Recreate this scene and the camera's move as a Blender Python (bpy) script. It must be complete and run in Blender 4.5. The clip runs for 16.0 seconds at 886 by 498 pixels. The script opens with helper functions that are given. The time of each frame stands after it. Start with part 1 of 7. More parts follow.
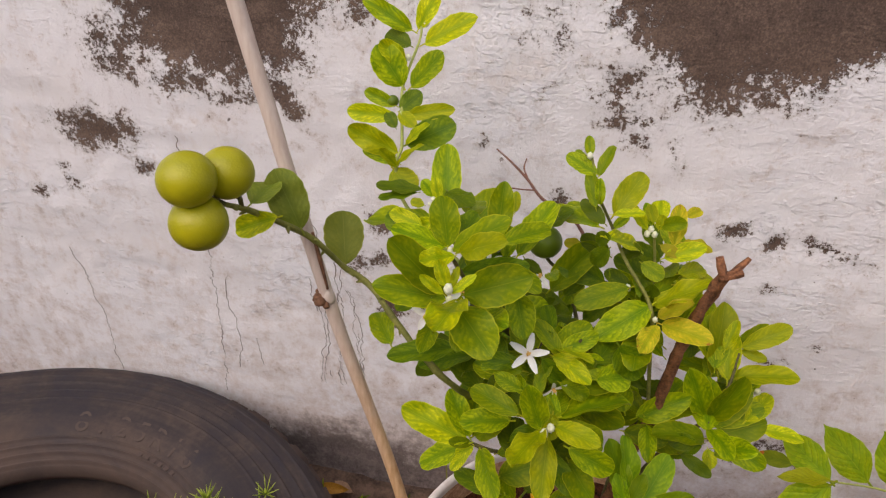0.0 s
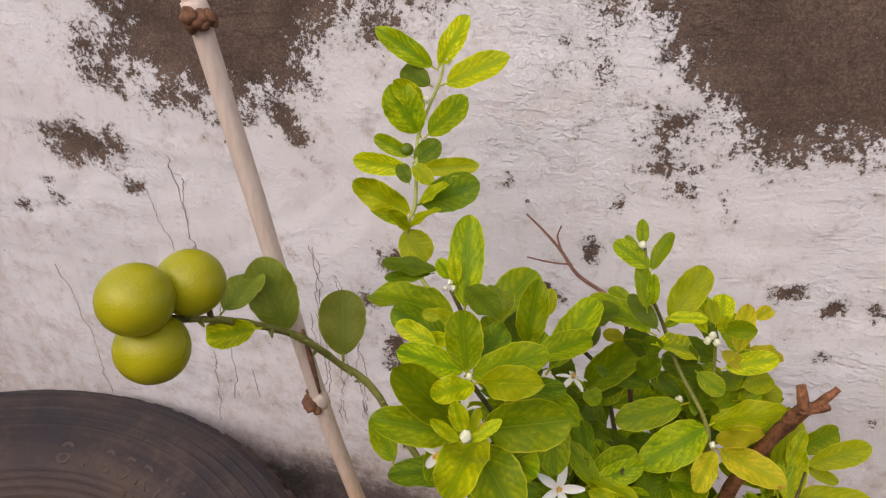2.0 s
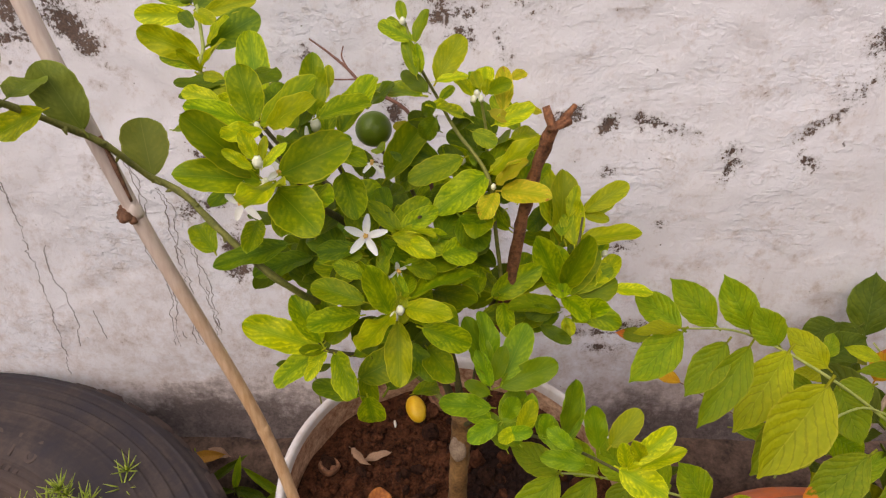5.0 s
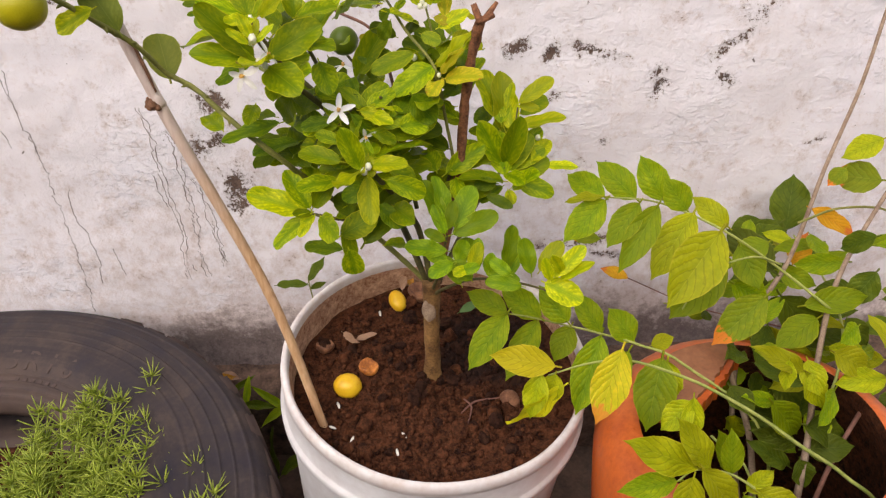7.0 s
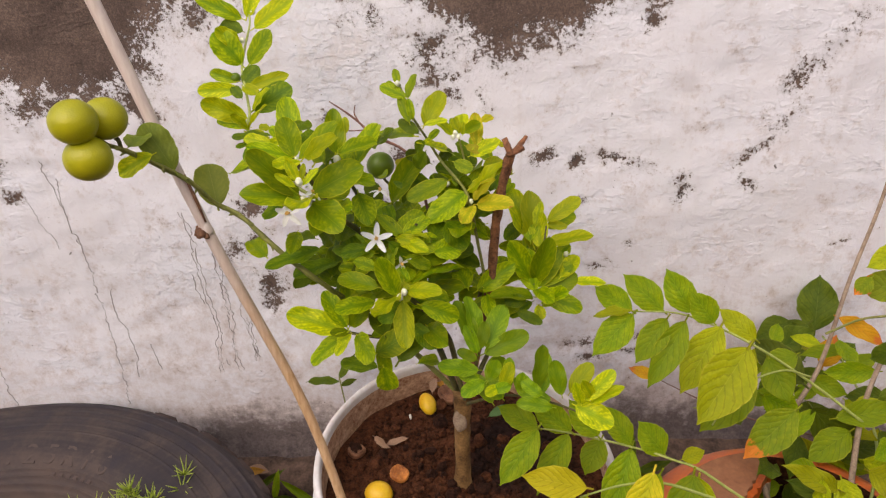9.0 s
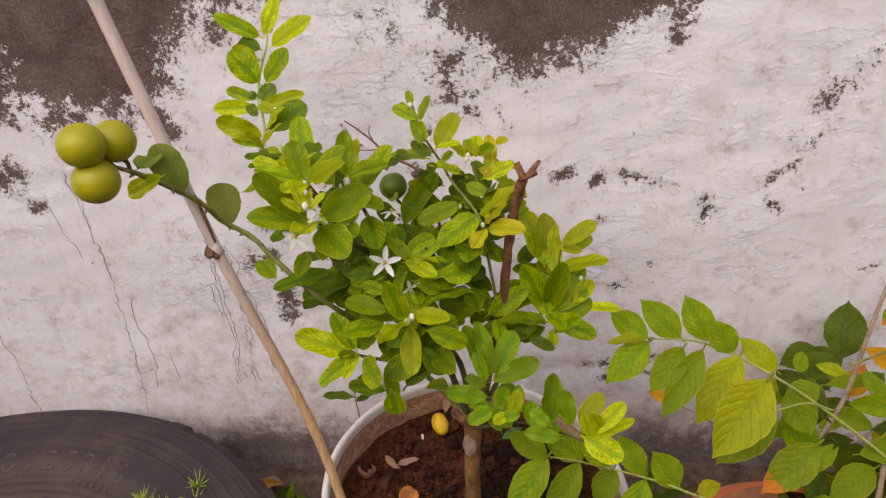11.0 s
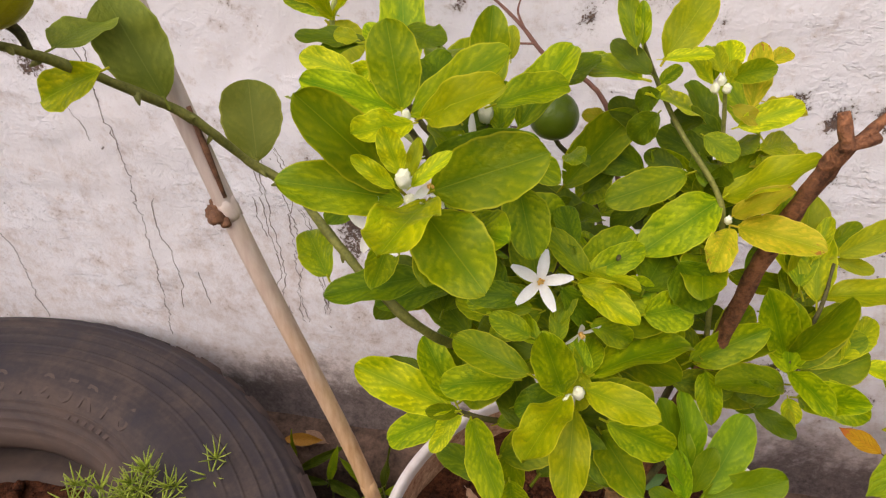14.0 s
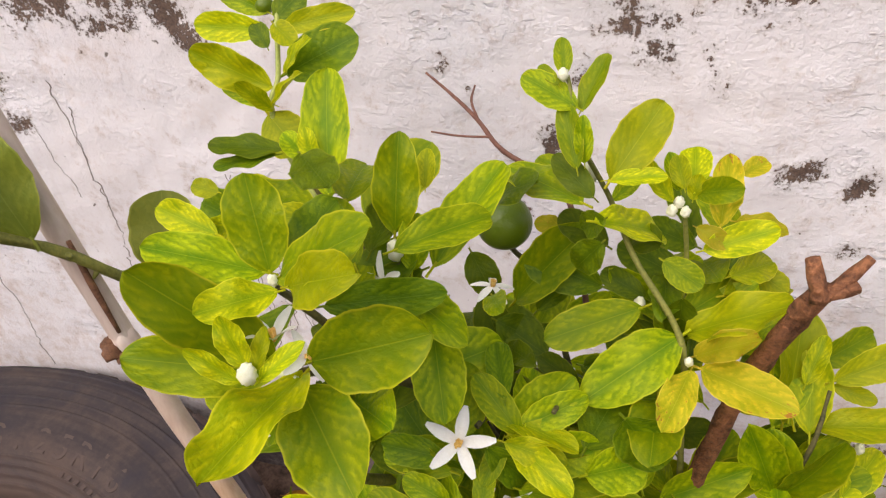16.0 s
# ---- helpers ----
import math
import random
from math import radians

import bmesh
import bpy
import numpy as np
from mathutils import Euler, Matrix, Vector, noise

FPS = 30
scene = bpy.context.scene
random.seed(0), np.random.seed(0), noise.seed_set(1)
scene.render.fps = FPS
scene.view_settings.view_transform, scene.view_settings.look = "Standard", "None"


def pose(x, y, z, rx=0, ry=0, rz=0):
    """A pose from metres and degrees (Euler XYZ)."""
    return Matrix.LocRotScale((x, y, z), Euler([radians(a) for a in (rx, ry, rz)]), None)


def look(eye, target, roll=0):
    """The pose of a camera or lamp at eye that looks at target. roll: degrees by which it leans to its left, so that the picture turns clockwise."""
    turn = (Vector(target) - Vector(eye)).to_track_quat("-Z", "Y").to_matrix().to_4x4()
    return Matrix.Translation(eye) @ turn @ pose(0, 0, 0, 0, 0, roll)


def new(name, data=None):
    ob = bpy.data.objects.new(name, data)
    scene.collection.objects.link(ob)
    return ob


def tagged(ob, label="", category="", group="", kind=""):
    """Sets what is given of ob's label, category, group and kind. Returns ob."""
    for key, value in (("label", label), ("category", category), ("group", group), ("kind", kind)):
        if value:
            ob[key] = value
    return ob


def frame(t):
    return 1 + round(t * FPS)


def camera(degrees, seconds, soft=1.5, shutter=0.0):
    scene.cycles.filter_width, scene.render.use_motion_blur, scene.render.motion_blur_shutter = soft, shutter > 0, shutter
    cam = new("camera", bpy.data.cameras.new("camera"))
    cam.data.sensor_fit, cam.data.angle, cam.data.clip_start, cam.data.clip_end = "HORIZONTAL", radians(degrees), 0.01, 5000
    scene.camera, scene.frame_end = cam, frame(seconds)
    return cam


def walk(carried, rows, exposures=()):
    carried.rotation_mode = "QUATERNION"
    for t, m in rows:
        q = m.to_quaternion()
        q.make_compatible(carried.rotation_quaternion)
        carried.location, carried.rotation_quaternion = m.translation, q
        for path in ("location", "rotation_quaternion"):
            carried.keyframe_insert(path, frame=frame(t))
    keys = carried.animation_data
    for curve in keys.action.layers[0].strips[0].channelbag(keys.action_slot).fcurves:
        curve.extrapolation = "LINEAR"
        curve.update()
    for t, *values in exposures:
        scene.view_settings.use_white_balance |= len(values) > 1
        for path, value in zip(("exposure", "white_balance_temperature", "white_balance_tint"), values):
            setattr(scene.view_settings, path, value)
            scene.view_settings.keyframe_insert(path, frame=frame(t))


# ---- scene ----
cam = camera(63.37, 16.0, soft=1.25)
PATH = [
    (0, (0.0087, -0.0039, 0.7531), (-0.1989, 0.8213, 0.2279), 0.40),
    (0.5, (-0.0320, 0.0035, 0.7555), (-0.2159, 0.8327, 0.2278), 1.01),
    (1, (-0.0490, 0.0134, 0.7522), (-0.2267, 0.8387, 0.2163), 1.04),
    (1.5, (-0.0487, 0.0430, 0.7625), (-0.2690, 0.8546, 0.2214), 2.47),
    (2, (-0.0170, 0.0804, 0.7642), (-0.2366, 0.8869, 0.2153), 1.87),
    (2.5, (0.0033, 0.1050, 0.7707), (-0.2086, 0.9186, 0.2294), 1.11),
    (3, (0.0153, 0.1167, 0.7628), (-0.2075, 0.9133, 0.2008), 1.10),
    (3.5, (0.0177, 0.1211, 0.7348), (-0.1959, 0.8902, 0.1323), 0.65),
    (4, (0.0232, 0.1100, 0.7143), (-0.1400, 0.8940, 0.1153), -0.18),
    (4.5, (0.0184, 0.0622, 0.7041), (-0.0776, 0.8664, 0.1175), -0.56),
    (5, (0.0281, -0.0018, 0.7012), (0.0026, 0.8225, 0.1356), -1.18),
    (5.2, (0.0370, -0.0292, 0.7063), (-0.0030, 0.8082, 0.1611), -1.53),
    (7.3, (0.0523, -0.1420, 0.6874), (0.0299, 0.6813, 0.1202), -4.23),
    (7.5, (0.0364, -0.1464, 0.6870), (0.0064, 0.6817, 0.1272), -3.88),
    (8, (0.0306, -0.1476, 0.7017), (0.0126, 0.6997, 0.1709), -4.33),
    (8.5, (0.0431, -0.1413, 0.7139), (0.0203, 0.7161, 0.1997), -4.61),
    (9, (0.0487, -0.1287, 0.7321), (-0.0006, 0.7429, 0.2445), -4.77),
    (9.2, (0.0516, -0.1218, 0.7397), (-0.0052, 0.7556, 0.2634), -4.77),
    (11.3, (0.0665, -0.1135, 0.7390), (-0.0408, 0.7577, 0.2598), -5.04),
    (11.5, (0.0708, -0.1026, 0.7266), (-0.0689, 0.7536, 0.2294), -4.92),
    (12, (0.0807, -0.0798, 0.7167), (-0.0891, 0.7667, 0.2121), -4.61),
    (12.5, (0.0522, -0.0357, 0.7048), (-0.1252, 0.7903, 0.1698), -5.35),
    (13, (0.0057, 0.0222, 0.6942), (-0.1470, 0.8397, 0.1389), -3.13),
    (13.5, (-0.0178, 0.0710, 0.6823), (-0.1868, 0.8665, 0.1004), -1.53),
    (14, (-0.0103, 0.1048, 0.6660), (-0.1832, 0.8746, 0.0516), -1.53),
    (14.5, (0.0003, 0.1226, 0.6485), (-0.1860, 0.8690, 0.0096), -1.82),
    (15, (0.0168, 0.1444, 0.6478), (-0.1822, 0.8879, 0.0094), -2.48),
    (15.5, (0.0207, 0.1596, 0.6683), (-0.2008, 0.9174, 0.0545), -3.04),
    (16, (0.0204, 0.1632, 0.6795), (-0.2171, 0.9268, 0.0791), -4.10),
]
EXPOSURES = [(0, -0.50), (2.5, -0.52), (4, -0.54), (5, -0.40), (7.5, -0.10), (8.5, -0.20), (9, -0.28), (11.5, -0.47), (12.5, -0.41), (13.5, -0.35), (14.5, -0.09), (15.5, 0.0), (16, -0.08)]
walk(cam, [(t, look(eye, target, roll)) for t, eye, target, roll in PATH], EXPOSURES)

# ---- world and light: soft open shade under a hazy sky ----
world = bpy.data.worlds.new("sky")
scene.world = world
world.use_nodes = True
wn = world.node_tree.nodes
sky = wn.new("ShaderNodeTexSky")
sky.sky_type = "NISHITA"
sky.sun_disc = False
sky.sun_elevation = radians(46)
sky.sun_rotation = radians(205)
sky.air_density, sky.dust_density, sky.ozone_density = 1.2, 5.0, 1.0
world.node_tree.links.new(sky.outputs[0], wn["Background"].inputs[0])
wn["Background"].inputs[1].default_value = 0.15
sun_data = bpy.data.lights.new("sun", "SUN")
sun_data.energy, sun_data.angle, sun_data.color = 3.7, radians(100), (1.0, 0.925, 0.865)
sun = new("sun", sun_data)
sun.matrix_world = look((-0.9, -2.5, 3.5), (0.0, 0.4, 0.3))

GROUND = -0.11
WALL_Y = 0.580
rng = random.Random(7)


# ---- materials ----
def material(name, rough=0.7, metal=0.0):
    m = bpy.data.materials.new(name)
    m.use_nodes = True
    nt = m.node_tree
    b = nt.nodes["Principled BSDF"]
    b.inputs["Roughness"].default_value = rough
    b.inputs["Metallic"].default_value = metal
    return m, nt, b


def node(nt, kind, **values):
    n = nt.nodes.new(kind)
    for k, v in values.items():
        n.inputs[k].default_value = v
    return n


def link(nt, a, b):
    nt.links.new(a, b)


def noise_tex(nt, scale, detail=4.0, rough=0.55, coords=None, distortion=0.0):
    n = node(nt, "ShaderNodeTexNoise", Scale=scale, Detail=detail, Roughness=rough, Distortion=distortion)
    if coords is not None:
        link(nt, coords, n.inputs["Vector"])
    return n.outputs["Fac"]


def ramp(nt, value, stops, smooth=False):
    r = nt.nodes.new("ShaderNodeValToRGB")
    if smooth:
        r.color_ramp.interpolation = "EASE"
    while len(r.color_ramp.elements) < len(stops):
        r.color_ramp.elements.new(0.5)
    for e, (p, c) in zip(r.color_ramp.elements, stops):
        e.position = p
        e.color = (*c, 1) if not isinstance(c, float) else (c, c, c, 1)
    link(nt, value, r.inputs[0])
    return r.outputs[0]


def mix(nt, fac, a, b):
    m = nt.nodes.new("ShaderNodeMix")
    m.data_type = "RGBA"
    for sock, v in ((m.inputs[0], fac), (m.inputs[6], a), (m.inputs[7], b)):
        if isinstance(v, (int, float)):
            sock.default_value = v
        elif isinstance(v, tuple):
            sock.default_value = (*v, 1)
        else:
            link(nt, v, sock)
    return m.outputs[2]


def mathn(nt, op, a, b=0.0, clamp=False):
    m = nt.nodes.new("ShaderNodeMath")
    m.operation, m.use_clamp = op, clamp
    for sock, v in zip(m.inputs, (a, b)):
        if isinstance(v, (int, float)):
            sock.default_value = v
        else:
            link(nt, v, sock)
    return m.outputs[0]


def bump(nt, b, height, strength=0.3, dist=0.002):
    n = node(nt, "ShaderNodeBump", Strength=strength, Distance=dist)
    link(nt, height, n.inputs["Height"])
    link(nt, n.outputs[0], b.inputs["Normal"])


def coords(nt, kind="Object"):
    return nt.nodes.new("ShaderNodeTexCoord").outputs[kind]


def speckled(name, dark, light, scale, rough=0.75, bump_amount=0.3, bump_dist=0.001, fine=8.0, metal=0.0, sheen=0.5):
    """A two-scale mottled surface."""
    m, nt, b = material(name, rough, metal)
    b.inputs["Specular IOR Level"].default_value = sheen
    c = coords(nt)
    big = noise_tex(nt, scale, 5.0, 0.6, c)
    small = noise_tex(nt, scale * fine, 4.0, 0.6, c)
    both = mathn(nt, "ADD", mathn(nt, "MULTIPLY", big, 0.65), mathn(nt, "MULTIPLY", small, 0.35))
    link(nt, ramp(nt, both, [(0.36, dark), (0.64, light)]), b.inputs["Base Color"])
    link(nt, ramp(nt, small, [(0.2, max(0.0, rough - 0.12)), (0.8, min(1.0, rough + 0.12))]), b.inputs["Roughness"])
    bump(nt, b, both, bump_amount, bump_dist)
    return m


def wall_material():
    """White lime wash over grey-brown render; the peel, foot dirt and painted shade come from the wall's own
    attributes.
    """
    m, nt, b = material("lime_wash", 0.88)
    c = coords(nt)
    fine = noise_tex(nt, 260, 6.0, 0.72, c)
    mid = noise_tex(nt, 70, 6.0, 0.68, c)
    broad = noise_tex(nt, 24, 4.0, 0.6, c)
    dust = noise_tex(nt, 650, 3.0, 0.6, c)
    wide = noise_tex(nt, 7, 5.0, 0.6, c)
    peel = nt.nodes.new("ShaderNodeAttribute")
    peel.attribute_name = "peel"
    grime_shade = nt.nodes.new("ShaderNodeAttribute")
    grime_shade.attribute_name = "grime_shade"

    def swing(tex, amount):
        return mathn(nt, "MULTIPLY", mathn(nt, "SUBTRACT", tex, 0.5), amount)

    def stretched(sx, sz, scale, detail, rough):
        st = nt.nodes.new("ShaderNodeMapping")
        st.inputs["Scale"].default_value = (sx, 1.0, sz)
        link(nt, c, st.inputs[0])
        return noise_tex(nt, scale, detail, rough, st.outputs[0])

    # the edge of the peel breaks up into flakes and crumbs
    p = mathn(nt, "ADD", peel.outputs["Fac"], mathn(nt, "ADD", swing(broad, 0.9), mathn(nt, "ADD", swing(mid, 1.4), mathn(nt, "ADD", swing(fine, 1.5), swing(dust, 0.7)))))
    bare = ramp(nt, p, [(0.46, 0.0), (0.56, 1.0)])
    thin = ramp(nt, p, [(0.18, 0.0), (0.5, 0.32)])
    wash = ramp(nt, wide, [(0.3, (0.815, 0.765, 0.80)), (0.7, (0.905, 0.885, 0.96))])
    # tan where damp has come through, in faint runs down the wall
    wash = mix(nt, ramp(nt, mid, [(0.54, 0.0), (0.8, 0.26)]), wash, (0.60, 0.51, 0.49))
    wash = mix(nt, ramp(nt, stretched(1.0, 0.16, 45, 5.0, 0.65), [(0.54, 0.0), (0.8, 0.34)]), wash, (0.58, 0.49, 0.47))
    wash = mix(nt, ramp(nt, noise_tex(nt, 13, 5.0, 0.7, c), [(0.60, 0.0), (0.76, 0.34)]), wash, (0.66, 0.50, 0.42))
    wash = mix(nt, thin, wash, (0.40, 0.35, 0.34))
    shade = mathn(nt, "ADD", mathn(nt, "MULTIPLY", broad, 0.3), mathn(nt, "ADD", mathn(nt, "MULTIPLY", dust, 0.4), mathn(nt, "MULTIPLY", fine, 0.3)))
    render_colour = ramp(nt, shade, [(0.36, (0.046, 0.030, 0.026)), (0.5, (0.120, 0.078, 0.063)), (0.64, (0.235, 0.158, 0.122))])
    g = mathn(nt, "ADD", grime_shade.outputs["Fac"], mathn(nt, "ADD", swing(broad, 0.8), mathn(nt, "ADD", swing(mid, 1.3), swing(fine, 0.6))))
    wash = mix(nt, ramp(nt, g, [(0.06, 0.0), (0.55, 0.55)]), wash, (0.50, 0.36, 0.30))
    dirt = ramp(nt, mathn(nt, "ADD", mathn(nt, "MULTIPLY", mid, 0.5), mathn(nt, "MULTIPLY", fine, 0.5)), [(0.36, (0.050, 0.036, 0.034)), (0.50, (0.145, 0.108, 0.104)), (0.64, (0.25, 0.195, 0.185))])
    wash = mix(nt, ramp(nt, g, [(0.50, 0.0), (0.95, 0.95)]), wash, dirt)
    # small dark specks where the wash has popped off
    jit = node(nt, "ShaderNodeTexNoise", Scale=170.0, Detail=3.0)
    link(nt, c, jit.inputs["Vector"])
    for scale, cut, wobble in ((46.0, 0.10, 0.010), (120.0, 0.10, 0.005)):
        v = node(nt, "ShaderNodeTexVoronoi", Scale=scale)
        wob = nt.nodes.new("ShaderNodeVectorMath")
        wob.operation = "MULTIPLY_ADD"
        link(nt, jit.outputs["Color"], wob.inputs[0])
        wob.inputs[1].default_value = (wobble, wobble, wobble)
        link(nt, c, wob.inputs[2])
        link(nt, wob.outputs[0], v.inputs["Vector"])
        cell = nt.nodes.new("ShaderNodeSeparateColor")
        link(nt, v.outputs["Color"], cell.inputs[0])
        sp = mathn(nt, "ADD", v.outputs["Distance"], mathn(nt, "MULTIPLY", cell.outputs[0], 0.7))
        sp = ramp(nt, sp, [(cut - 0.03, 0.9), (cut + 0.02, 0.0)])
        wash = mix(nt, sp, wash, (0.12, 0.09, 0.08))
    link(nt, mix(nt, bare, wash, render_colour), b.inputs["Base Color"])
    # relief: brushed coats, lifted flakes with horizontal creases, gritty render
    crease = stretched(0.75, 1.4, 80, 5.0, 0.62)
    flake = mathn(nt, "MULTIPLY", ramp(nt, crease, [(0.53, 0.0), (0.57, 1.0)]), ramp(nt, wide, [(0.45, 0.0), (0.62, 1.0)]))
    grit = noise_tex(nt, 210, 4.0, 0.65, c)
    h = mathn(nt, "ADD", mathn(nt, "MULTIPLY", fine, 0.45), mathn(nt, "MULTIPLY", grit, 0.55))
    h = mathn(nt, "ADD", h, mathn(nt, "ADD", mathn(nt, "MULTIPLY", crease, 0.26), mathn(nt, "MULTIPLY", flake, 0.34)))
    h = mathn(nt, "ADD", h, mathn(nt, "MULTIPLY", bare, -0.5))
    bump(nt, b, h, 0.85, 0.0028)
    return m


def leaf_material(name, deep, light, edge, vein=7.0, gloss=0.44, through_light=0.29, sharp=False, tip=None, spots=None):
    """A leaf: dark along the veins, paler between them, a pale rim, light passing through."""
    m, nt, b = material(name, gloss)
    uv = nt.nodes.new("ShaderNodeUVMap").outputs[0]
    s = nt.nodes.new("ShaderNodeSeparateXYZ")
    link(nt, uv, s.inputs[0])
    u, v = s.outputs[0], s.outputs[1]
    across = mathn(nt, "ABSOLUTE", mathn(nt, "SUBTRACT", u, 0.5))
    info = nt.nodes.new("ShaderNodeObjectInfo").outputs["Random"]
    c = coords(nt)
    off = nt.nodes.new("ShaderNodeVectorMath")
    off.operation = "ADD"
    link(nt, c, off.inputs[0])
    shift = nt.nodes.new("ShaderNodeCombineXYZ")
    link(nt, mathn(nt, "MULTIPLY", info, 37.0), shift.inputs[0])
    link(nt, shift.outputs[0], off.inputs[1])
    mottle = noise_tex(nt, 3.2, 4.0, 0.6, off.outputs[0])
    patch = noise_tex(nt, 11.0, 3.0, 0.6, off.outputs[0])
    grain = noise_tex(nt, 60.0, 3.0, 0.6, off.outputs[0])
    bent = mathn(nt, "ADD", mathn(nt, "MULTIPLY", mottle, 0.16 if sharp else 0.34), mathn(nt, "MULTIPLY", patch, 0.07 if sharp else 0.16))
    # the net of small veins between the side veins
    spread = nt.nodes.new("ShaderNodeMapping")
    spread.inputs["Scale"].default_value = (6.0, 12.0, 1.0)
    link(nt, uv, spread.inputs[0])
    stir = nt.nodes.new("ShaderNodeVectorMath")
    stir.operation = "MULTIPLY_ADD"
    wander = node(nt, "ShaderNodeTexNoise", Scale=9.0, Detail=2.0)
    link(nt, off.outputs[0], wander.inputs["Vector"])
    link(nt, wander.outputs["Color"], stir.inputs[0])
    stir.inputs[1].default_value = (1.6, 1.6, 1.6)
    link(nt, spread.outputs[0], stir.inputs[2])
    cells = nt.nodes.new("ShaderNodeTexVoronoi")
    cells.feature = "DISTANCE_TO_EDGE"
    cells.inputs["Scale"].default_value = 1.0
    link(nt, stir.outputs[0], cells.inputs["Vector"])
    net = ramp(nt, cells.outputs["Distance"], [(0.0, 0.0), (0.34, 1.0)], True)
    lines = mathn(nt, "SINE", mathn(nt, "MULTIPLY", mathn(nt, "ADD", mathn(nt, "SUBTRACT", v, mathn(nt, "MULTIPLY", across, 0.75)), bent), vein * 6.283))
    between = mathn(nt, "MULTIPLY", mathn(nt, "ADD", mathn(nt, "MULTIPLY", lines, 0.5), 0.5), ramp(nt, across, [(0.03, 0.0), (0.18, 1.0), (0.45, 0.8)]))
    between = mathn(nt, "MULTIPLY", between, ramp(nt, patch, [(0.35, 0.15), (0.62, 1.0)]))
    outer = ramp(nt, across, [(0.02, 0.35), (0.16, 1.0)])
    amount = mathn(nt, "MULTIPLY", mathn(nt, "ADD", mathn(nt, "MULTIPLY", between, 0.24 if sharp else 0.52), mathn(nt, "ADD", mathn(nt, "MULTIPLY", net, 0.24 if sharp else 0.10), ramp(nt, mottle, [(0.30, 0.0), (0.72, 0.50)]))), outer)
    amount = mathn(nt, "MULTIPLY", amount, mathn(nt, "ADD", mathn(nt, "MULTIPLY", info, 0.9), 0.42), True)
    colour = mix(nt, amount, deep, light)
    rim = ramp(nt, across, [(0.462, 0.0), (0.488, 0.65)])
    colour = mix(nt, rim, colour, edge)
    rib = ramp(nt, across, [(0.0, 0.5 if sharp else 0.28), (0.014, 0.0)])
    colour = mix(nt, rib, colour, edge)
    if sharp:  # thin dark side veins
        thin = ramp(nt, lines, [(0.72, 0.0), (1.0, 0.46)])
        colour = mix(nt, thin, colour, tuple(0.50 * q for q in deep))
    if tip:  # withered end of the blade
        ends = mathn(nt, "ADD", v, mathn(nt, "MULTIPLY", mathn(nt, "SUBTRACT", patch, 0.5), 0.5))
        colour = mix(nt, ramp(nt, ends, [(0.74, 0.0), (0.80, 1.0)]), colour, tip)
    if spots:  # brown withered blotches
        colour = mix(nt, ramp(nt, mathn(nt, "ADD", patch, mathn(nt, "MULTIPLY", mathn(nt, "SUBTRACT", v, 0.5), 0.2)), [(0.68, 0.0), (0.73, 0.9)]), colour, spots)
    hsv = node(nt, "ShaderNodeHueSaturation", Saturation=1.0)
    link(nt, mathn(nt, "ADD", mathn(nt, "MULTIPLY", info, 0.03), 0.485), hsv.inputs["Hue"])
    link(nt, mathn(nt, "ADD", mathn(nt, "MULTIPLY", info, 0.3), 0.85), hsv.inputs["Value"])
    link(nt, colour, hsv.inputs["Color"])
    link(nt, hsv.outputs[0], b.inputs["Base Color"])
    b.inputs["Specular IOR Level"].default_value = 0.18
    relief = mathn(nt, "ADD", mathn(nt, "ADD", mathn(nt, "MULTIPLY", net, 0.55), mathn(nt, "MULTIPLY", lines, -0.5 if sharp else 0.16)), mathn(nt, "ADD", mathn(nt, "MULTIPLY", rib, -1.2), mathn(nt, "MULTIPLY", grain, 0.3)))
    bump(nt, b, relief, 0.40 if sharp else 0.24, 0.0009)
    tr = nt.nodes.new("ShaderNodeBsdfTranslucent")
    link(nt, hsv.outputs[0], tr.inputs[0])
    sh = nt.nodes.new("ShaderNodeMixShader")
    sh.inputs[0].default_value = through_light
    link(nt, b.outputs[0], sh.inputs[1])
    link(nt, tr.outputs[0], sh.inputs[2])
    link(nt, sh.outputs[0], nt.nodes["Material Output"].inputs[0])
    return m


M_WALL = wall_material()
M_LEAF = [
    leaf_material("leaf_green", (0.120, 0.228, 0.001), (0.54, 0.575, 0.002), (0.66, 0.64, 0.02)),
    leaf_material("leaf_lime", (0.225, 0.320, 0.001), (0.72, 0.66, 0.003), (0.76, 0.70, 0.03)),
    leaf_material("leaf_yellow", (0.34, 0.38, 0.008), (0.86, 0.64, 0.03), (0.86, 0.68, 0.08), tip=None, spots=(0.42, 0.16, 0.03)),
    # darker copy of leaf_green, mostly for shade put into inner leaves' colour
    leaf_material("leaf_dark_shaded", (0.070, 0.130, 0.002), (0.22, 0.28, 0.003), (0.30, 0.35, 0.02)),
    leaf_material("leaf_old", (0.140, 0.180, 0.018), (0.260, 0.285, 0.032), (0.34, 0.36, 0.06), 7.0, 0.5, 0.2),
    leaf_material("leaf_young", (0.120, 0.225, 0.002), (0.32, 0.41, 0.003), (0.42, 0.50, 0.02)),
]
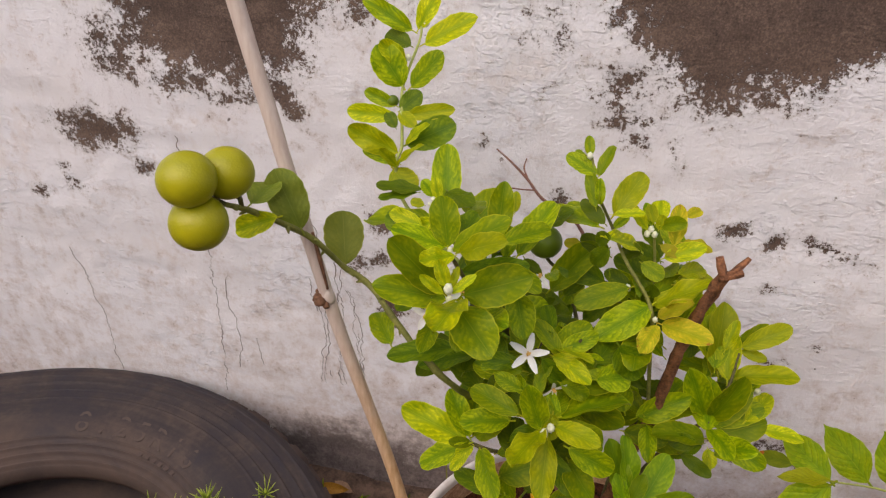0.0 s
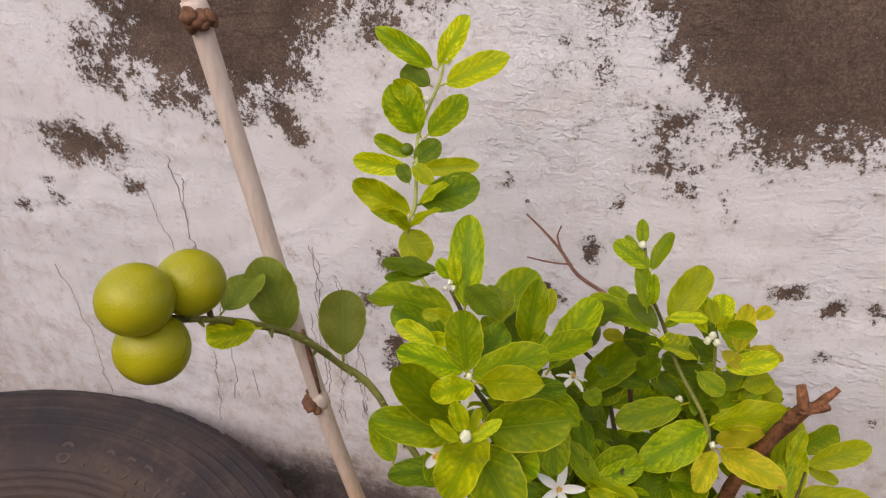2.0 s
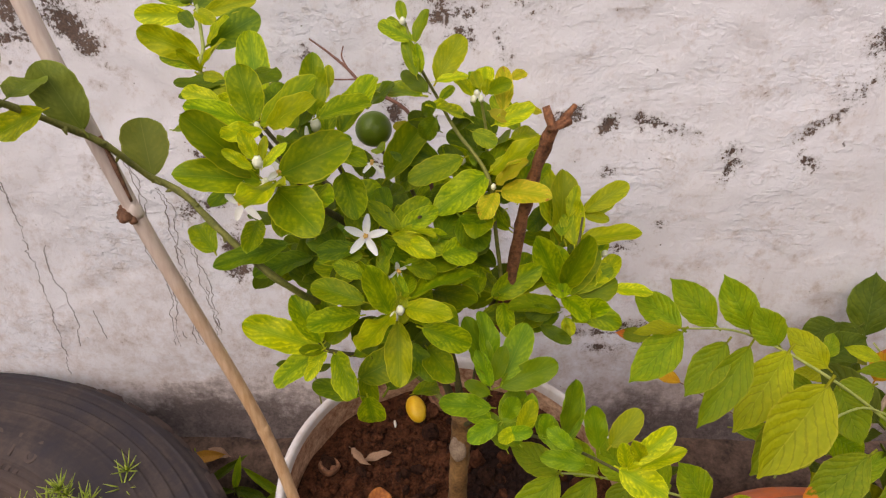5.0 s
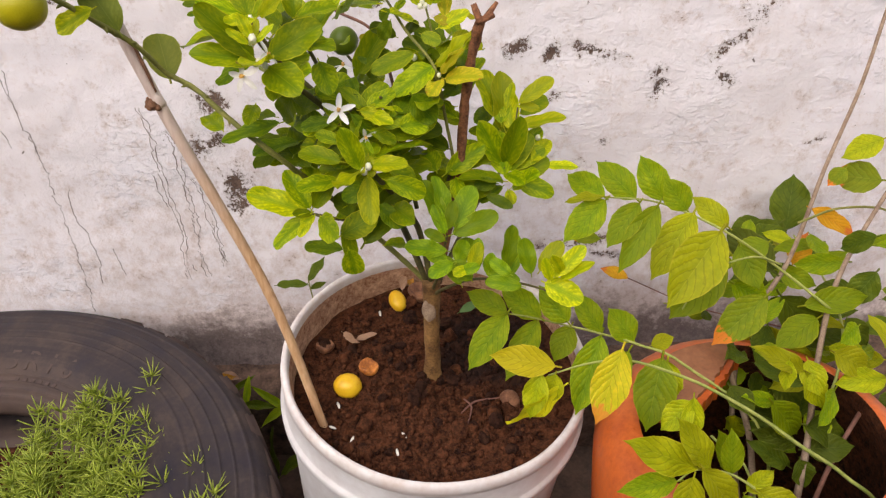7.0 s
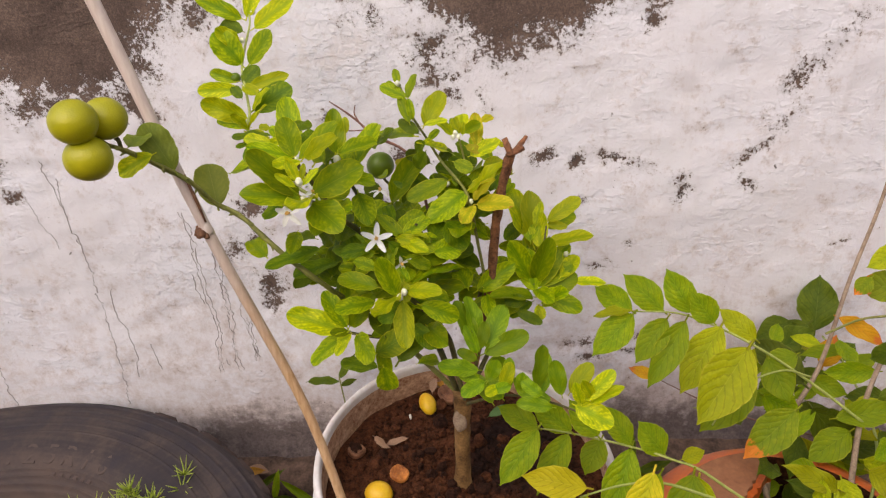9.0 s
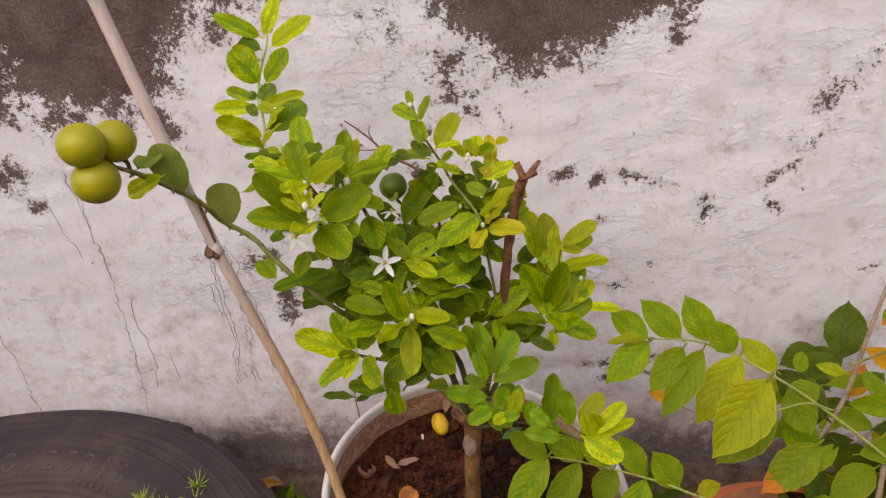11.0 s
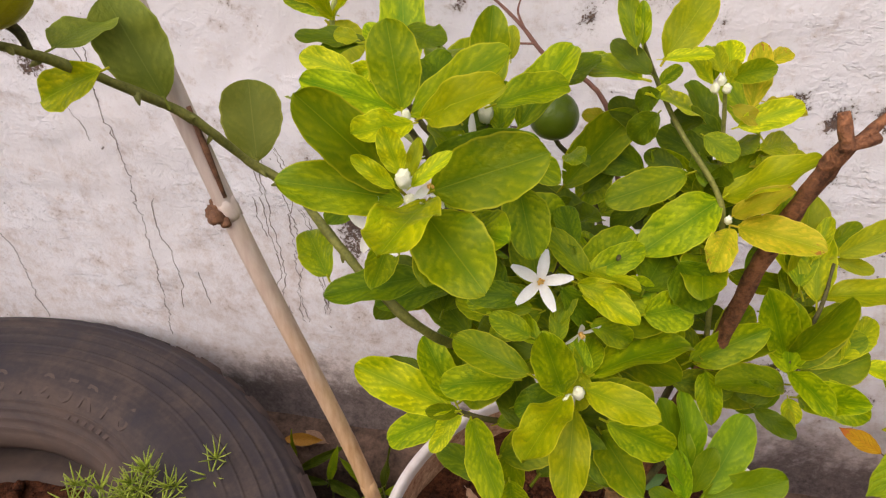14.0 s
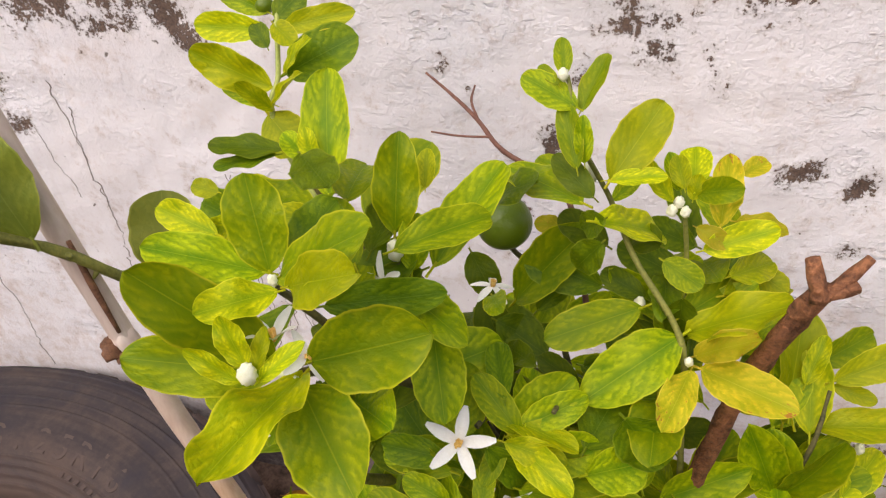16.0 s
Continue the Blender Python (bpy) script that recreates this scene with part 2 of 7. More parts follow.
M_LEAFLET = [
    leaf_material("leaflet_green", (0.160, 0.262, 0.002), (0.40, 0.44, 0.003), (0.42, 0.44, 0.02), 7.0, 0.50, 0.30, True),
    leaf_material("leaflet_lime", (0.29, 0.34, 0.003), (0.58, 0.55, 0.005), (0.56, 0.52, 0.03), 7.0, 0.50, 0.30, True),
    leaf_material("leaflet_yellow", (0.44, 0.41, 0.008), (0.78, 0.56, 0.015), (0.74, 0.48, 0.04), 7.0, 0.50, 0.30, True, (0.66, 0.24, 0.03)),
    # dark copy of leaflet_green: shade painted into the shrub's inside, and dark weeds
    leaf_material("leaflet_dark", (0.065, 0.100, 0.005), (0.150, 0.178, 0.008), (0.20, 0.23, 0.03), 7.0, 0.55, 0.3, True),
    leaf_material("leaflet_orange_tip", (0.16, 0.235, 0.006), (0.36, 0.38, 0.010), (0.38, 0.38, 0.03), 7.0, 0.55, 0.3, True, (0.72, 0.22, 0.03)),
    leaf_material("leaflet_orange", (0.62, 0.30, 0.010), (0.80, 0.50, 0.015), (0.74, 0.34, 0.03), 7.0, 0.50, 0.30, True, (0.66, 0.20, 0.03)),
    leaf_material("leaflet_pale_yellow", (0.50, 0.47, 0.006), (0.84, 0.70, 0.015), (0.78, 0.66, 0.04), 7.0, 0.50, 0.30, True),
]
M_BARK_GREEN = speckled("green_bark", (0.12, 0.13, 0.022), (0.30, 0.285, 0.06), 110, 0.65, 0.5, 0.0012)
M_BARK = speckled("grey_brown_bark", (0.085, 0.038, 0.010), (0.32, 0.175, 0.060), 70, 0.8, 0.5)
M_STUB = speckled("red_brown_bark", (0.085, 0.030, 0.013), (0.37, 0.150, 0.066), 150, 0.8, 1.0, 0.0025, 4.0)
M_BARK_DARK = speckled("olive_bark", (0.050, 0.048, 0.014), (0.165, 0.140, 0.042), 130, 0.7, 0.5, 0.001)
M_TWIG = speckled("dry_twig", (0.12, 0.05, 0.04), (0.24, 0.11, 0.08), 160, 0.8)
M_DRYWOOD = speckled("dry_wood", (0.17, 0.105, 0.070), (0.38, 0.28, 0.20), 120, 0.8)


def bamboo_material():
    """Bamboo bleached pale towards the weathered top, tan below, with long fibres."""
    m, nt, b = material("bamboo", 0.5)
    c = coords(nt)
    mp = nt.nodes.new("ShaderNodeMapping")
    mp.inputs["Scale"].default_value = (1.0, 1.0, 0.12)
    link(nt, c, mp.inputs[0])
    fibre = noise_tex(nt, 420.0, 4.0, 0.6, mp.outputs[0])
    blot = noise_tex(nt, 26.0, 4.0, 0.6, c)
    tan = ramp(nt, fibre, [(0.3, (0.53, 0.30, 0.145)), (0.7, (0.71, 0.47, 0.275))])
    pale = ramp(nt, fibre, [(0.3, (0.60, 0.465, 0.405)), (0.7, (0.73, 0.61, 0.55))])
    sep = nt.nodes.new("ShaderNodeSeparateXYZ")
    link(nt, nt.nodes.new("ShaderNodeNewGeometry").outputs["Position"], sep.inputs[0])
    worn = mathn(nt, "ADD", mathn(nt, "MULTIPLY", mathn(nt, "SUBTRACT", sep.outputs[2], 0.36), 5.0), mathn(nt, "MULTIPLY", mathn(nt, "SUBTRACT", blot, 0.5), 0.8))
    link(nt, mix(nt, ramp(nt, worn, [(0.1, 0.0), (0.8, 1.0)]), tan, pale), b.inputs["Base Color"])
    bump(nt, b, fibre, 0.2, 0.0006)
    return m


M_BAMBOO = bamboo_material()
M_NODE = speckled("bamboo_node", (0.085, 0.034, 0.018), (0.27, 0.125, 0.065), 220, 0.8, 0.6)


def rubber_material():
    """Weathered rubber with concentric streaks of dust."""
    m, nt, b = material("weathered_rubber", 0.7)
    c = coords(nt)
    sep = nt.nodes.new("ShaderNodeSeparateXYZ")
    link(nt, c, sep.inputs[0])
    rad = mathn(nt, "SQRT", mathn(nt, "ADD", mathn(nt, "MULTIPLY", sep.outputs[0], sep.outputs[0]), mathn(nt, "MULTIPLY", sep.outputs[1], sep.outputs[1])))
    vec = nt.nodes.new("ShaderNodeCombineXYZ")
    link(nt, mathn(nt, "MULTIPLY", rad, 9.0), vec.inputs[0])
    link(nt, mathn(nt, "MULTIPLY", sep.outputs[0], 0.5), vec.inputs[1])
    link(nt, mathn(nt, "MULTIPLY", sep.outputs[1], 0.5), vec.inputs[2])
    streak = noise_tex(nt, 9.0, 5.0, 0.65, vec.outputs[0])
    blot = noise_tex(nt, 14.0, 6.0, 0.66, c, 0.6)
    fine = noise_tex(nt, 160.0, 4.0, 0.65, c)
    both = mathn(nt, "ADD", mathn(nt, "MULTIPLY", streak, 0.28), mathn(nt, "ADD", mathn(nt, "MULTIPLY", blot, 0.56), mathn(nt, "MULTIPLY", fine, 0.16)))
    colour = ramp(nt, both, [(0.37, (0.018, 0.015, 0.025)), (0.5, (0.038, 0.029, 0.031)), (0.64, (0.082, 0.059, 0.051))])
    off = mathn(nt, "SUBTRACT", sep.outputs[1], 0.066)
    bead = mathn(nt, "SQRT", mathn(nt, "ADD", mathn(nt, "MULTIPLY", sep.outputs[0], sep.outputs[0]), mathn(nt, "MULTIPLY", off, off)))
    dust = mathn(nt, "MULTIPLY", ramp(nt, bead, [(0.196, 1.0), (0.240, 0.0)]), ramp(nt, blot, [(0.3, 0.3), (0.7, 1.0)]))
    colour = mix(nt, dust, colour, (0.105, 0.070, 0.058))
    link(nt, colour, b.inputs["Base Color"])
    b.inputs["Specular IOR Level"].default_value = 0.28
    link(nt, ramp(nt, blot, [(0.3, 0.58), (0.7, 0.85)]), b.inputs["Roughness"])
    bump(nt, b, mathn(nt, "ADD", fine, mathn(nt, "MULTIPLY", streak, 0.35)), 0.3, 0.001)
    return m


M_RUBBER = rubber_material()
M_SOIL = speckled("red_garden_soil", (0.010, 0.0036, 0.0020), (0.105, 0.036, 0.017), 130, 0.95, 1.0, 0.003, 4.0, sheen=0.12)


def damp_soil(m):
    """A damp, darker and slightly shiny patch beside the trunk."""
    nt = m.node_tree
    b = nt.nodes["Principled BSDF"]
    dry = b.inputs["Base Color"].links[0].from_socket
    c = coords(nt)
    wide = noise_tex(nt, 26, 4.0, 0.6, c)
    gap = nt.nodes.new("ShaderNodeVectorMath")
    gap.operation = "DISTANCE"
    link(nt, c, gap.inputs[0])
    gap.inputs[1].default_value = (0.078, 0.362, 0.24)
    reach = mathn(nt, "ADD", gap.outputs["Value"], mathn(nt, "MULTIPLY", mathn(nt, "SUBTRACT", wide, 0.5), 0.06))
    wet = ramp(nt, reach, [(0.040, 0.9), (0.060, 0.0)])
    link(nt, mix(nt, wet, dry, (0.022, 0.0125, 0.011)), b.inputs["Base Color"])
    return m


M_POTTING = damp_soil(speckled("damp_garden_soil", (0.012, 0.0044, 0.0024), (0.130, 0.047, 0.022), 130, 0.95, 1.0, 0.003, 4.0, sheen=0.12))
M_GROUND = speckled("dusty_ground", (0.045, 0.027, 0.019), (0.145, 0.088, 0.062), 22, 0.95, 0.6, 0.004, 9.0)
M_PLASTIC = speckled("white_plastic", (0.58, 0.545, 0.55), (0.74, 0.725, 0.75), 22, 0.42, 0.08, 0.0006, 5.0)
M_STAINED = speckled("soil_stained_plastic", (0.26, 0.110, 0.055), (0.68, 0.43, 0.28), 90, 0.85, 0.9, 0.002, 4.0)
M_RIM = speckled("dusty_plastic", (0.62, 0.53, 0.50), (0.78, 0.75, 0.76), 34, 0.5, 0.1, 0.0006, 5.0)
M_VINE = speckled("pale_green_stalk", (0.24, 0.29, 0.05), (0.46, 0.48, 0.13), 120, 0.6)
M_DUSTY_CLAY = speckled("dusty_clay", (0.20, 0.075, 0.035), (0.36, 0.155, 0.075), 40, 0.85, 0.4, 0.001, 6.0)
M_TERRACOTTA = speckled("terracotta", (0.46, 0.085, 0.012), (0.66, 0.15, 0.025), 30, 0.36, 0.15)
M_PETAL = speckled("white_petal", (0.82, 0.80, 0.74), (0.92, 0.91, 0.88), 3, 0.55, 0.0)
M_STAMEN = speckled("orange_stamen", (0.75, 0.38, 0.04), (0.88, 0.62, 0.22), 500, 0.6)
M_BUD = speckled("cream_bud", (0.70, 0.70, 0.48), (0.86, 0.85, 0.70), 300, 0.5, 0.15, 0.0004)
M_SHELL = speckled("eggshell", (0.72, 0.68, 0.60), (0.85, 0.82, 0.76), 200, 0.6)
M_DRYFRUIT = speckled("dried_fruit_skin", (0.09, 0.032, 0.016), (0.33, 0.15, 0.075), 70, 0.75, 0.6, 0.002)
M_YELLOWFRUIT = speckled("ripe_yellow_skin", (0.78, 0.42, 0.015), (0.86, 0.56, 0.02), 60, 0.35, 0.25, 0.0006)
M_ORANGEFRUIT = speckled("rotting_orange_skin", (0.22, 0.055, 0.015), (0.68, 0.26, 0.05), 55, 0.6, 0.4, 0.001)
M_DRYLEAF = speckled("dry_leaf", (0.24, 0.13, 0.08), (0.46, 0.29, 0.19), 70, 0.85, 0.4)
M_ORANGELEAF = speckled("orange_leaf", (0.30, 0.10, 0.012), (0.66, 0.34, 0.03), 60, 0.6, 0.3)
M_SUCCULENT = speckled("needle_leaf_green", (0.15, 0.22, 0.012), (0.40, 0.46, 0.05), 120, 0.5, 0.1)
M_WEED = speckled("weed_green", (0.06, 0.13, 0.03), (0.12, 0.22, 0.05), 60, 0.55, 0.2)
M_CRACK = speckled("drip_stain", (0.14, 0.11, 0.105), (0.36, 0.31, 0.30), 200, 0.95, 0.2)


def fruit_material(name, dark, light):
    m, nt, b = material(name, 0.36)
    c = coords(nt)
    big = noise_tex(nt, 40, 3.0, 0.5, c)
    v = node(nt, "ShaderNodeTexVoronoi", Scale=900.0)
    link(nt, c, v.inputs["Vector"])
    pores = v.outputs["Distance"]
    colour = ramp(nt, big, [(0.3, dark), (0.7, light)])
    colour = mix(nt, ramp(nt, pores, [(0.1, 0.25), (0.4, 0.0)]), colour, light)
    link(nt, colour, b.inputs["Base Color"])
    b.inputs["Specular IOR Level"].default_value = 0.4
    bump(nt, b, pores, 0.25, 0.0004)
    return m


M_LIME = fruit_material("lime_skin", (0.25, 0.255, 0.004), (0.46, 0.41, 0.007))
M_GREENFRUIT = fruit_material("unripe_skin", (0.065, 0.115, 0.004), (0.13, 0.185, 0.007))


# ---- mesh helpers ----
def mesh_of(name, bm, material_, smooth=True):
    me = bpy.data.meshes.new(name)
    bm.to_mesh(me)
    bm.free()
    me.materials.append(material_)
    if smooth:
        for p in me.polygons:
            p.use_smooth = True
    return me


def part(name, bm, material_, parent=None, label="", smooth=True):
    ob = new(name, mesh_of(name, bm, material_, smooth))
    ob.parent = parent
    if label:
        tagged(ob, label)
    return ob


def empty(name, place, label, category, group="", kind=""):
    ob = new(name)
    ob.location = place
    ob.empty_display_size = 0.02
    return tagged(ob, label, category, group, kind)


def place_in(ob, parent, m=None):
    """Parents ob to a thing whose origin may lie anywhere; m is the world pose."""
    ob.parent = parent
    ob.matrix_parent_inverse = Matrix.Translation(parent.location).inverted()
    if m is not None:
        ob.matrix_basis = m
    return ob


def spline(points, steps=6):
    """Catmull-Rom points through the given ones."""
    p = [Vector(q) for q in points]
    p = [2 * p[0] - p[1]] + p + [2 * p[-1] - p[-2]]
    out = []
    for i in range(1, len(p) - 2):
        for k in range(steps):
            t = k / steps
            out.append(0.5 * ((2 * p[i]) + (p[i + 1] - p[i - 1]) * t + (2 * p[i - 1] - 5 * p[i] + 4 * p[i + 1] - p[i + 2]) * t * t + (3 * p[i] - p[i - 1] - 3 * p[i + 1] + p[i + 2]) * t ** 3))
    out.append(p[-2])
    return out


def tube(bm, points, radii, sides=8, rough=0.0, cap=True):
    """A tapered tube along the points; rough shakes its radius."""
    rings = []
    n = len(points)
    ref = Vector((0.31, 0.87, 0.38)).normalized()
    for i, p in enumerate(points):
        d = (points[min(i + 1, n - 1)] - points[max(i - 1, 0)]).normalized()
        a = d.cross(ref).normalized()
        b = d.cross(a)
        f = i / max(1, n - 1) * (len(radii) - 1)
        k = min(int(f), len(radii) - 2) if len(radii) > 1 else 0
        r = radii[k] + (radii[k + 1] - radii[k]) * (f - k) if len(radii) > 1 else radii[0]
        ring = []
        for s in range(sides):
            w = 2 * math.pi * s / sides
            q = r * (1 + rough * (noise.noise(p * 160 + Vector((math.cos(w), math.sin(w), 0)) * 2)))
            ring.append(bm.verts.new(p + (a * math.cos(w) + b * math.sin(w)) * q))
        rings.append(ring)
    for r0, r1 in zip(rings, rings[1:]):
        for s in range(sides):
            bm.faces.new((r0[s], r0[(s + 1) % sides], r1[(s + 1) % sides], r1[s]))
    if cap:
        bm.faces.new(rings[0][::-1])
        bm.faces.new(rings[-1])
    return bm


def stem(name, points, radii, material_, parent, label="", sides=8, rough=0.15, steps=6):
    bm = tube(bmesh.new(), spline(points, steps), radii, sides, rough)
    ob = part(name, bm, material_, None, label)
    return place_in(ob, parent)


def lathe(bm, profile, sides=64, centre=(0, 0), wobble=0.0):
    rings = []
    for r, z in profile:
        ring = []
        for s in range(sides):
            w = 2 * math.pi * s / sides
            q = r * (1 + wobble * noise.noise(Vector((math.cos(w) * 2, math.sin(w) * 2, z * 20))))
            ring.append(bm.verts.new((centre[0] + q * math.cos(w), centre[1] + q * math.sin(w), z)))
        rings.append(ring)
    for r0, r1 in zip(rings, rings[1:]):
        for s in range(sides):
            bm.faces.new((r0[s], r0[(s + 1) % sides], r1[(s + 1) % sides], r1[s]))
    return bm


def ball(radius, squash=(1, 1, 1), lumps=0.03, freq=60, segs=20, rings=14, seed=0.0):
    bm = bmesh.new()
    bmesh.ops.create_uvsphere(bm, u_segments=segs, v_segments=rings, radius=radius)
    for v in bm.verts:
        n = noise.noise(v.co * freq + Vector((seed, seed * 2, 0)))
        v.co = Vector((v.co.x * squash[0], v.co.y * squash[1], v.co.z * squash[2])) * (1 + lumps * n)
    return bm


# ---- leaves ----
def leaf_mesh(name, material_, seed, pointed=False, nu=6, nv=22):
    """A leaf blade of unit length along y and unit width across x, lying in the xy plane, its face towards +z."""
    r = random.Random(seed)
    bm = bmesh.new()
    uv = bm.loops.layers.uv.new("UVMap")
    arch, fold, twist = r.uniform(0.05, 0.17), r.uniform(0.10, 0.30), r.uniform(-0.25, 0.25)
    wav, ph, peak, blunt = r.uniform(0.016, 0.042), r.uniform(0, 6), r.uniform(0.46, 0.60), r.uniform(2.2, 2.9)
    grid, tex = [], {}
    for j in range(nv + 1):
        v = j / nv if pointed else 1 - (1 - j / nv) ** 1.25
        if pointed:
            half = 0.5 * (math.sin(math.pi * min(1.0, v ** 0.92)) ** 0.78) * (1 - 0.25 * v ** 3)
            if v > 0.86:
                half *= 1 - 0.6 * ((v - 0.86) / 0.14)
        else:
            half = 0.5 * (1 - ((peak - v) / peak) ** 2.1) ** 0.70 if v < peak else 0.5 * max(0.0, 1 - ((v - peak) / (1 - peak)) ** blunt) ** 0.54
        half = max(half, 0.012)
        row = []
        for i in range(nu + 1):
            u = i / nu * 2 - 1
            notch = 1 + (0.022 * math.sin(v * 34 + ph) if abs(u) > 0.9 else 0)
            x = u * half * notch
            z = fold * abs(x) * 0.55 - arch * v * v + wav * math.sin(v * 13 + ph + u) * abs(u)
            z += twist * x * (v - 0.3)
            w = bm.verts.new((x, v, z))
            row.append(w)
            tex[w] = (0.5 + 0.5 * u, v)
        grid.append(row)
    for a, b in zip(grid, grid[1:]):
        for i in range(nu):
            f = bm.faces.new((a[i], a[i + 1], b[i + 1], b[i]))
            for lp in f.loops:
                lp[uv].uv = tex[lp.vert]
    # petiole
    p0, p1 = Vector((0, -0.10, 0.01)), Vector((0, 0.04, 0))
    ring0 = [bm.verts.new(p0 + Vector((0.03 * math.cos(w), 0, 0.016 * math.sin(w)))) for w in (0, 1.57, 3.14, 4.71)]
    ring1 = [bm.verts.new(p1 + Vector((0.03 * math.cos(w), 0, 0.012 * math.sin(w)))) for w in (0, 1.57, 3.14, 4.71)]
    for s in range(4):
        bm.faces.new((ring0[s], ring0[(s + 1) % 4], ring1[(s + 1) % 4], ring1[s]))
    return mesh_of(name, bm, material_)


LEAVES = [[leaf_mesh("leaf", m, 10 * k + s) for s in range(5)] for k, m in enumerate(M_LEAF)]
LEAFLETS = [[leaf_mesh("leaflet", m, 200 + 10 * k + s, True) for s in range(5)] for k, m in enumerate(M_LEAFLET)]
FACING = Vector((0, -0.62, 0.78))


def leaf_pose(x, y, z, turn, rise, length, width, roll):
    """turn and rise: where the tip points, in degrees; length and width in cm; roll about the midrib from the lit side."""
    a = Vector((math.cos(radians(turn)) * math.cos(radians(rise)), math.sin(radians(turn)) * math.cos(radians(rise)), math.sin(radians(rise))))
    n = (FACING - a * a.dot(FACING)).normalized()
    n = Matrix.Rotation(radians(roll), 3, a) @ n
    s = a.cross(n)
    m = Matrix((s, a, n)).transposed().to_4x4()
    m.translation = (x, y, z)
    return m @ Matrix.Diagonal((0.99 * width / 100, length / 100, length / 100, 1))


# ================= the setting =================
def polygon_distance(px, pz, poly):
    """Signed distance from points to a closed outline, positive inside."""
    d = np.full(px.shape, 9.0)
    inside = np.zeros(px.shape, bool)
    n = len(poly)
    for i in range(n):
        (x0, z0), (x1, z1) = poly[i], poly[(i + 1) % n]
        ex, ez = x1 - x0, z1 - z0
        t = np.clip(((px - x0) * ex + (pz - z0) * ez) / (ex * ex + ez * ez), 0, 1)
        d = np.minimum(d, np.hypot(px - x0 - t * ex, pz - z0 - t * ez))
        cross = ((z0 > pz) != (z1 > pz)) & (px < (x1 - x0) * (pz - z0) / (z1 - z0 + 1e-12) + x0)
        inside ^= cross
    return np.where(inside, d, -d)


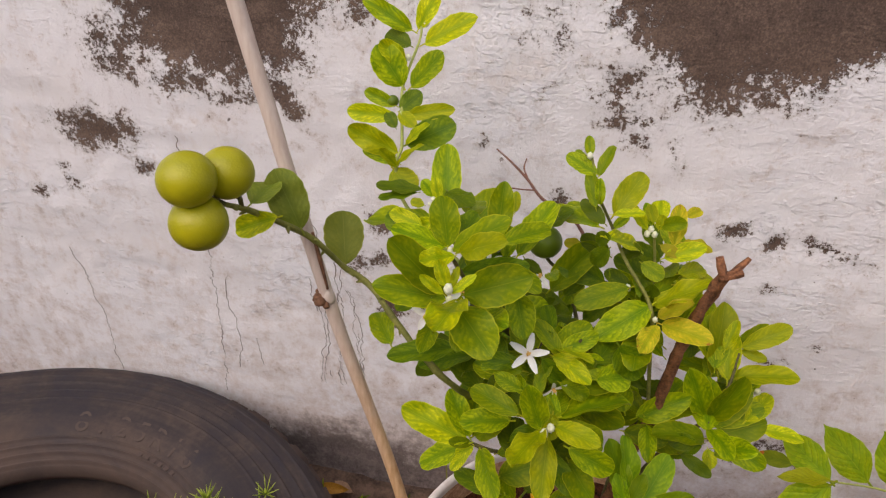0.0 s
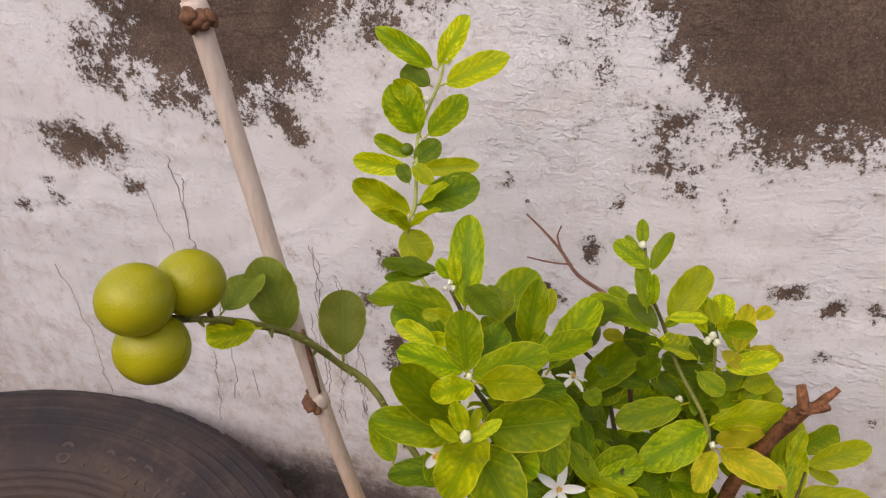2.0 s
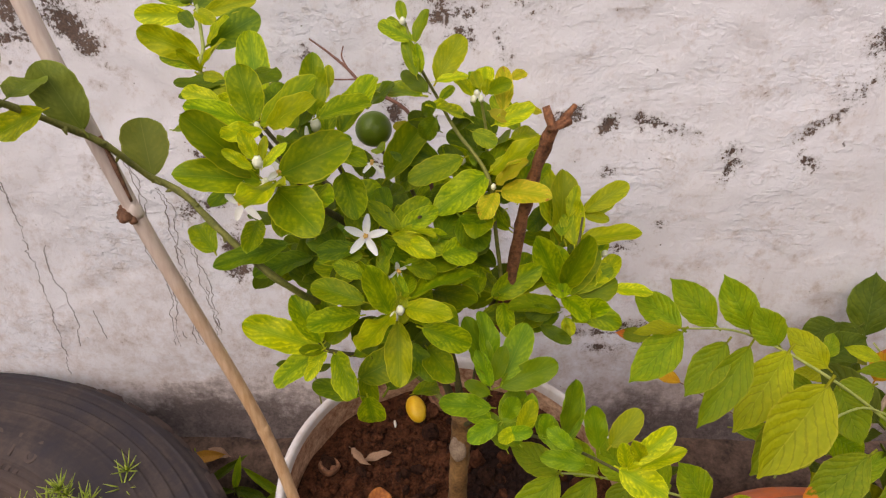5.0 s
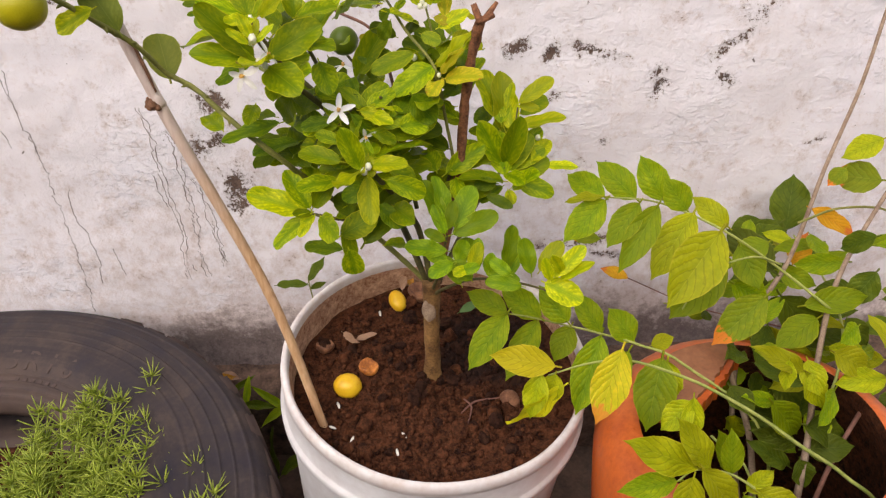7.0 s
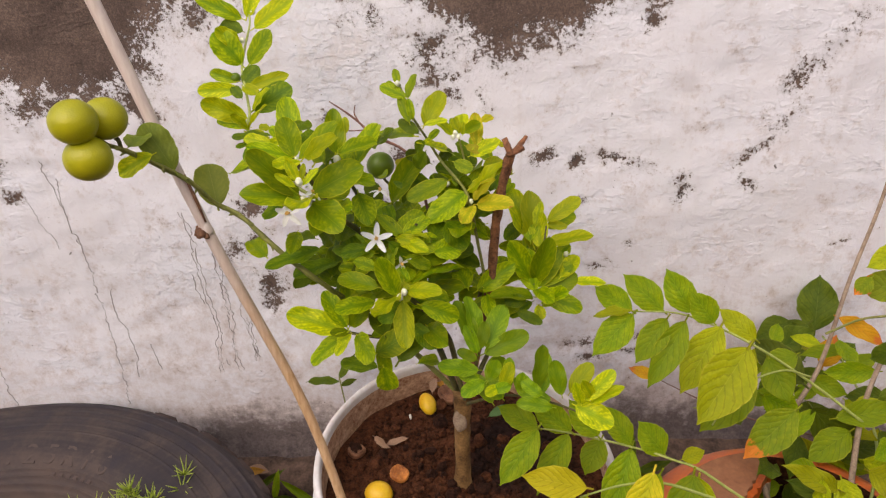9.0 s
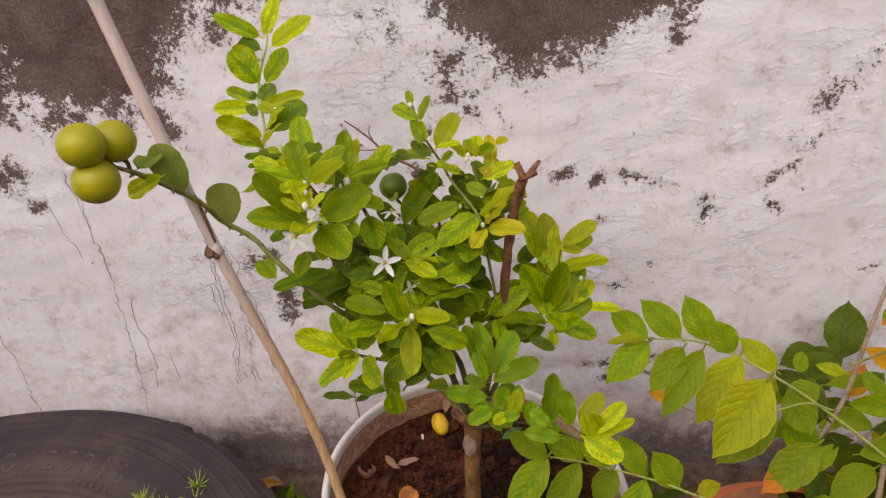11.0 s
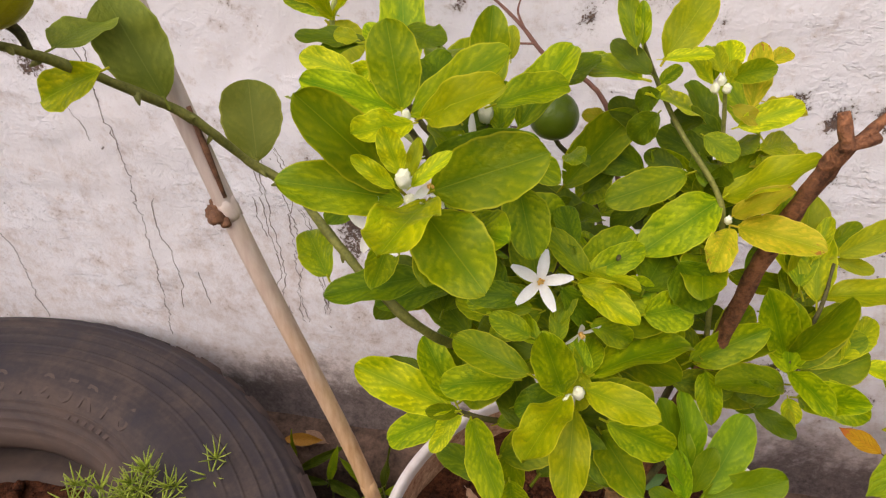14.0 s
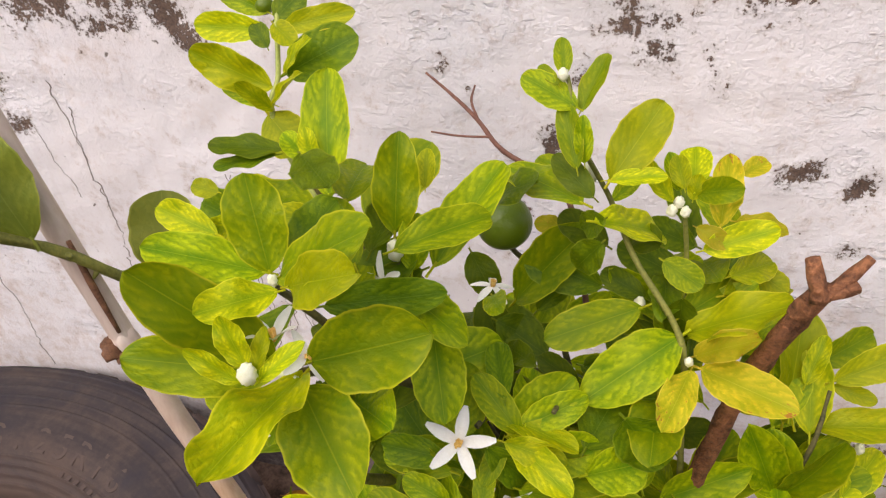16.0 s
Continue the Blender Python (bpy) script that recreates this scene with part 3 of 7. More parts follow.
def build_wall():
    x0, x1, z0, z1, step = -1.3, 1.2, GROUND - 0.02, 1.0, 0.0042
    nx, nz = int((x1 - x0) / step), int((z1 - z0) / step)
    xs, zs = np.linspace(x0, x1, nx), np.linspace(z0, z1, nz)
    gx, gz = np.meshgrid(xs, zs)
    left = [(-0.509, 1.093), (-0.490, 0.714), (-0.464, 0.626), (-0.451, 0.596), (-0.434, 0.562), (-0.390, 0.543), (-0.336, 0.531), (-0.292, 0.544), (-0.267, 0.571), (-0.261, 0.603), (-0.219, 0.630), (-0.189, 0.638), (-0.183, 0.673), (-0.165, 0.698), (-0.146, 1.098)]
    right = [(-0.042, 1.099), (-0.027, 0.679), (-0.012, 0.639), (0.003, 0.612), (0.037, 0.583), (0.062, 0.560), (0.087, 0.548), (0.112, 0.566), (0.151, 0.570), (0.186, 0.592), (0.230, 0.602), (0.262, 0.624), (0.300, 0.659), (0.340, 0.739), (0.360, 1.099)]
    peel = np.maximum(polygon_distance(gx, gz, left), polygon_distance(gx, gz, right)) / 0.036
    peel = np.clip(peel, -1.0, 1.0) * 0.55 + 0.5
    # smaller bare places: x, z, half width, half height, strength, slant
    spots = [
        (-0.508, 0.469, 0.030, 0.012, 0.80, 0.00), (-0.468, 0.550, 0.026, 0.020, 0.66, -0.40), (-0.426, 0.571, 0.040, 0.024, 0.62, 0.30), (-0.401, 0.529, 0.050, 0.012, 0.56, 0.00), (-0.297, 0.528, 0.012, 0.014, 0.78, -0.80), (-0.336, 0.519, 0.050, 0.012, 0.46, 0.10),
        (-0.160, 0.663, 0.014, 0.030, 0.66, 0.20), (-0.209, 0.614, 0.020, 0.020, 0.52, 0.00), (0.031, 0.516, 0.016, 0.012, 0.50, 0.00), (-0.013, 0.494, 0.008, 0.012, 0.50, 0.00), (0.027, 0.530, 0.030, 0.010, 0.46, 0.00),
        (0.062, 0.506, 0.009, 0.016, 0.50, -0.50), (0.015, 0.560, 0.030, 0.024, 0.50, 0.30), (-0.048, 0.609, 0.026, 0.050, 0.44, 0.00), (0.200, 0.431, 0.024, 0.007, 0.60, -0.30), (0.158, 0.434, 0.005, 0.009, 0.76, 0.00),
        (0.125, 0.441, 0.014, 0.008, 0.58, 0.50), (0.272, 0.391, 0.006, 0.007, 0.80, 0.50), (0.270, 0.408, 0.012, 0.008, 0.54, 0.00), (0.338, 0.396, 0.009, 0.006, 0.70, -0.40), (0.348, 0.438, 0.020, 0.007, 0.58, 0.75),
        (0.362, 0.461, 0.020, 0.013, 0.44, 0.70), (0.381, 0.514, 0.026, 0.020, 0.46, 0.90), (0.409, 0.549, 0.030, 0.014, 0.43, 0.80), (-0.198, 0.404, 0.016, 0.010, 0.62, 0.00), (-0.214, 0.355, 0.018, 0.010, 0.62, 0.30), (-0.195, 0.295, 0.012, 0.020, 0.66, 0.00), (-0.204, 0.271, 0.008, 0.008, 0.70, 0.00),
        (-0.562, 0.420, 0.008, 0.004, 0.66, 0.00), (-0.551, 0.402, 0.009, 0.006, 0.70, -0.30), (-0.457, 0.430, 0.008, 0.006, 0.70, 0.00), (0.225, 0.575, 0.008, 0.010, 0.62, 0.00), (-0.086, 0.487, 0.007, 0.004, 0.46, -0.50), (-0.102, 0.501, 0.004, 0.006, 0.46, 0.00), (-0.029, 0.449, 0.006, 0.009, 0.72, 0.00), (0.451, 0.317, 0.020, 0.005, 0.40, 0.40), (0.185, 0.303, 0.014, 0.006, 0.60, 0.00),
        (0.194, 0.197, 0.030, 0.008, 0.60, 0.10), (0.233, 0.177, 0.030, 0.006, 0.60, -0.20), (0.169, 0.174, 0.020, 0.006, 0.55, 0.00), (-0.056, 0.402, 0.012, 0.005, 0.58, -0.70), (0.161, 0.387, 0.006, 0.004, 0.66, 0.00), (-0.600, 0.385, 0.010, 0.006, 0.60, 0.20), (0.217, 0.328, 0.006, 0.005, 0.60, 0.00),
    ]
    for sx, sz, rx, rz, k, slant in spots:
        dz = gz - sz - slant * (gx - sx)
        q = np.sqrt(((gx - sx) / rx) ** 2 + (dz / rz) ** 2)
        peel = np.maximum(peel, k - 0.30 * np.clip(q - 0.25, 0, 3.0))
    # grime creeps up from the foot; the right-hand rise also paints in shade
    rise = 0.045 * np.exp(-(((gx + 0.24) / 0.13) ** 2)) + 0.030 * np.exp(-(((gx - 0.25) / 0.17) ** 2))
    grime_shade = np.clip((0.118 + 0.75 * rise - gz) / 0.100, 0, 1) ** 1.3 + (0.24 + 2.2 * rise) * np.clip((0.40 - gz) / 0.30, 0, 1)
    verts = []
    gy = np.empty_like(gx)
    for j in range(nz):
        for i in range(nx):
            p = Vector((xs[i], 0.0, zs[j]))
            gy[j, i] = 0.0035 * noise.noise(p * 9) + 0.0012 * noise.noise(p * 45)
    foot = np.clip((0.07 - gz) / 0.08, 0, 1)
    gy = gy - 0.020 * foot ** 1.5
    # the bare render lies a little behind the wash
    gy = gy + 0.0018 * np.clip((peel - 0.5) * 6, 0, 1)
    co = np.stack([gx, WALL_Y + gy, gz], -1).reshape(-1, 3)
    idx = np.arange(nx * nz).reshape(nz, nx)
    faces = np.stack([idx[:-1, :-1], idx[:-1, 1:], idx[1:, 1:], idx[1:, :-1]], -1).reshape(-1, 4)
    n0 = len(co)
    # thickness: back and top
    back = [(x0, WALL_Y + 0.23, z0), (x1, WALL_Y + 0.23, z0), (x1, WALL_Y + 0.23, z1), (x0, WALL_Y + 0.23, z1)]
    co = np.vstack([co, back])
    corner = [int(idx[0, 0]), int(idx[0, -1]), int(idx[-1, -1]), int(idx[-1, 0])]
    polys = faces.tolist() + [[n0 + 1, n0, n0 + 3, n0 + 2], [corner[3], corner[2], n0 + 2, n0 + 3], [corner[0], corner[3], n0 + 3, n0], [corner[2], corner[1], n0 + 1, n0 + 2]]
    me = bpy.data.meshes.new("wall_north")
    me.from_pydata(co.tolist(), [], polys)
    for nm, values in (("peel", peel), ("grime_shade", grime_shade)):
        a = me.attributes.new(nm, "FLOAT", "POINT")
        a.data.foreach_set("value", np.concatenate([values.reshape(-1), np.zeros(4)]).astype(np.float32))
    me.materials.append(M_WALL)
    for p in me.polygons[: len(faces)]:
        p.use_smooth = True
    return tagged(new("wall_north", me), "lime-washed white wall with peeling dark brown patches, dirt and painted shade at its foot", "wall", kind="structure")


wall = build_wall()


def wall_piece(name, x0, x1, z0, z1):
    """Plain run of the same boundary wall, butted against the weathered stretch."""
    bm = bmesh.new()
    bmesh.ops.create_cube(bm, size=1.0)
    for v in bm.verts:
        v.co = Vector((x0 + (v.co.x + 0.5) * (x1 - x0), WALL_Y + (v.co.y + 0.5) * 0.23, z0 + (v.co.z + 0.5) * (z1 - z0)))
    return tagged(part(name, bm, M_WALL, smooth=False), "lime-washed white boundary wall running on", "wall", kind="structure")


wall_piece("wall_north_west", -4.5, -1.3, GROUND - 0.02, 1.5)
wall_piece("wall_north_east", 1.2, 4.5, GROUND - 0.02, 1.5)
wall_piece("wall_north_top", -1.3, 1.2, 1.0, 1.5)


def drip_stains():
    """Crinkled hairline drip runs down the lower wall, most of them in pairs."""
    r = random.Random(5)
    bm = bmesh.new()
    runs = [
        [(-0.415, 0.472), (-0.412, 0.440), (-0.410, 0.410), (-0.403, 0.368), (-0.404, 0.317), (-0.404, 0.270), (-0.406, 0.207), (-0.414, 0.129)],
        [(-0.405, 0.450), (-0.408, 0.417), (-0.404, 0.386), (-0.401, 0.354)],
        [(-0.443, 0.423), (-0.438, 0.396), (-0.431, 0.370), (-0.430, 0.356)],
        [(-0.385, 0.308), (-0.391, 0.269), (-0.385, 0.244), (-0.382, 0.210), (-0.389, 0.172)],
        [(-0.281, 0.401), (-0.276, 0.372), (-0.278, 0.337), (-0.278, 0.299), (-0.272, 0.260), (-0.280, 0.210), (-0.285, 0.172)],
        [(-0.281, 0.337), (-0.284, 0.300), (-0.280, 0.276)],
        [(-0.259, 0.374), (-0.252, 0.350), (-0.256, 0.305), (-0.255, 0.257), (-0.260, 0.209), (-0.257, 0.173)],
        [(-0.245, 0.312), (-0.239, 0.281), (-0.235, 0.240), (-0.236, 0.189)],
        [(-0.235, 0.256), (-0.233, 0.206), (-0.232, 0.171)],
        [(-0.272, 0.217), (-0.269, 0.183)],
        [(-0.587, 0.312), (-0.574, 0.267), (-0.565, 0.211), (-0.563, 0.129)],
        [(-0.363, 0.225), (-0.356, 0.183)],
    ]
    for k, run in enumerate(runs):
        for off in (0.0, 0.0045) if k in (4, 6, 7) else (0.0,):
            path = spline([(x, 0.0, z) for x, z in run], 10)
            w, prev, wander, last = r.uniform(0.00028, 0.00046), None, 0.0, None
            for a0, b0 in zip(path, path[1:]):
                for f in range(max(1, int((a0 - b0).length / 0.0022))):
                    n = max(1, int((a0 - b0).length / 0.0022))
                    p = a0.lerp(b0, f / n)
                    wander = 0.72 * wander + r.gauss(0, 0.0011)
                    q, z = p.x + off + wander, p.z + r.gauss(0, 0.0004)
                    e = Vector((q, 0.0, z))
                    y = WALL_Y + 0.0035 * noise.noise(e * 9) + 0.0012 * noise.noise(e * 45) - 0.0004 - 0.020 * max(0.0, min(1.0, (0.07 - z) / 0.08)) ** 1.5
                    t = w * max(0.15, 0.8 + 1.2 * noise.noise(e * 60))
                    ring = [bm.verts.new(v) for v in ((q - t, y, z), (q + t, y, z), (q - t, y + 0.008, z), (q + t, y + 0.008, z))]
                    if prev and noise.noise(e * 35 + Vector((0, k, 0))) > (-0.75 if k in (0, 3, 4, 6, 10) else -0.30):
                        bm.faces.new((prev[0], prev[1], ring[1], ring[0]))
                        bm.faces.new((prev[2], prev[0], ring[0], ring[2]))
                        bm.faces.new((prev[1], prev[3], ring[3], ring[1]))
                    prev = ring
    ob = part("drip_stains", bm, M_CRACK, wall, "thin grey-brown crinkled drip lines", False)
    return tagged(ob, kind="stuff")


drip_stains()


def build_ground():
    bm = bmesh.new()
    r = random.Random(3)
    edge = [-60, -12, -4] + [-1.6 + 0.05 * i for i in range(57)] + [4, 12, 60]
    ys = [-60, -12, -4] + [-1.2 + 0.05 * i for i in range(37)] + [4, 12, 60]
    grid = []
    for y in ys:
        row = []
        for x in edge:
            near = abs(x) < 2 and abs(y) < 1.3
            z = GROUND + (0.012 * noise.noise(Vector((x, y, 0)) * 6) + 0.006 * noise.noise(Vector((x, y, 2)) * 25) if near else 0)
            row.append(bm.verts.new((x, y, z)))
        grid.append(row)
    for a, b in zip(grid, grid[1:]):
        for i in range(len(edge) - 1):
            bm.faces.new((a[i], a[i + 1], b[i + 1], b[i]))
    ob = part("ground", bm, M_GROUND)
    return tagged(ob, "dusty brown earth with grit and dirt", "ground", kind="structure")


build_ground()


def build_light_blocking_wall():
    """An unseen wall added behind the camera; it keeps low sky light off the foot."""
    bm = bmesh.new()
    bmesh.ops.create_cube(bm, size=1.0)
    for v in bm.verts:
        v.co = Vector((v.co.x * 9.0, -1.75 + v.co.y * 0.23, GROUND - 0.02 + (v.co.z + 0.5) * 1.75))
    ob = part("unseen_blocker_south", bm, speckled("grey_plaster", (0.30, 0.27, 0.25), (0.46, 0.43, 0.41), 6, 0.9, 0.4, 0.002), smooth=False)
    return tagged(ob, "unseen plain grey wall added behind the camera to block low sky light", "wall", kind="structure")


build_light_blocking_wall()


def build_ledge():
    """A low rough ledge of old mortar and dirt along the wall's foot."""
    bm = bmesh.new()
    xs = [-1.3 + 0.02 * i for i in range(126)]
    rows = []
    for x in xs:
        n = noise.noise(Vector((x * 12, 0, 0)))
        m = noise.noise(Vector((x * 40, 3, 0)))
        d, h = 0.052 + 0.010 * n + 0.004 * m, 0.022 + 0.006 * n + 0.004 * m
        rows.append([bm.verts.new(p) for p in ((x, WALL_Y + 0.02, h + 0.012), (x, WALL_Y - 0.026, h + 0.010), (x, WALL_Y - d, h), (x, WALL_Y - d - 0.006, h - 0.018), (x, WALL_Y - d + 0.004, GROUND - 0.02))])
    for a, b in zip(rows, rows[1:]):
        for i in range(4):
            bm.faces.new((a[i], b[i], b[i + 1], a[i + 1]))
    ob = part("wall_ledge", bm, speckled("dirty_mortar", (0.035, 0.020, 0.015), (0.19, 0.115, 0.082), 55, 0.95, 1.0, 0.004, 5.0))
    return tagged(ob, "rough dirt-covered mortar ledge along the foot of the wall", "ledge", kind="structure")


build_ledge()

# ================= tyre =================
TYRE = (-0.499, 0.180)


def build_tyre():
    cx, cy = TYRE
    top = 0.158
    thing = empty("tyre", (cx, cy, GROUND), "worn dark grey truck tyre lying flat as a planter", "tyre")
    prof = [(0.200, GROUND + 0.02), (0.190, GROUND + 0.05), (0.182, 0.020), (0.184, 0.044), (0.190, 0.055), (0.206, 0.059), (0.262, 0.052), (0.266, 0.088), (0.206, 0.096), (0.192, 0.101), (0.189, 0.110)]
    ridges = [(0.197, 0.0024, 0.0022), (0.207, 0.0020, 0.0020), (0.217, 0.0018, 0.0016), (0.227, 0.0014, 0.0016), (0.300, 0.0008, 0.0020), (0.318, 0.0012, 0.0014), (0.336, 0.0014, 0.0014), (0.352, 0.0016, 0.0016), (0.370, 0.0024, 0.0022)]
    q = 0.192
    while q < 0.376:
        f = (q - 0.192) / 0.100
        z = top - 0.036 * (1 - min(1.0, f)) ** 2 + 0.004 * max(0.0, min(1.0, (q - 0.30) / 0.07)) - (0.004 * ((q - 0.355) / 0.02) ** 2 if q > 0.355 else 0)
        prof.append((q, z + sum(h * math.exp(-(((q - c) / w) ** 2)) for c, h, w in ridges)))
        q += 0.0008 if any(abs(q - c) < 3 * w for c, h, w in ridges) else 0.004
    prof += [(0.379, top - 0.003), (0.384, top - 0.012), (0.384, 0.03), (0.381, -0.06), (0.37, GROUND - 0.02)]
    bm = lathe(bmesh.new(), prof, 128, wobble=0.004)
    for v in bm.verts:  # the loose bead sags out of centre
        f = max(0.0, min(1.0, (0.37 - math.hypot(v.co.x, v.co.y)) / 0.178))
        v.co.x += 0.013 * f
        v.co.y += 0.066 * f
    body = part("sidewall", bm, M_RUBBER, None)
    body.parent = thing
    body.location.z = -GROUND
    # worn shoulder lugs round the tread
    lug = bmesh.new()
    bmesh.ops.create_cube(lug, size=1.0)
    for v in lug.verts:
        v.co = Vector((v.co.x * 0.020 + (0.003 if v.co.z < 0 else -0.003), v.co.y * 0.0345, v.co.z * 0.078))
    bmesh.ops.bevel(lug, geom=lug.edges[:], offset=0.004, segments=2, affect="EDGES")
    me = mesh_of("tread_lug", lug, M_RUBBER)
    n = 66
    r = random.Random(4)
    for i in range(n):
        w = 2 * math.pi * (i + r.uniform(-0.12, 0.12)) / n
        ob = new("tread_lug", me)
        ob.parent = thing
        ob.matrix_basis = pose(0.3782 * math.cos(w), 0.3782 * math.sin(w), 0.1162 - GROUND + r.uniform(-0.002, 0.0012), 0, 0, math.degrees(w)) @ Matrix.Scale(r.uniform(0.90, 1.03), 4)
    # moulded size marking
    text = "8.25R16"
    for i, ch in enumerate(text):
        w = radians(100 - i * 5.7)
        cu = bpy.data.curves.new("size_letter", "FONT")
        cu.body, cu.size, cu.extrude, cu.align_x, cu.offset = ch, 0.034, 0.0004, "CENTER", 0.0
        cu.materials.append(M_RUBBER)
        ob = new("size_letter", cu)
        ob.parent = thing
        ob.matrix_basis = pose(0.240 * math.cos(w) + 0.009, 0.240 * math.sin(w) + 0.0450, top - GROUND - 0.0106) @ pose(0, 0, 0, 0, 0, math.degrees(w) - 90) @ pose(0, 0, 0, 22)
    # an unreadable second line of small moulding
    for i in range(6):
        w = radians(80 - i * 2.6)
        bm = bmesh.new()
        bmesh.ops.create_cube(bm, size=1.0)
        for v in bm.verts:
            v.co = Vector((v.co.x * 0.005, v.co.y * 0.008, v.co.z * 0.0006))
        ob = part("moulding_bar", bm, M_RUBBER, thing, smooth=False)
        ob.matrix_basis = pose(0.224 * math.cos(w) + 0.0105, 0.224 * math.sin(w) + 0.0540, top - GROUND - 0.0166, 10, 0, math.degrees(w) - 90)
    return thing


build_tyre()


def rough_disc(radius, z, centre, height, freq, step, dome=0.0, seed=0.0):
    """A lumpy soil surface filling a round vessel."""
    bm = bmesh.new()
    rings = int(radius / step)
    prev = None
    for k in range(rings + 1):
        rr = radius * k / rings
        n = max(1, int(6 * k))
        ring = []
        for s in range(96 if k else 1):
            w = 2 * math.pi * s / 96
            p = Vector((rr * math.cos(w), rr * math.sin(w), 0))
            h = height * (noise.noise(p * freq + Vector((seed, 0, 0))) + 0.5 * noise.noise(p * freq * 2.7 + Vector((0, seed, 0))) + 0.3 * noise.noise(p * freq * 6)) + dome * (1 - (rr / radius) ** 2)
            ring.append(bm.verts.new((centre[0] + p.x, centre[1] + p.y, z + h)))
        if prev:
            for s in range(96):
                if len(prev) == 1:
                    bm.faces.new((prev[0], ring[s], ring[(s + 1) % 96]))
                else:
                    bm.faces.new((prev[s], ring[s], ring[(s + 1) % 96], prev[(s + 1) % 96]))
        prev = ring
    return bm


tagged(part("soil", rough_disc(0.214, 0.052, (-0.487, 0.247), 0.010, 22, 0.010), M_SOIL), "dry red-brown soil filling the hole of the tyre", "soil")


def clod_mesh(seed, radius=1.0):
    bm = bmesh.new()
    bmesh.ops.create_icosphere(bm, subdivisions=2, radius=radius)
    for v in bm.verts:
        v.co = v.co * (1 + 0.42 * noise.noise(v.co / radius * 1.6 + Vector((seed, 0, 0))) + 0.18 * noise.noise(v.co / radius * 5.0 + Vector((0, seed, 0))))
    return bm


def crumbs(name, centre, radius, z, count, sizes, material_, label, seed, surface):
    """Loose crumbs of soil, one heap of stuff."""
    r = random.Random(seed)
    shapes = []
    for k in range(5):
        bm = clod_mesh(k * 3.1)
        shapes.append(([v.co.copy() for v in bm.verts], [[v.index for v in f.verts] for f in bm.faces]))
        bm.free()
    co, polys = [], []
    for _ in range(count):
        q, w = radius * math.sqrt(r.random()), r.uniform(0, 2 * math.pi)
        s = sizes[0] + (sizes[1] - sizes[0]) * r.random() ** 3
        m = Euler((r.uniform(0, 6), r.uniform(0, 6), r.uniform(0, 6))).to_matrix()
        c = Vector((centre[0] + q * math.cos(w), centre[1] + q * math.sin(w), z + surface(q * math.cos(w), q * math.sin(w)) + s * 0.35))
        vs, fs = shapes[r.randrange(5)]
        base = len(co)
        co += [tuple(c + m @ (v * s)) for v in vs]
        polys += [[i + base for i in f] for f in fs]
    me = bpy.data.meshes.new(name)
    me.from_pydata(co, [], polys)
    me.materials.append(material_)
    for p in me.polygons:
        p.use_smooth = True
    return tagged(new(name, me), label, "soil", kind="stuff")


crumbs("soil_crumbs", (-0.487, 0.247), 0.178, 0.052, 700, (0.002, 0.009), M_SOIL, "loose dry crumbs of red-brown soil in the tyre", 8, lambda x, y: 0.004)


TUFTS = ((-0.384, 0.312), (-0.38, 0.36), (-0.342, 0.379), (-0.325, 0.398), (-0.347, 0.322), (-0.288, 0.368), (-0.262, 0.389), (-0.248, 0.35), (-0.299, 0.343), (-0.316, 0.327), (-0.265, 0.323), (-0.231, 0.311), (-0.325, 0.295), (-0.355, 0.284), (-0.28, 0.289), (-0.242, 0.286), (-0.180, 0.262), (-0.166, 0.258), (-0.200, 0.256))


def moss_rose(x, y, sprouts, seed, spread=0.013):
    """A needle-leaved succulent: short sprouts, each a stack of open star whorls."""
    r = random.Random(seed)
    root = Vector((-0.36 + 0.45 * (x + 0.36), 0.22 + 0.35 * (y - 0.22), 0.058))
    thing = empty("moss_rose", root, "bright green needle-leaved succulent sprawling out of the tyre", "plant", "succulents in the tyre")
    bm = bmesh.new()
    for _ in range(sprouts):
        e = Vector((x + r.gauss(0, spread), y + r.gauss(0, spread), 0.148 + r.uniform(-0.026, 0.018)))
        b = root + Vector((r.uniform(-0.02, 0.02), r.uniform(-0.02, 0.02), 0))
        mid = b.lerp(e, 0.7) + Vector((0, 0, -0.004 + 0.03 * (e - b).length))
        mid.z = max(mid.z, 0.130)
        pts = spline([b, mid, e], 8)
        tube(bm, pts, [0.0012, 0.0010, 0.0007], 5)
        up = (Vector((r.gauss(0, 0.25), r.gauss(0, 0.25), 1))).normalized()
        for level in range(3):
            c = e - (e - mid) * (0.30 * level)
            n, reach = (9, 0.017) if level == 0 else (6, 0.022)
            for k in range(n):
                w = 2 * math.pi * (k + r.uniform(-0.3, 0.3)) / n + level
                tilt = r.uniform(0.15, 0.75) if level else r.uniform(0.3, 1.5)
                o = (Vector((math.cos(w), math.sin(w), 0)) + up * tilt).normalized()
                ln = reach * r.uniform(0.65, 1.15)
                tube(bm, [c, c + o * ln * 0.55 + up * 0.0008, c + o * ln + up * 0.0022], [0.0006, 0.0007, 0.0002], 4)
        if r.random() < 0.22:
            tube(bm, [e, e + up * 0.004, e + up * 0.009], [0.0010, 0.0017, 0.0005], 6)
    ob = part("needle_tuft", bm, M_SUCCULENT)
    place_in(ob, thing)
    return tagged(ob, kind="stuff")


for k, (gx, gy) in enumerate(TUFTS):
    moss_rose(gx, gy, 6 if k < 16 else 5, 30 + k, 0.013 if k < 16 else 0.006)

# ================= white bucket =================
BX, BY = 0.0255, 0.326


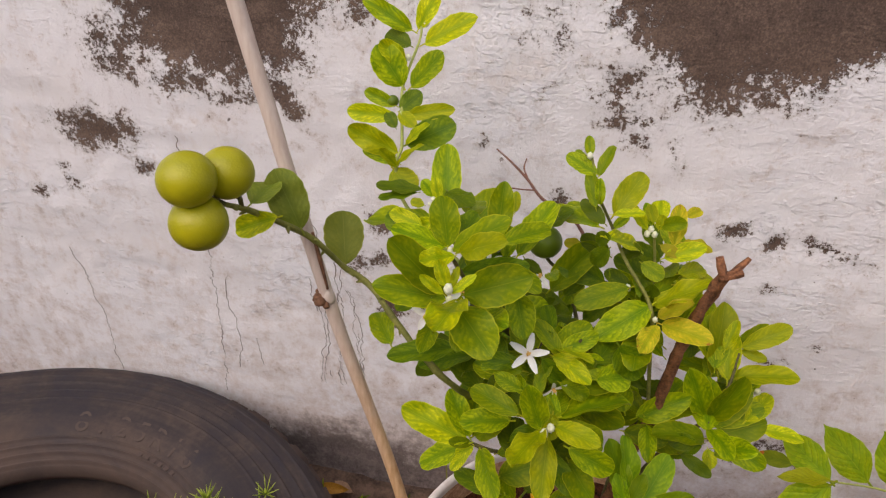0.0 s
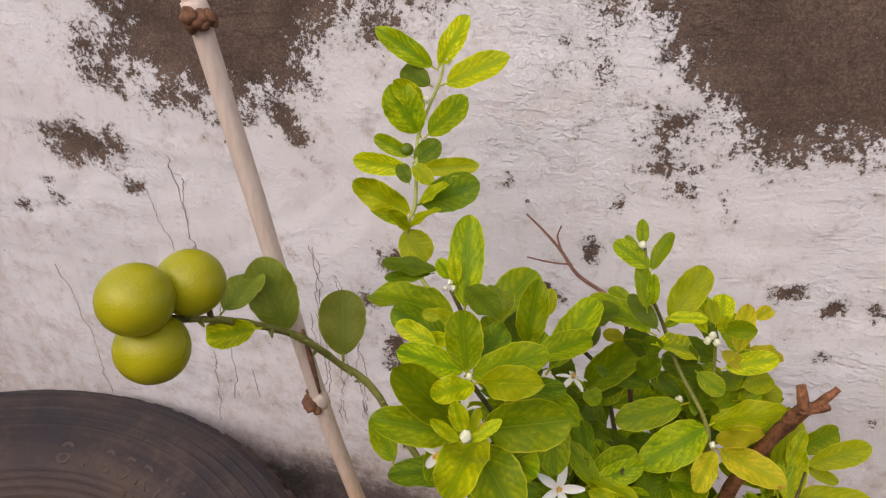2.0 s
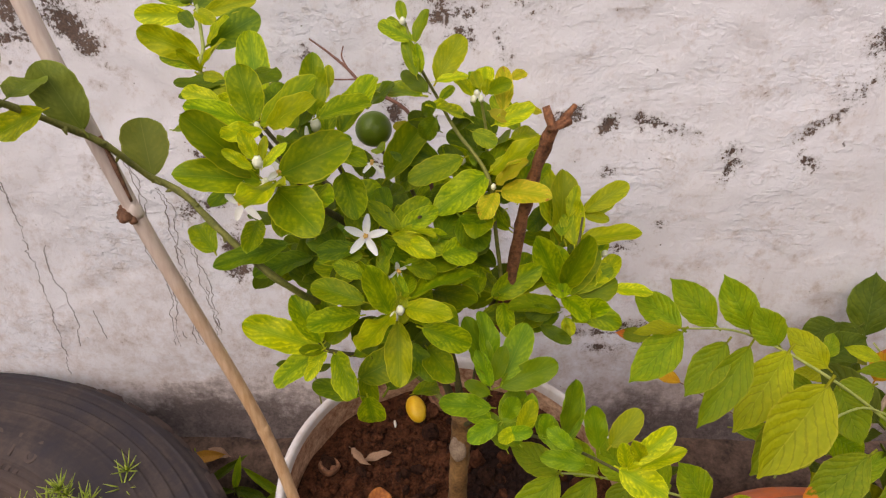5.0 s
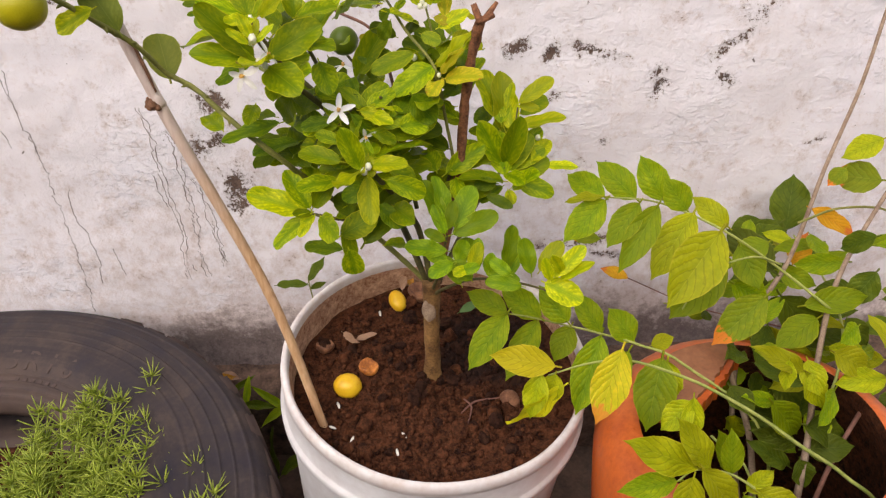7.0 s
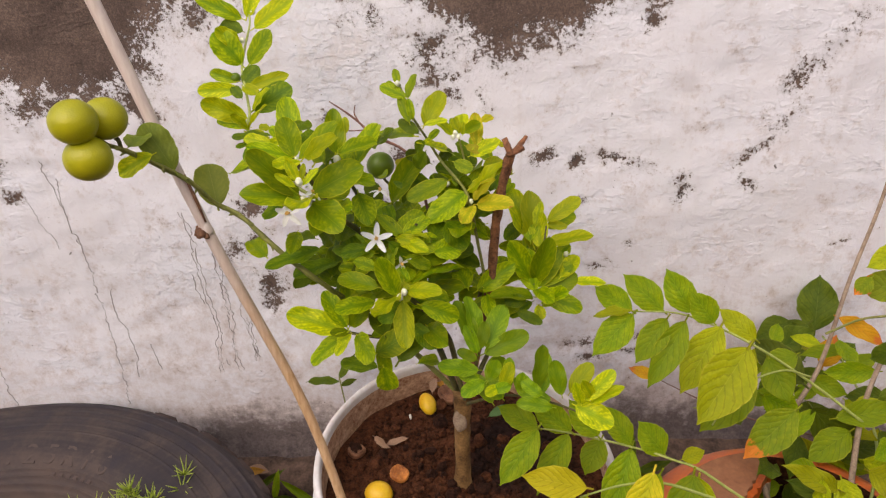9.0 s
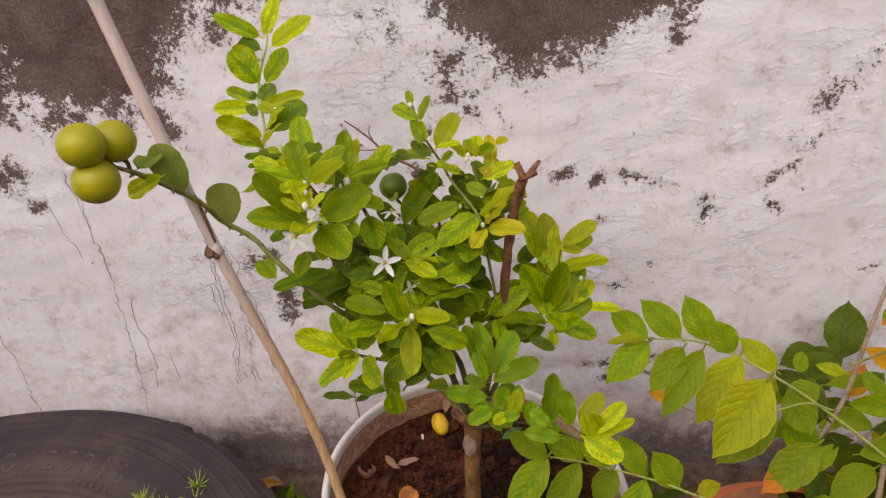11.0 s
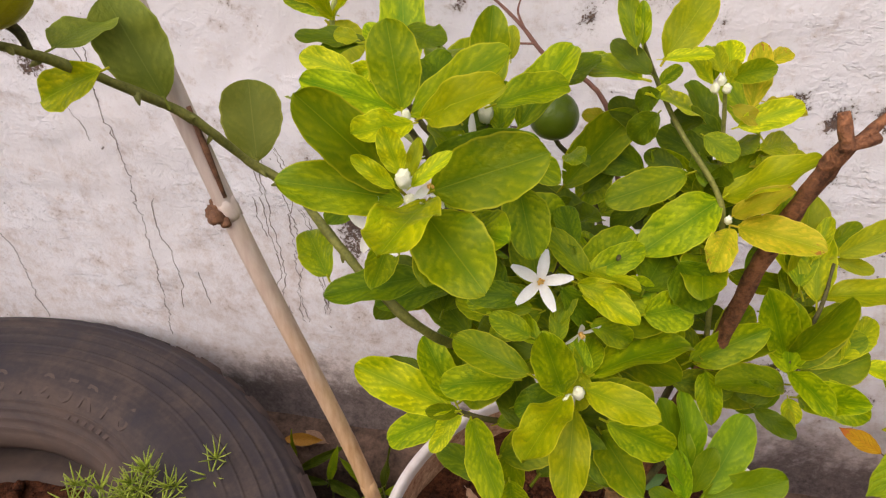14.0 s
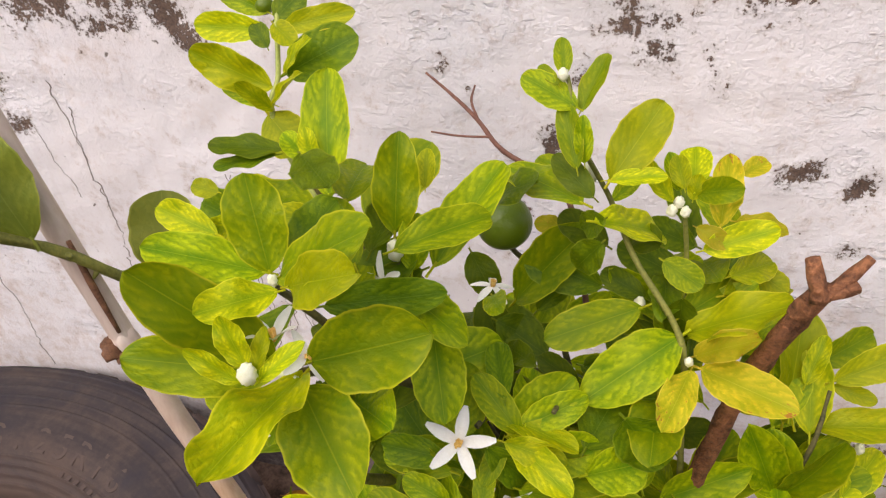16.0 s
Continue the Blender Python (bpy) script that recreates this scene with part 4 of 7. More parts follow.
def build_bucket():
    """The bucket leans: its rim dips towards one side and its foot has sunk a little into the ground."""
    thing = empty("bucket", (0.0278, 0.3242, 0.261), "white plastic paint bucket with a thick rim used as a planter", "bucket")
    up = Vector((0.123, -0.077, 1.0))
    thing.matrix_basis = Matrix.Translation((0.0278, 0.3242, 0.261)) @ Vector((0, 0, 1)).rotation_difference(up).to_matrix().to_4x4()
    prof = [(0.109, -0.368), (0.113, -0.366), (0.1278, -0.056), (0.1284, -0.0430), (0.1328, -0.0420), (0.1338, -0.0405), (0.1340, -0.0345), (0.1332, -0.0325), (0.1314, -0.0310), (0.1306, -0.0295), (0.1302, -0.012), (0.1300, -0.004)]
    part("body", lathe(bmesh.new(), prof, 96, wobble=0.006), M_PLASTIC, thing)
    part("rim", lathe(bmesh.new(), [(0.1298, -0.0070), (0.1312, -0.0055), (0.1319, 0.0), (0.1314, 0.0036), (0.1298, 0.0064), (0.1272, 0.0068), (0.1254, 0.0040), (0.1250, -0.003)], 96, wobble=0.006), M_RIM, thing, "rolled rim dusted with soil")
    part("inner_wall", lathe(bmesh.new(), [(0.1250, -0.003), (0.1240, -0.012), (0.1222, -0.06), (0.10, -0.16)], 96, wobble=0.006), M_STAINED, thing, "inner wall stained with red soil")
    return thing


build_bucket()


def soil_height(x, y):
    return 0.004 * (noise.noise(Vector((x, y, 0)) * 30 + Vector((4.0, 0, 0))) + 0.5 * noise.noise(Vector((x, y, 0)) * 81 + Vector((0, 4.0, 0)))) + 0.075 * y - 0.05 * x


bm_soil = rough_disc(0.1232, 0.2365, (BX, BY), 0.004, 30, 0.003, seed=4.0)
for v in bm_soil.verts:
    v.co.z += 0.075 * (v.co.y - BY) - 0.05 * (v.co.x - BX)
potting_soil = tagged(part("potting_soil", bm_soil, M_POTTING), "lumpy red-brown soil filling the white bucket", "soil")
M_CLOD = speckled("dark_clod", (0.008, 0.0034, 0.0024), (0.055, 0.023, 0.014), 190, 0.95, 1.0, 0.002, 4.0, sheen=0.12)
clod_shapes = [mesh_of("clod", clod_mesh(k * 1.7, 0.005), M_CLOD if k % 2 else M_POTTING, False) for k in range(6)]
for k in range(150):
    q, w, size = 0.110 * math.sqrt(rng.random()), rng.uniform(0, 6.28), rng.uniform(0.0026, 0.0062) * (1 if k > 30 else 1.45)
    x, y = q * math.cos(w), q * math.sin(w)
    ob = new("clod", clod_shapes[k % 6])
    ob.parent = potting_soil
    ob.matrix_basis = pose(BX + x, BY + y, 0.2365 + soil_height(x, y) + size * 0.3, rng.uniform(0, 360), rng.uniform(0, 360), rng.uniform(0, 360)) @ Matrix.Diagonal((200 * size, 200 * size * rng.uniform(0.7, 1.1), 200 * size * rng.uniform(0.6, 0.9), 1))
crumbs("soil_crumbs", (BX, BY), 0.112, 0.2365, 2800, (0.0010, 0.0034), M_POTTING, "loose clods of red-brown soil in the bucket", 9, soil_height)


def on_soil(x, y, lift=0.0):
    return (x, y, 0.2365 + soil_height(x - BX, y - BY) + lift)


def fallen_fruit(x, y, radius, material_, label, squash=(1, 1, 0.85), lumps=0.06, turn=0, hollow=0.0):
    bm = ball(radius, squash, lumps, 90)
    if hollow:  # split open, the rind curling round an empty bowl
        for v in bm.verts:
            top = radius * (0.30 + 0.35 * noise.noise(v.co * 160))
            if v.co.z > top:
                deep = min(1.0, (v.co.z - top) / (0.7 * radius))
                v.co.z = top - hollow * radius * deep
                v.co.x *= 1 - 0.25 * deep
                v.co.y *= 1 - 0.25 * deep
    ob = part("fallen_fruit", bm, material_, None)
    ob.matrix_basis = pose(*on_soil(x, y, radius * squash[2] * 0.75), 8, 5, turn)
    return tagged(ob, label, "fruit", "fallen fruit")


fallen_fruit(-0.050, 0.312, 0.0118, M_YELLOWFRUIT, "small ripe yellow citrus fruit fallen on the soil", (1.06, 0.95, 0.85))
fallen_fruit(-0.010, 0.416, 0.0098, M_YELLOWFRUIT, "small yellow oval citrus fruit fallen on the soil", (0.85, 1.3, 0.85), turn=20)
fallen_fruit(-0.033, 0.331, 0.0088, M_ORANGEFRUIT, "small rotting orange fruit split open on the soil", lumps=0.25, turn=40, hollow=0.4)
fallen_fruit(-0.074, 0.359, 0.0085, M_DRYFRUIT, "small dried brown fruit on the soil", lumps=0.25, turn=120, hollow=0.35)
fallen_fruit(0.010, 0.428, 0.0105, M_DRYFRUIT, "dried brown fruit split open behind the trunk", lumps=0.35, hollow=0.4)
fallen_fruit(0.088, 0.296, 0.0085, M_DRYFRUIT, "dark dried fruit half sunk in the soil", lumps=0.4)


def dry_leaf(x, y, length, width, turn, material_=M_DRYLEAF, label="curled dry brown leaf lying on the soil", z=None, rise=8, roll=0, name="dry_leaf"):
    me = LEAFLETS[0][1].copy()
    me.materials.clear()
    me.materials.append(material_)
    ob = new(name, me)
    p = on_soil(x, y, 0.005) if z is None else (x, y, z)
    ob.matrix_basis = leaf_pose(*p, turn, rise, length, width, roll)
    return tagged(ob, label, "leaf", "fallen leaves")


def soil_twig(points):
    ob = part("twig", tube(bmesh.new(), spline(points, 6), [0.0007, 0.0009, 0.0005], 6, 0.3), M_TWIG)
    return tagged(ob, "thin bent dry twig lying on the soil", "twig", "twigs on the soil")


soil_twig([on_soil(0.047, 0.286, 0.002), on_soil(0.060, 0.294, 0.004), on_soil(0.082, 0.298, 0.004)])
soil_twig([on_soil(0.050, 0.300, 0.002), on_soil(0.056, 0.288, 0.004), on_soil(0.052, 0.272, 0.002)])
dry_leaf(-0.060, 0.378, 2.6, 0.9, -50, roll=35)
dry_leaf(-0.050, 0.366, 2.4, 0.8, 20, roll=-40)
dry_leaf(-0.006, 0.432, 2.0, 0.8, 80, rise=30)
dry_leaf(0.050, 0.400, 2.4, 0.9, 30, M_WEED, "small wilted green leaf on the soil")
dry_leaf(0.005, 0.440, 2.2, 0.9, 120, M_ORANGELEAF, "fallen orange-brown leaf on the soil", rise=25)


def shell_bit(x, y, turn):
    bm = ball(0.0028, (0.45, 1.3, 0.35), 0.2, 300, 10, 6)
    ob = part("eggshell_bit", bm, M_SHELL)
    ob.matrix_basis = pose(*on_soil(x, y, 0.003), 12, 0, turn)
    return tagged(ob, "small white curved shell fragment on the soil", "shell", "shell fragments")


for x, y, a in ((-0.057, 0.295, 20), (-0.059, 0.270, 70), (-0.042, 0.257, -20), (-0.027, 0.404, 10), (0.000, 0.262, 40), (-0.005, 0.245, 15)):
    shell_bit(x, y, a)

# ================= bamboo stake =================
def build_bamboo():
    thing = empty("bamboo_stake", (-0.0680, 0.2750, 0.2385), "pale dry bamboo cane stuck in the bucket and leaning back", "stake")
    pts = [(-0.0610, 0.2700, 0.2040), (-0.0680, 0.2750, 0.2425), (-0.0918, 0.2930, 0.3652), (-0.1350, 0.3010, 0.5173), (-0.1760, 0.3115, 0.6900), (-0.2250, 0.3240, 0.9000), (-0.2480, 0.3300, 1.0000)]
    bm = tube(bmesh.new(), spline(pts, 10), [0.0033, 0.0036, 0.0038, 0.0041, 0.0042, 0.0042], 14, 0.05)
    culm = part("culm", bm, M_BAMBOO)
    place_in(culm, thing)
    axis = (Vector(pts[4]) - Vector(pts[2])).normalized()
    for k, (p, s) in enumerate(((pts[2], 0.9), (pts[3], 1.0), (pts[4], 1.08))):
        bm = bmesh.new()
        base = Vector(p)
        tube(bm, [base - axis * 0.004, base - axis * 0.0018, base, base + axis * 0.0016, base + axis * 0.0045], [0.0040 * s, 0.0042 * s, 0.0044 * s, 0.0043 * s, 0.0041 * s], 14, 0.2)
        ring = part("node_ring", bm, M_BAMBOO)
        place_in(ring, thing)
        side = Vector((-1, -0.5, 0)) if k == 1 else Vector((0.9, -0.7, 0))
        if k == 0:
            continue
        for j in range(9):
            bm = ball(0.0029 * s * rng.uniform(0.7, 1.2), (1, 1, 0.9), 0.5, 500, 10, 8, j * 2.0)
            kn = part("bud_scar", bm, M_NODE)
            place_in(kn, thing, Matrix.Translation(base + Matrix.Rotation(radians(28 * (j % 5) - 40 if k == 1 else 22 * (j % 5) - 44), 3, "Z") @ (side.normalized() * (0.0044 + 0.0007 * (j % 3)) * s) + Vector((0.0, 0.0, 0.0022 * (j // 5) - 0.0026 + 0.0008 * (j % 2)))))
    # a brown groove above the middle node
    bm = tube(bmesh.new(), spline([(-0.1331, 0.2980, 0.5243), (-0.1365, 0.2990, 0.5426), (-0.1403, 0.3010, 0.5580)], 5), [0.0007, 0.0012, 0.0008], 6)
    place_in(part("groove", bm, M_NODE), thing)
    return thing


build_bamboo()

# ================= citrus tree =================
tree = empty("citrus_tree", (0.024, 0.325, 0.236), "young potted citrus tree with yellow-green leaves, white blossom and green fruit", "tree")


def branch(points, radii, material_=M_BARK_DARK, name="branch", label="", rough=0.18, sides=8):
    return stem(name, points, [q * (1.0 if material_ is M_STUB else 0.8) for q in radii], material_, tree, label, sides, rough)


stem("trunk", [(0.024, 0.325, 0.222), (0.025, 0.326, 0.27), (0.027, 0.328, 0.31), (0.029, 0.331, 0.340)], [0.0082, 0.0065, 0.0064, 0.0080], M_BARK, tree, "grey-brown trunk with peeling bark", 12, 0.22)
place_in(part("cut_scar", ball(0.0058, (1.0, 0.45, 1.6), 0.25, 200, 14, 10), M_DRYWOOD, None, "old pale pruning scar"), tree, pose(0.0255, 0.3215, 0.316, -22))
# thorn stubs along the lime-bearing limb
LIMB = spline([(-0.0635, 0.2960, 0.4741), (-0.0864, 0.3000, 0.4955), (-0.1135, 0.3140, 0.5182), (-0.1288, 0.3120, 0.5313), (-0.1361, 0.2990, 0.5528), (-0.1436, 0.2890, 0.5661), (-0.1517, 0.2660, 0.5872), (-0.1559, 0.2480, 0.6005)], 4)
for k, p in enumerate(LIMB[1::2]):
    d = Vector((math.cos(k * 2.4), -0.6, math.sin(k * 2.4))).normalized()
    bm = tube(bmesh.new(), [p, p + d * 0.0026, p + d * 0.0044], [0.0013, 0.0009, 0.0003], 6, 0.3)
    place_in(part("thorn", bm, M_BARK_GREEN), tree)
# the long limb that carries the limes
branch([(0.0289, 0.3300, 0.3345), (-0.0107, 0.3470, 0.3718), (-0.0439, 0.3250, 0.4301), (-0.0635, 0.2960, 0.4741), (-0.0864, 0.3000, 0.4955), (-0.1135, 0.3140, 0.5182), (-0.1288, 0.3120, 0.5313), (-0.1361, 0.2990, 0.5528), (-0.1436, 0.2890, 0.5661), (-0.1517, 0.2660, 0.5872), (-0.1559, 0.2480, 0.6005)], [0.0028, 0.0024, 0.0022, 0.0021, 0.0020, 0.0016], M_BARK_GREEN, rough=0.45, sides=10)
branch([(0.0289, 0.3300, 0.3374), (0.0215, 0.3350, 0.3894), (0.0064, 0.3180, 0.4296), (-0.0018, 0.2900, 0.4613), (-0.0030, 0.2740, 0.4732)], [0.0030, 0.0026, 0.0016])
branch([(0.0249, 0.3320, 0.3376), (0.0074, 0.3450, 0.3897), (-0.0135, 0.3400, 0.4401), (-0.0287, 0.3220, 0.4904), (-0.0493, 0.2920, 0.5308), (-0.0557, 0.2740, 0.5470)], [0.0032, 0.0027, 0.0017])
branch([(-0.0441, 0.3020, 0.5207), (-0.0544, 0.2900, 0.5511), (-0.0598, 0.2810, 0.5696)], [0.0016, 0.0012])
branch([(0.0074, 0.3450, 0.3897), (-0.0088, 0.3120, 0.4094), (-0.0341, 0.2970, 0.4244), (-0.0485, 0.2930, 0.4316)], [0.0022, 0.0014])
branch([(-0.0135, 0.3400, 0.4401), (-0.0284, 0.3450, 0.4905), (-0.0387, 0.3280, 0.5363), (-0.0427, 0.3200, 0.5495)], [0.0022, 0.0013])
branch([(-0.0135, 0.3450, 0.4400), (-0.0436, 0.3600, 0.4907), (-0.0737, 0.3580, 0.5262), (-0.0877, 0.3580, 0.5517)], [0.0024, 0.0018, 0.0013])
branch([(-0.0436, 0.3600, 0.4907), (-0.0934, 0.3900, 0.5062), (-0.1241, 0.4130, 0.5213), (-0.1291, 0.4130, 0.5475), (-0.1269, 0.4200, 0.5593), (-0.1310, 0.4350, 0.5754), (-0.1350, 0.4500, 0.5877), (-0.1320, 0.4600, 0.6019), (-0.1290, 0.4740, 0.6157), (-0.1296, 0.4820, 0.6244)], [0.0020, 0.0016, 0.0014, 0.0012, 0.0010], M_VINE)
branch([(0.0329, 0.3340, 0.3374), (0.0418, 0.3500, 0.3895), (0.0482, 0.3480, 0.4244), (0.0531, 0.3400, 0.4354)], [0.0026, 0.0015])
branch([(0.0349, 0.3320, 0.3374), (0.0638, 0.3500, 0.3892), (0.0803, 0.3540, 0.4142), (0.0904, 0.3510, 0.4271)], [0.0026, 0.0015])
branch([(0.0904, 0.3510, 0.4271), (0.0989, 0.3620, 0.4493), (0.1031, 0.3760, 0.4655)], [0.0016, 0.0009])
branch([(0.0523, 0.3450, 0.4395), (0.0474, 0.3450, 0.4798), (0.0444, 0.3380, 0.5073), (0.0393, 0.3430, 0.5195), (0.0252, 0.3540, 0.5349), (0.0153, 0.3690, 0.5473), (0.0053, 0.3640, 0.5696), (-0.0008, 0.3720, 0.5879)], [0.0016, 0.0014, 0.0012, 0.0009], M_BARK_GREEN)
branch([(0.0423, 0.3500, 0.5002), (0.0425, 0.3620, 0.5257), (0.0387, 0.3620, 0.5501)], [0.0013, 0.0009], M_BARK_GREEN)
branch([(0.0216, 0.3450, 0.3997), (0.0121, 0.3600, 0.4499), (-0.0063, 0.3400, 0.4904), (-0.0167, 0.3050, 0.4991)], [0.0022, 0.0012])
branch([(0.0068, 0.3500, 0.4702), (0.0076, 0.3200, 0.5003), (0.0066, 0.3080, 0.5082)], [0.0014, 0.001])
branch([(0.0121, 0.3600, 0.4499), (-0.0059, 0.3850, 0.4905), (-0.0199, 0.3880, 0.5057), (-0.0221, 0.3840, 0.5129)], [0.0018, 0.0012])
# low shoot in front of the trunk
branch([(0.0317, 0.3260, 0.3297), (0.0408, 0.3050, 0.3510), (0.0631, 0.2850, 0.3732), (0.0911, 0.2620, 0.3856), (0.1136, 0.2400, 0.3927)], [0.0020, 0.0013, 0.001])
branch([(0.0299, 0.3260, 0.3343), (0.0370, 0.3000, 0.3706), (0.0446, 0.2880, 0.4103)], [0.0018, 0.001])
# dead red-brown limb with a pruned fork
branch([(0.0329, 0.3350, 0.3345), (0.0468, 0.3450, 0.3892), (0.0573, 0.3440, 0.4394), (0.0625, 0.3400, 0.4899), (0.0690, 0.3350, 0.5254), (0.0752, 0.3310, 0.5488)], [0.0038, 0.0036, 0.0034, 0.0032, 0.0031], M_STUB, "dead_limb", "pruned red-brown dead limb", 0.45, 14)
branch([(0.0742, 0.3290, 0.5459), (0.0722, 0.3310, 0.5521), (0.0701, 0.3330, 0.5571)], [0.0026, 0.0027, 0.0021], M_STUB, "stub", rough=0.4)
branch([(0.0752, 0.3310, 0.5468), (0.0802, 0.3330, 0.5509), (0.0855, 0.3370, 0.5562)], [0.0024, 0.0018, 0.0013], M_STUB, "stub", rough=0.4)
branch([(0.0762, 0.3310, 0.5468), (0.0802, 0.3310, 0.5488), (0.0832, 0.3320, 0.5498)], [0.0022, 0.0017], M_STUB, "stub", rough=0.4)
# bare twig behind the crown
branch([(0.0121, 0.3850, 0.4701), (-0.0017, 0.4120, 0.5157), (-0.0299, 0.4170, 0.5341), (-0.0409, 0.4220, 0.5441), (-0.0520, 0.4250, 0.5532), (-0.0639, 0.4280, 0.5614)], [0.0016, 0.0014, 0.0011, 0.0006], M_TWIG, "dry_twig", "bare reddish dry twig")
branch([(-0.0409, 0.4220, 0.5441), (-0.0449, 0.4270, 0.5502), (-0.0439, 0.4300, 0.5562)], [0.0008, 0.0005], M_TWIG, "dry_twig")
branch([(-0.0349, 0.4190, 0.5390), (-0.0471, 0.4160, 0.5400), (-0.0591, 0.4140, 0.5421)], [0.0007, 0.0005], M_TWIG, "dry_twig")

leaf_rng = random.Random(21)


def leaf(x, y, z, turn, rise, length, width, roll, tone):
    ob = new("leaf", LEAVES[tone][leaf_rng.randrange(5)])
    return place_in(ob, tree, leaf_pose(x, y, z, turn, rise, length, width, roll + leaf_rng.uniform(-6, 6)))


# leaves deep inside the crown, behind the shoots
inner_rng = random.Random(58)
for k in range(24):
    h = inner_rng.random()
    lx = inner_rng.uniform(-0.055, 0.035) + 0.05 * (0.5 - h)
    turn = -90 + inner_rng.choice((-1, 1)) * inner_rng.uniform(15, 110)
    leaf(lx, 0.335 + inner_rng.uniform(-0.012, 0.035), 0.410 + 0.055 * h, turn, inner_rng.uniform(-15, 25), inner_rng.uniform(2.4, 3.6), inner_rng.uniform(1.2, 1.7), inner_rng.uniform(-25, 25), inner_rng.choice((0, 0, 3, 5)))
# shoot A
leaf(-0.0608, 0.2740, 0.5511, -146, 55, 4.3, 1.7, -4, 0)
leaf(-0.0588, 0.2720, 0.5490, -152, 23, 3.7, 1.5, -3, 0)
leaf(-0.0527, 0.2730, 0.5480, -93, 21, 4.4, 1.8, 9, 1)
leaf(-0.0527, 0.2710, 0.5459, -48, -11, 3.2, 2.2, 0, 0)
leaf(-0.0516, 0.2750, 0.5510, -4, 28, 3.7, 2.0, 13, 0)
leaf(-0.0551, 0.2560, 0.5683, 162, 71, 1.3, 0.7, 5, 1)
leaf(-0.0530, 0.2560, 0.5672, 55, 65, 1.1, 0.4, 12, 1)
leaf(-0.0521, 0.2550, 0.5652, 27, 40, 1.4, 0.5, -10, 1)
leaf(-0.0562, 0.2540, 0.5652, -168, 44, 1.4, 0.5, -4, 1)
# shoot under
leaf(-0.0743, 0.3040, 0.5096, -88, 1, 2.5, 1.1, -14, 0)
leaf(-0.0948, 0.2900, 0.4995, 125, 3, 3.2, 1.4, 9, 0)
leaf(-0.0594, 0.2980, 0.4984, -163, -4, 3.9, 1.6, 15, 3)
# shoot B
leaf(-0.0608, 0.2820, 0.5727, 129, 73, 2.5, 1.5, 13, 0)
leaf(-0.0618, 0.2820, 0.5727, -153, 29, 2.9, 1.2, 11, 0)
leaf(-0.0587, 0.2820, 0.5716, -15, 41, 3.7, 1.5, -7, 0)
leaf(-0.0739, 0.2840, 0.5811, 175, 18, 1.8, 0.8, -1, 1)
leaf(-0.0566, 0.2850, 0.5758, 73, 15, 2.1, 1.2, 15, 3)
leaf(-0.0747, 0.2900, 0.5893, -175, 16, 0.7, 0.5, -6, 1)
leaf(-0.0678, 0.2870, 0.5832, 168, -26, 1.6, 0.7, -14, 1)
# shoot C
leaf(-0.0798, 0.3560, 0.5447, 105, 59, 4.6, 1.8, -3, 0)
leaf(-0.0848, 0.3530, 0.5416, 161, -10, 5.6, 2.3, 37, 0)
leaf(-0.0887, 0.3610, 0.5566, -175, 56, 1.2, 0.8, 0, 0)
leaf(-0.0857, 0.3600, 0.5546, 135, 73, 1.4, 0.7, 6, 1)
leaf(-0.0967, 0.3610, 0.5598, -169, 7, 2.7, 1.1, 22, 3)
leaf(-0.0988, 0.3590, 0.5586, -162, -5, 2.3, 0.9, 17, 3)
leaf(-0.0666, 0.3550, 0.5383, 61, 27, 3.8, 2.2, 8, 0)
leaf(-0.0828, 0.3510, 0.5386, -157, 15, 1.6, 1.1, -6, 1)
# shoot D
leaf(-0.0437, 0.3230, 0.5575, 81, 75, 3.0, 1.4, 10, 0)
leaf(-0.0316, 0.3200, 0.5494, 67, 27, 4.1, 1.6, -3, 0)
leaf(-0.0377, 0.3180, 0.5483, 86, 67, 1.7, 1.0, 8, 0)
leaf(-0.0397, 0.3140, 0.5442, -42, 9, 3.2, 1.3, -14, 0)
leaf(-0.0297, 0.3090, 0.5340, -69, -26, 2.7, 1.6, -5, 0)
leaf(-0.0365, 0.3330, 0.5677, 98, 53, 1.2, 0.6, 7, 1)
leaf(-0.0144, 0.3200, 0.5411, -70, 28, 1.4, 0.8, 0, 0)
leaf(-0.0346, 0.3190, 0.5484, -162, -23, 2.2, 1.2, -9, 3)
leaf(-0.0419, 0.3080, 0.5371, 149, -3, 1.6, 1.0, 0, 3)
leaf(-0.0161, 0.3670, 0.4977, -6, 60, 4.4, 1.8, -4, 0)
leaf(-0.0406, 0.3610, 0.4999, -107, -48, 2.0, 1.1, -7, 3)
leaf(-0.0283, 0.3650, 0.4998, -44, -49, 2.3, 1.6, -2, 3)
leaf(-0.0341, 0.3740, 0.5139, -37, -47, 1.9, 1.3, -1, 3)
leaf(-0.0222, 0.3610, 0.4926, -2, -24, 1.9, 1.4, 3, 3)
# shoot E
leaf(-0.1356, 0.4790, 0.6204, -170, 32, 4.0, 1.4, -16, 0)
leaf(-0.1316, 0.4800, 0.6214, 16, 64, 3.3, 1.5, 8, 1)
leaf(-0.1250, 0.4720, 0.6138, -7, 32, 4.2, 1.8, 10, 1)
leaf(-0.1350, 0.4510, 0.5897, -166, 60, 3.2, 2.3, -5, 0)
leaf(-0.1350, 0.4600, 0.6008, -144, 48, 2.6, 1.4, -10, 1)
leaf(-0.1350, 0.4720, 0.6115, 168, 22, 2.1, 1.4, 0, 3)
leaf(-0.1290, 0.4510, 0.5897, -5, 50, 3.4, 1.7, 12, 0)
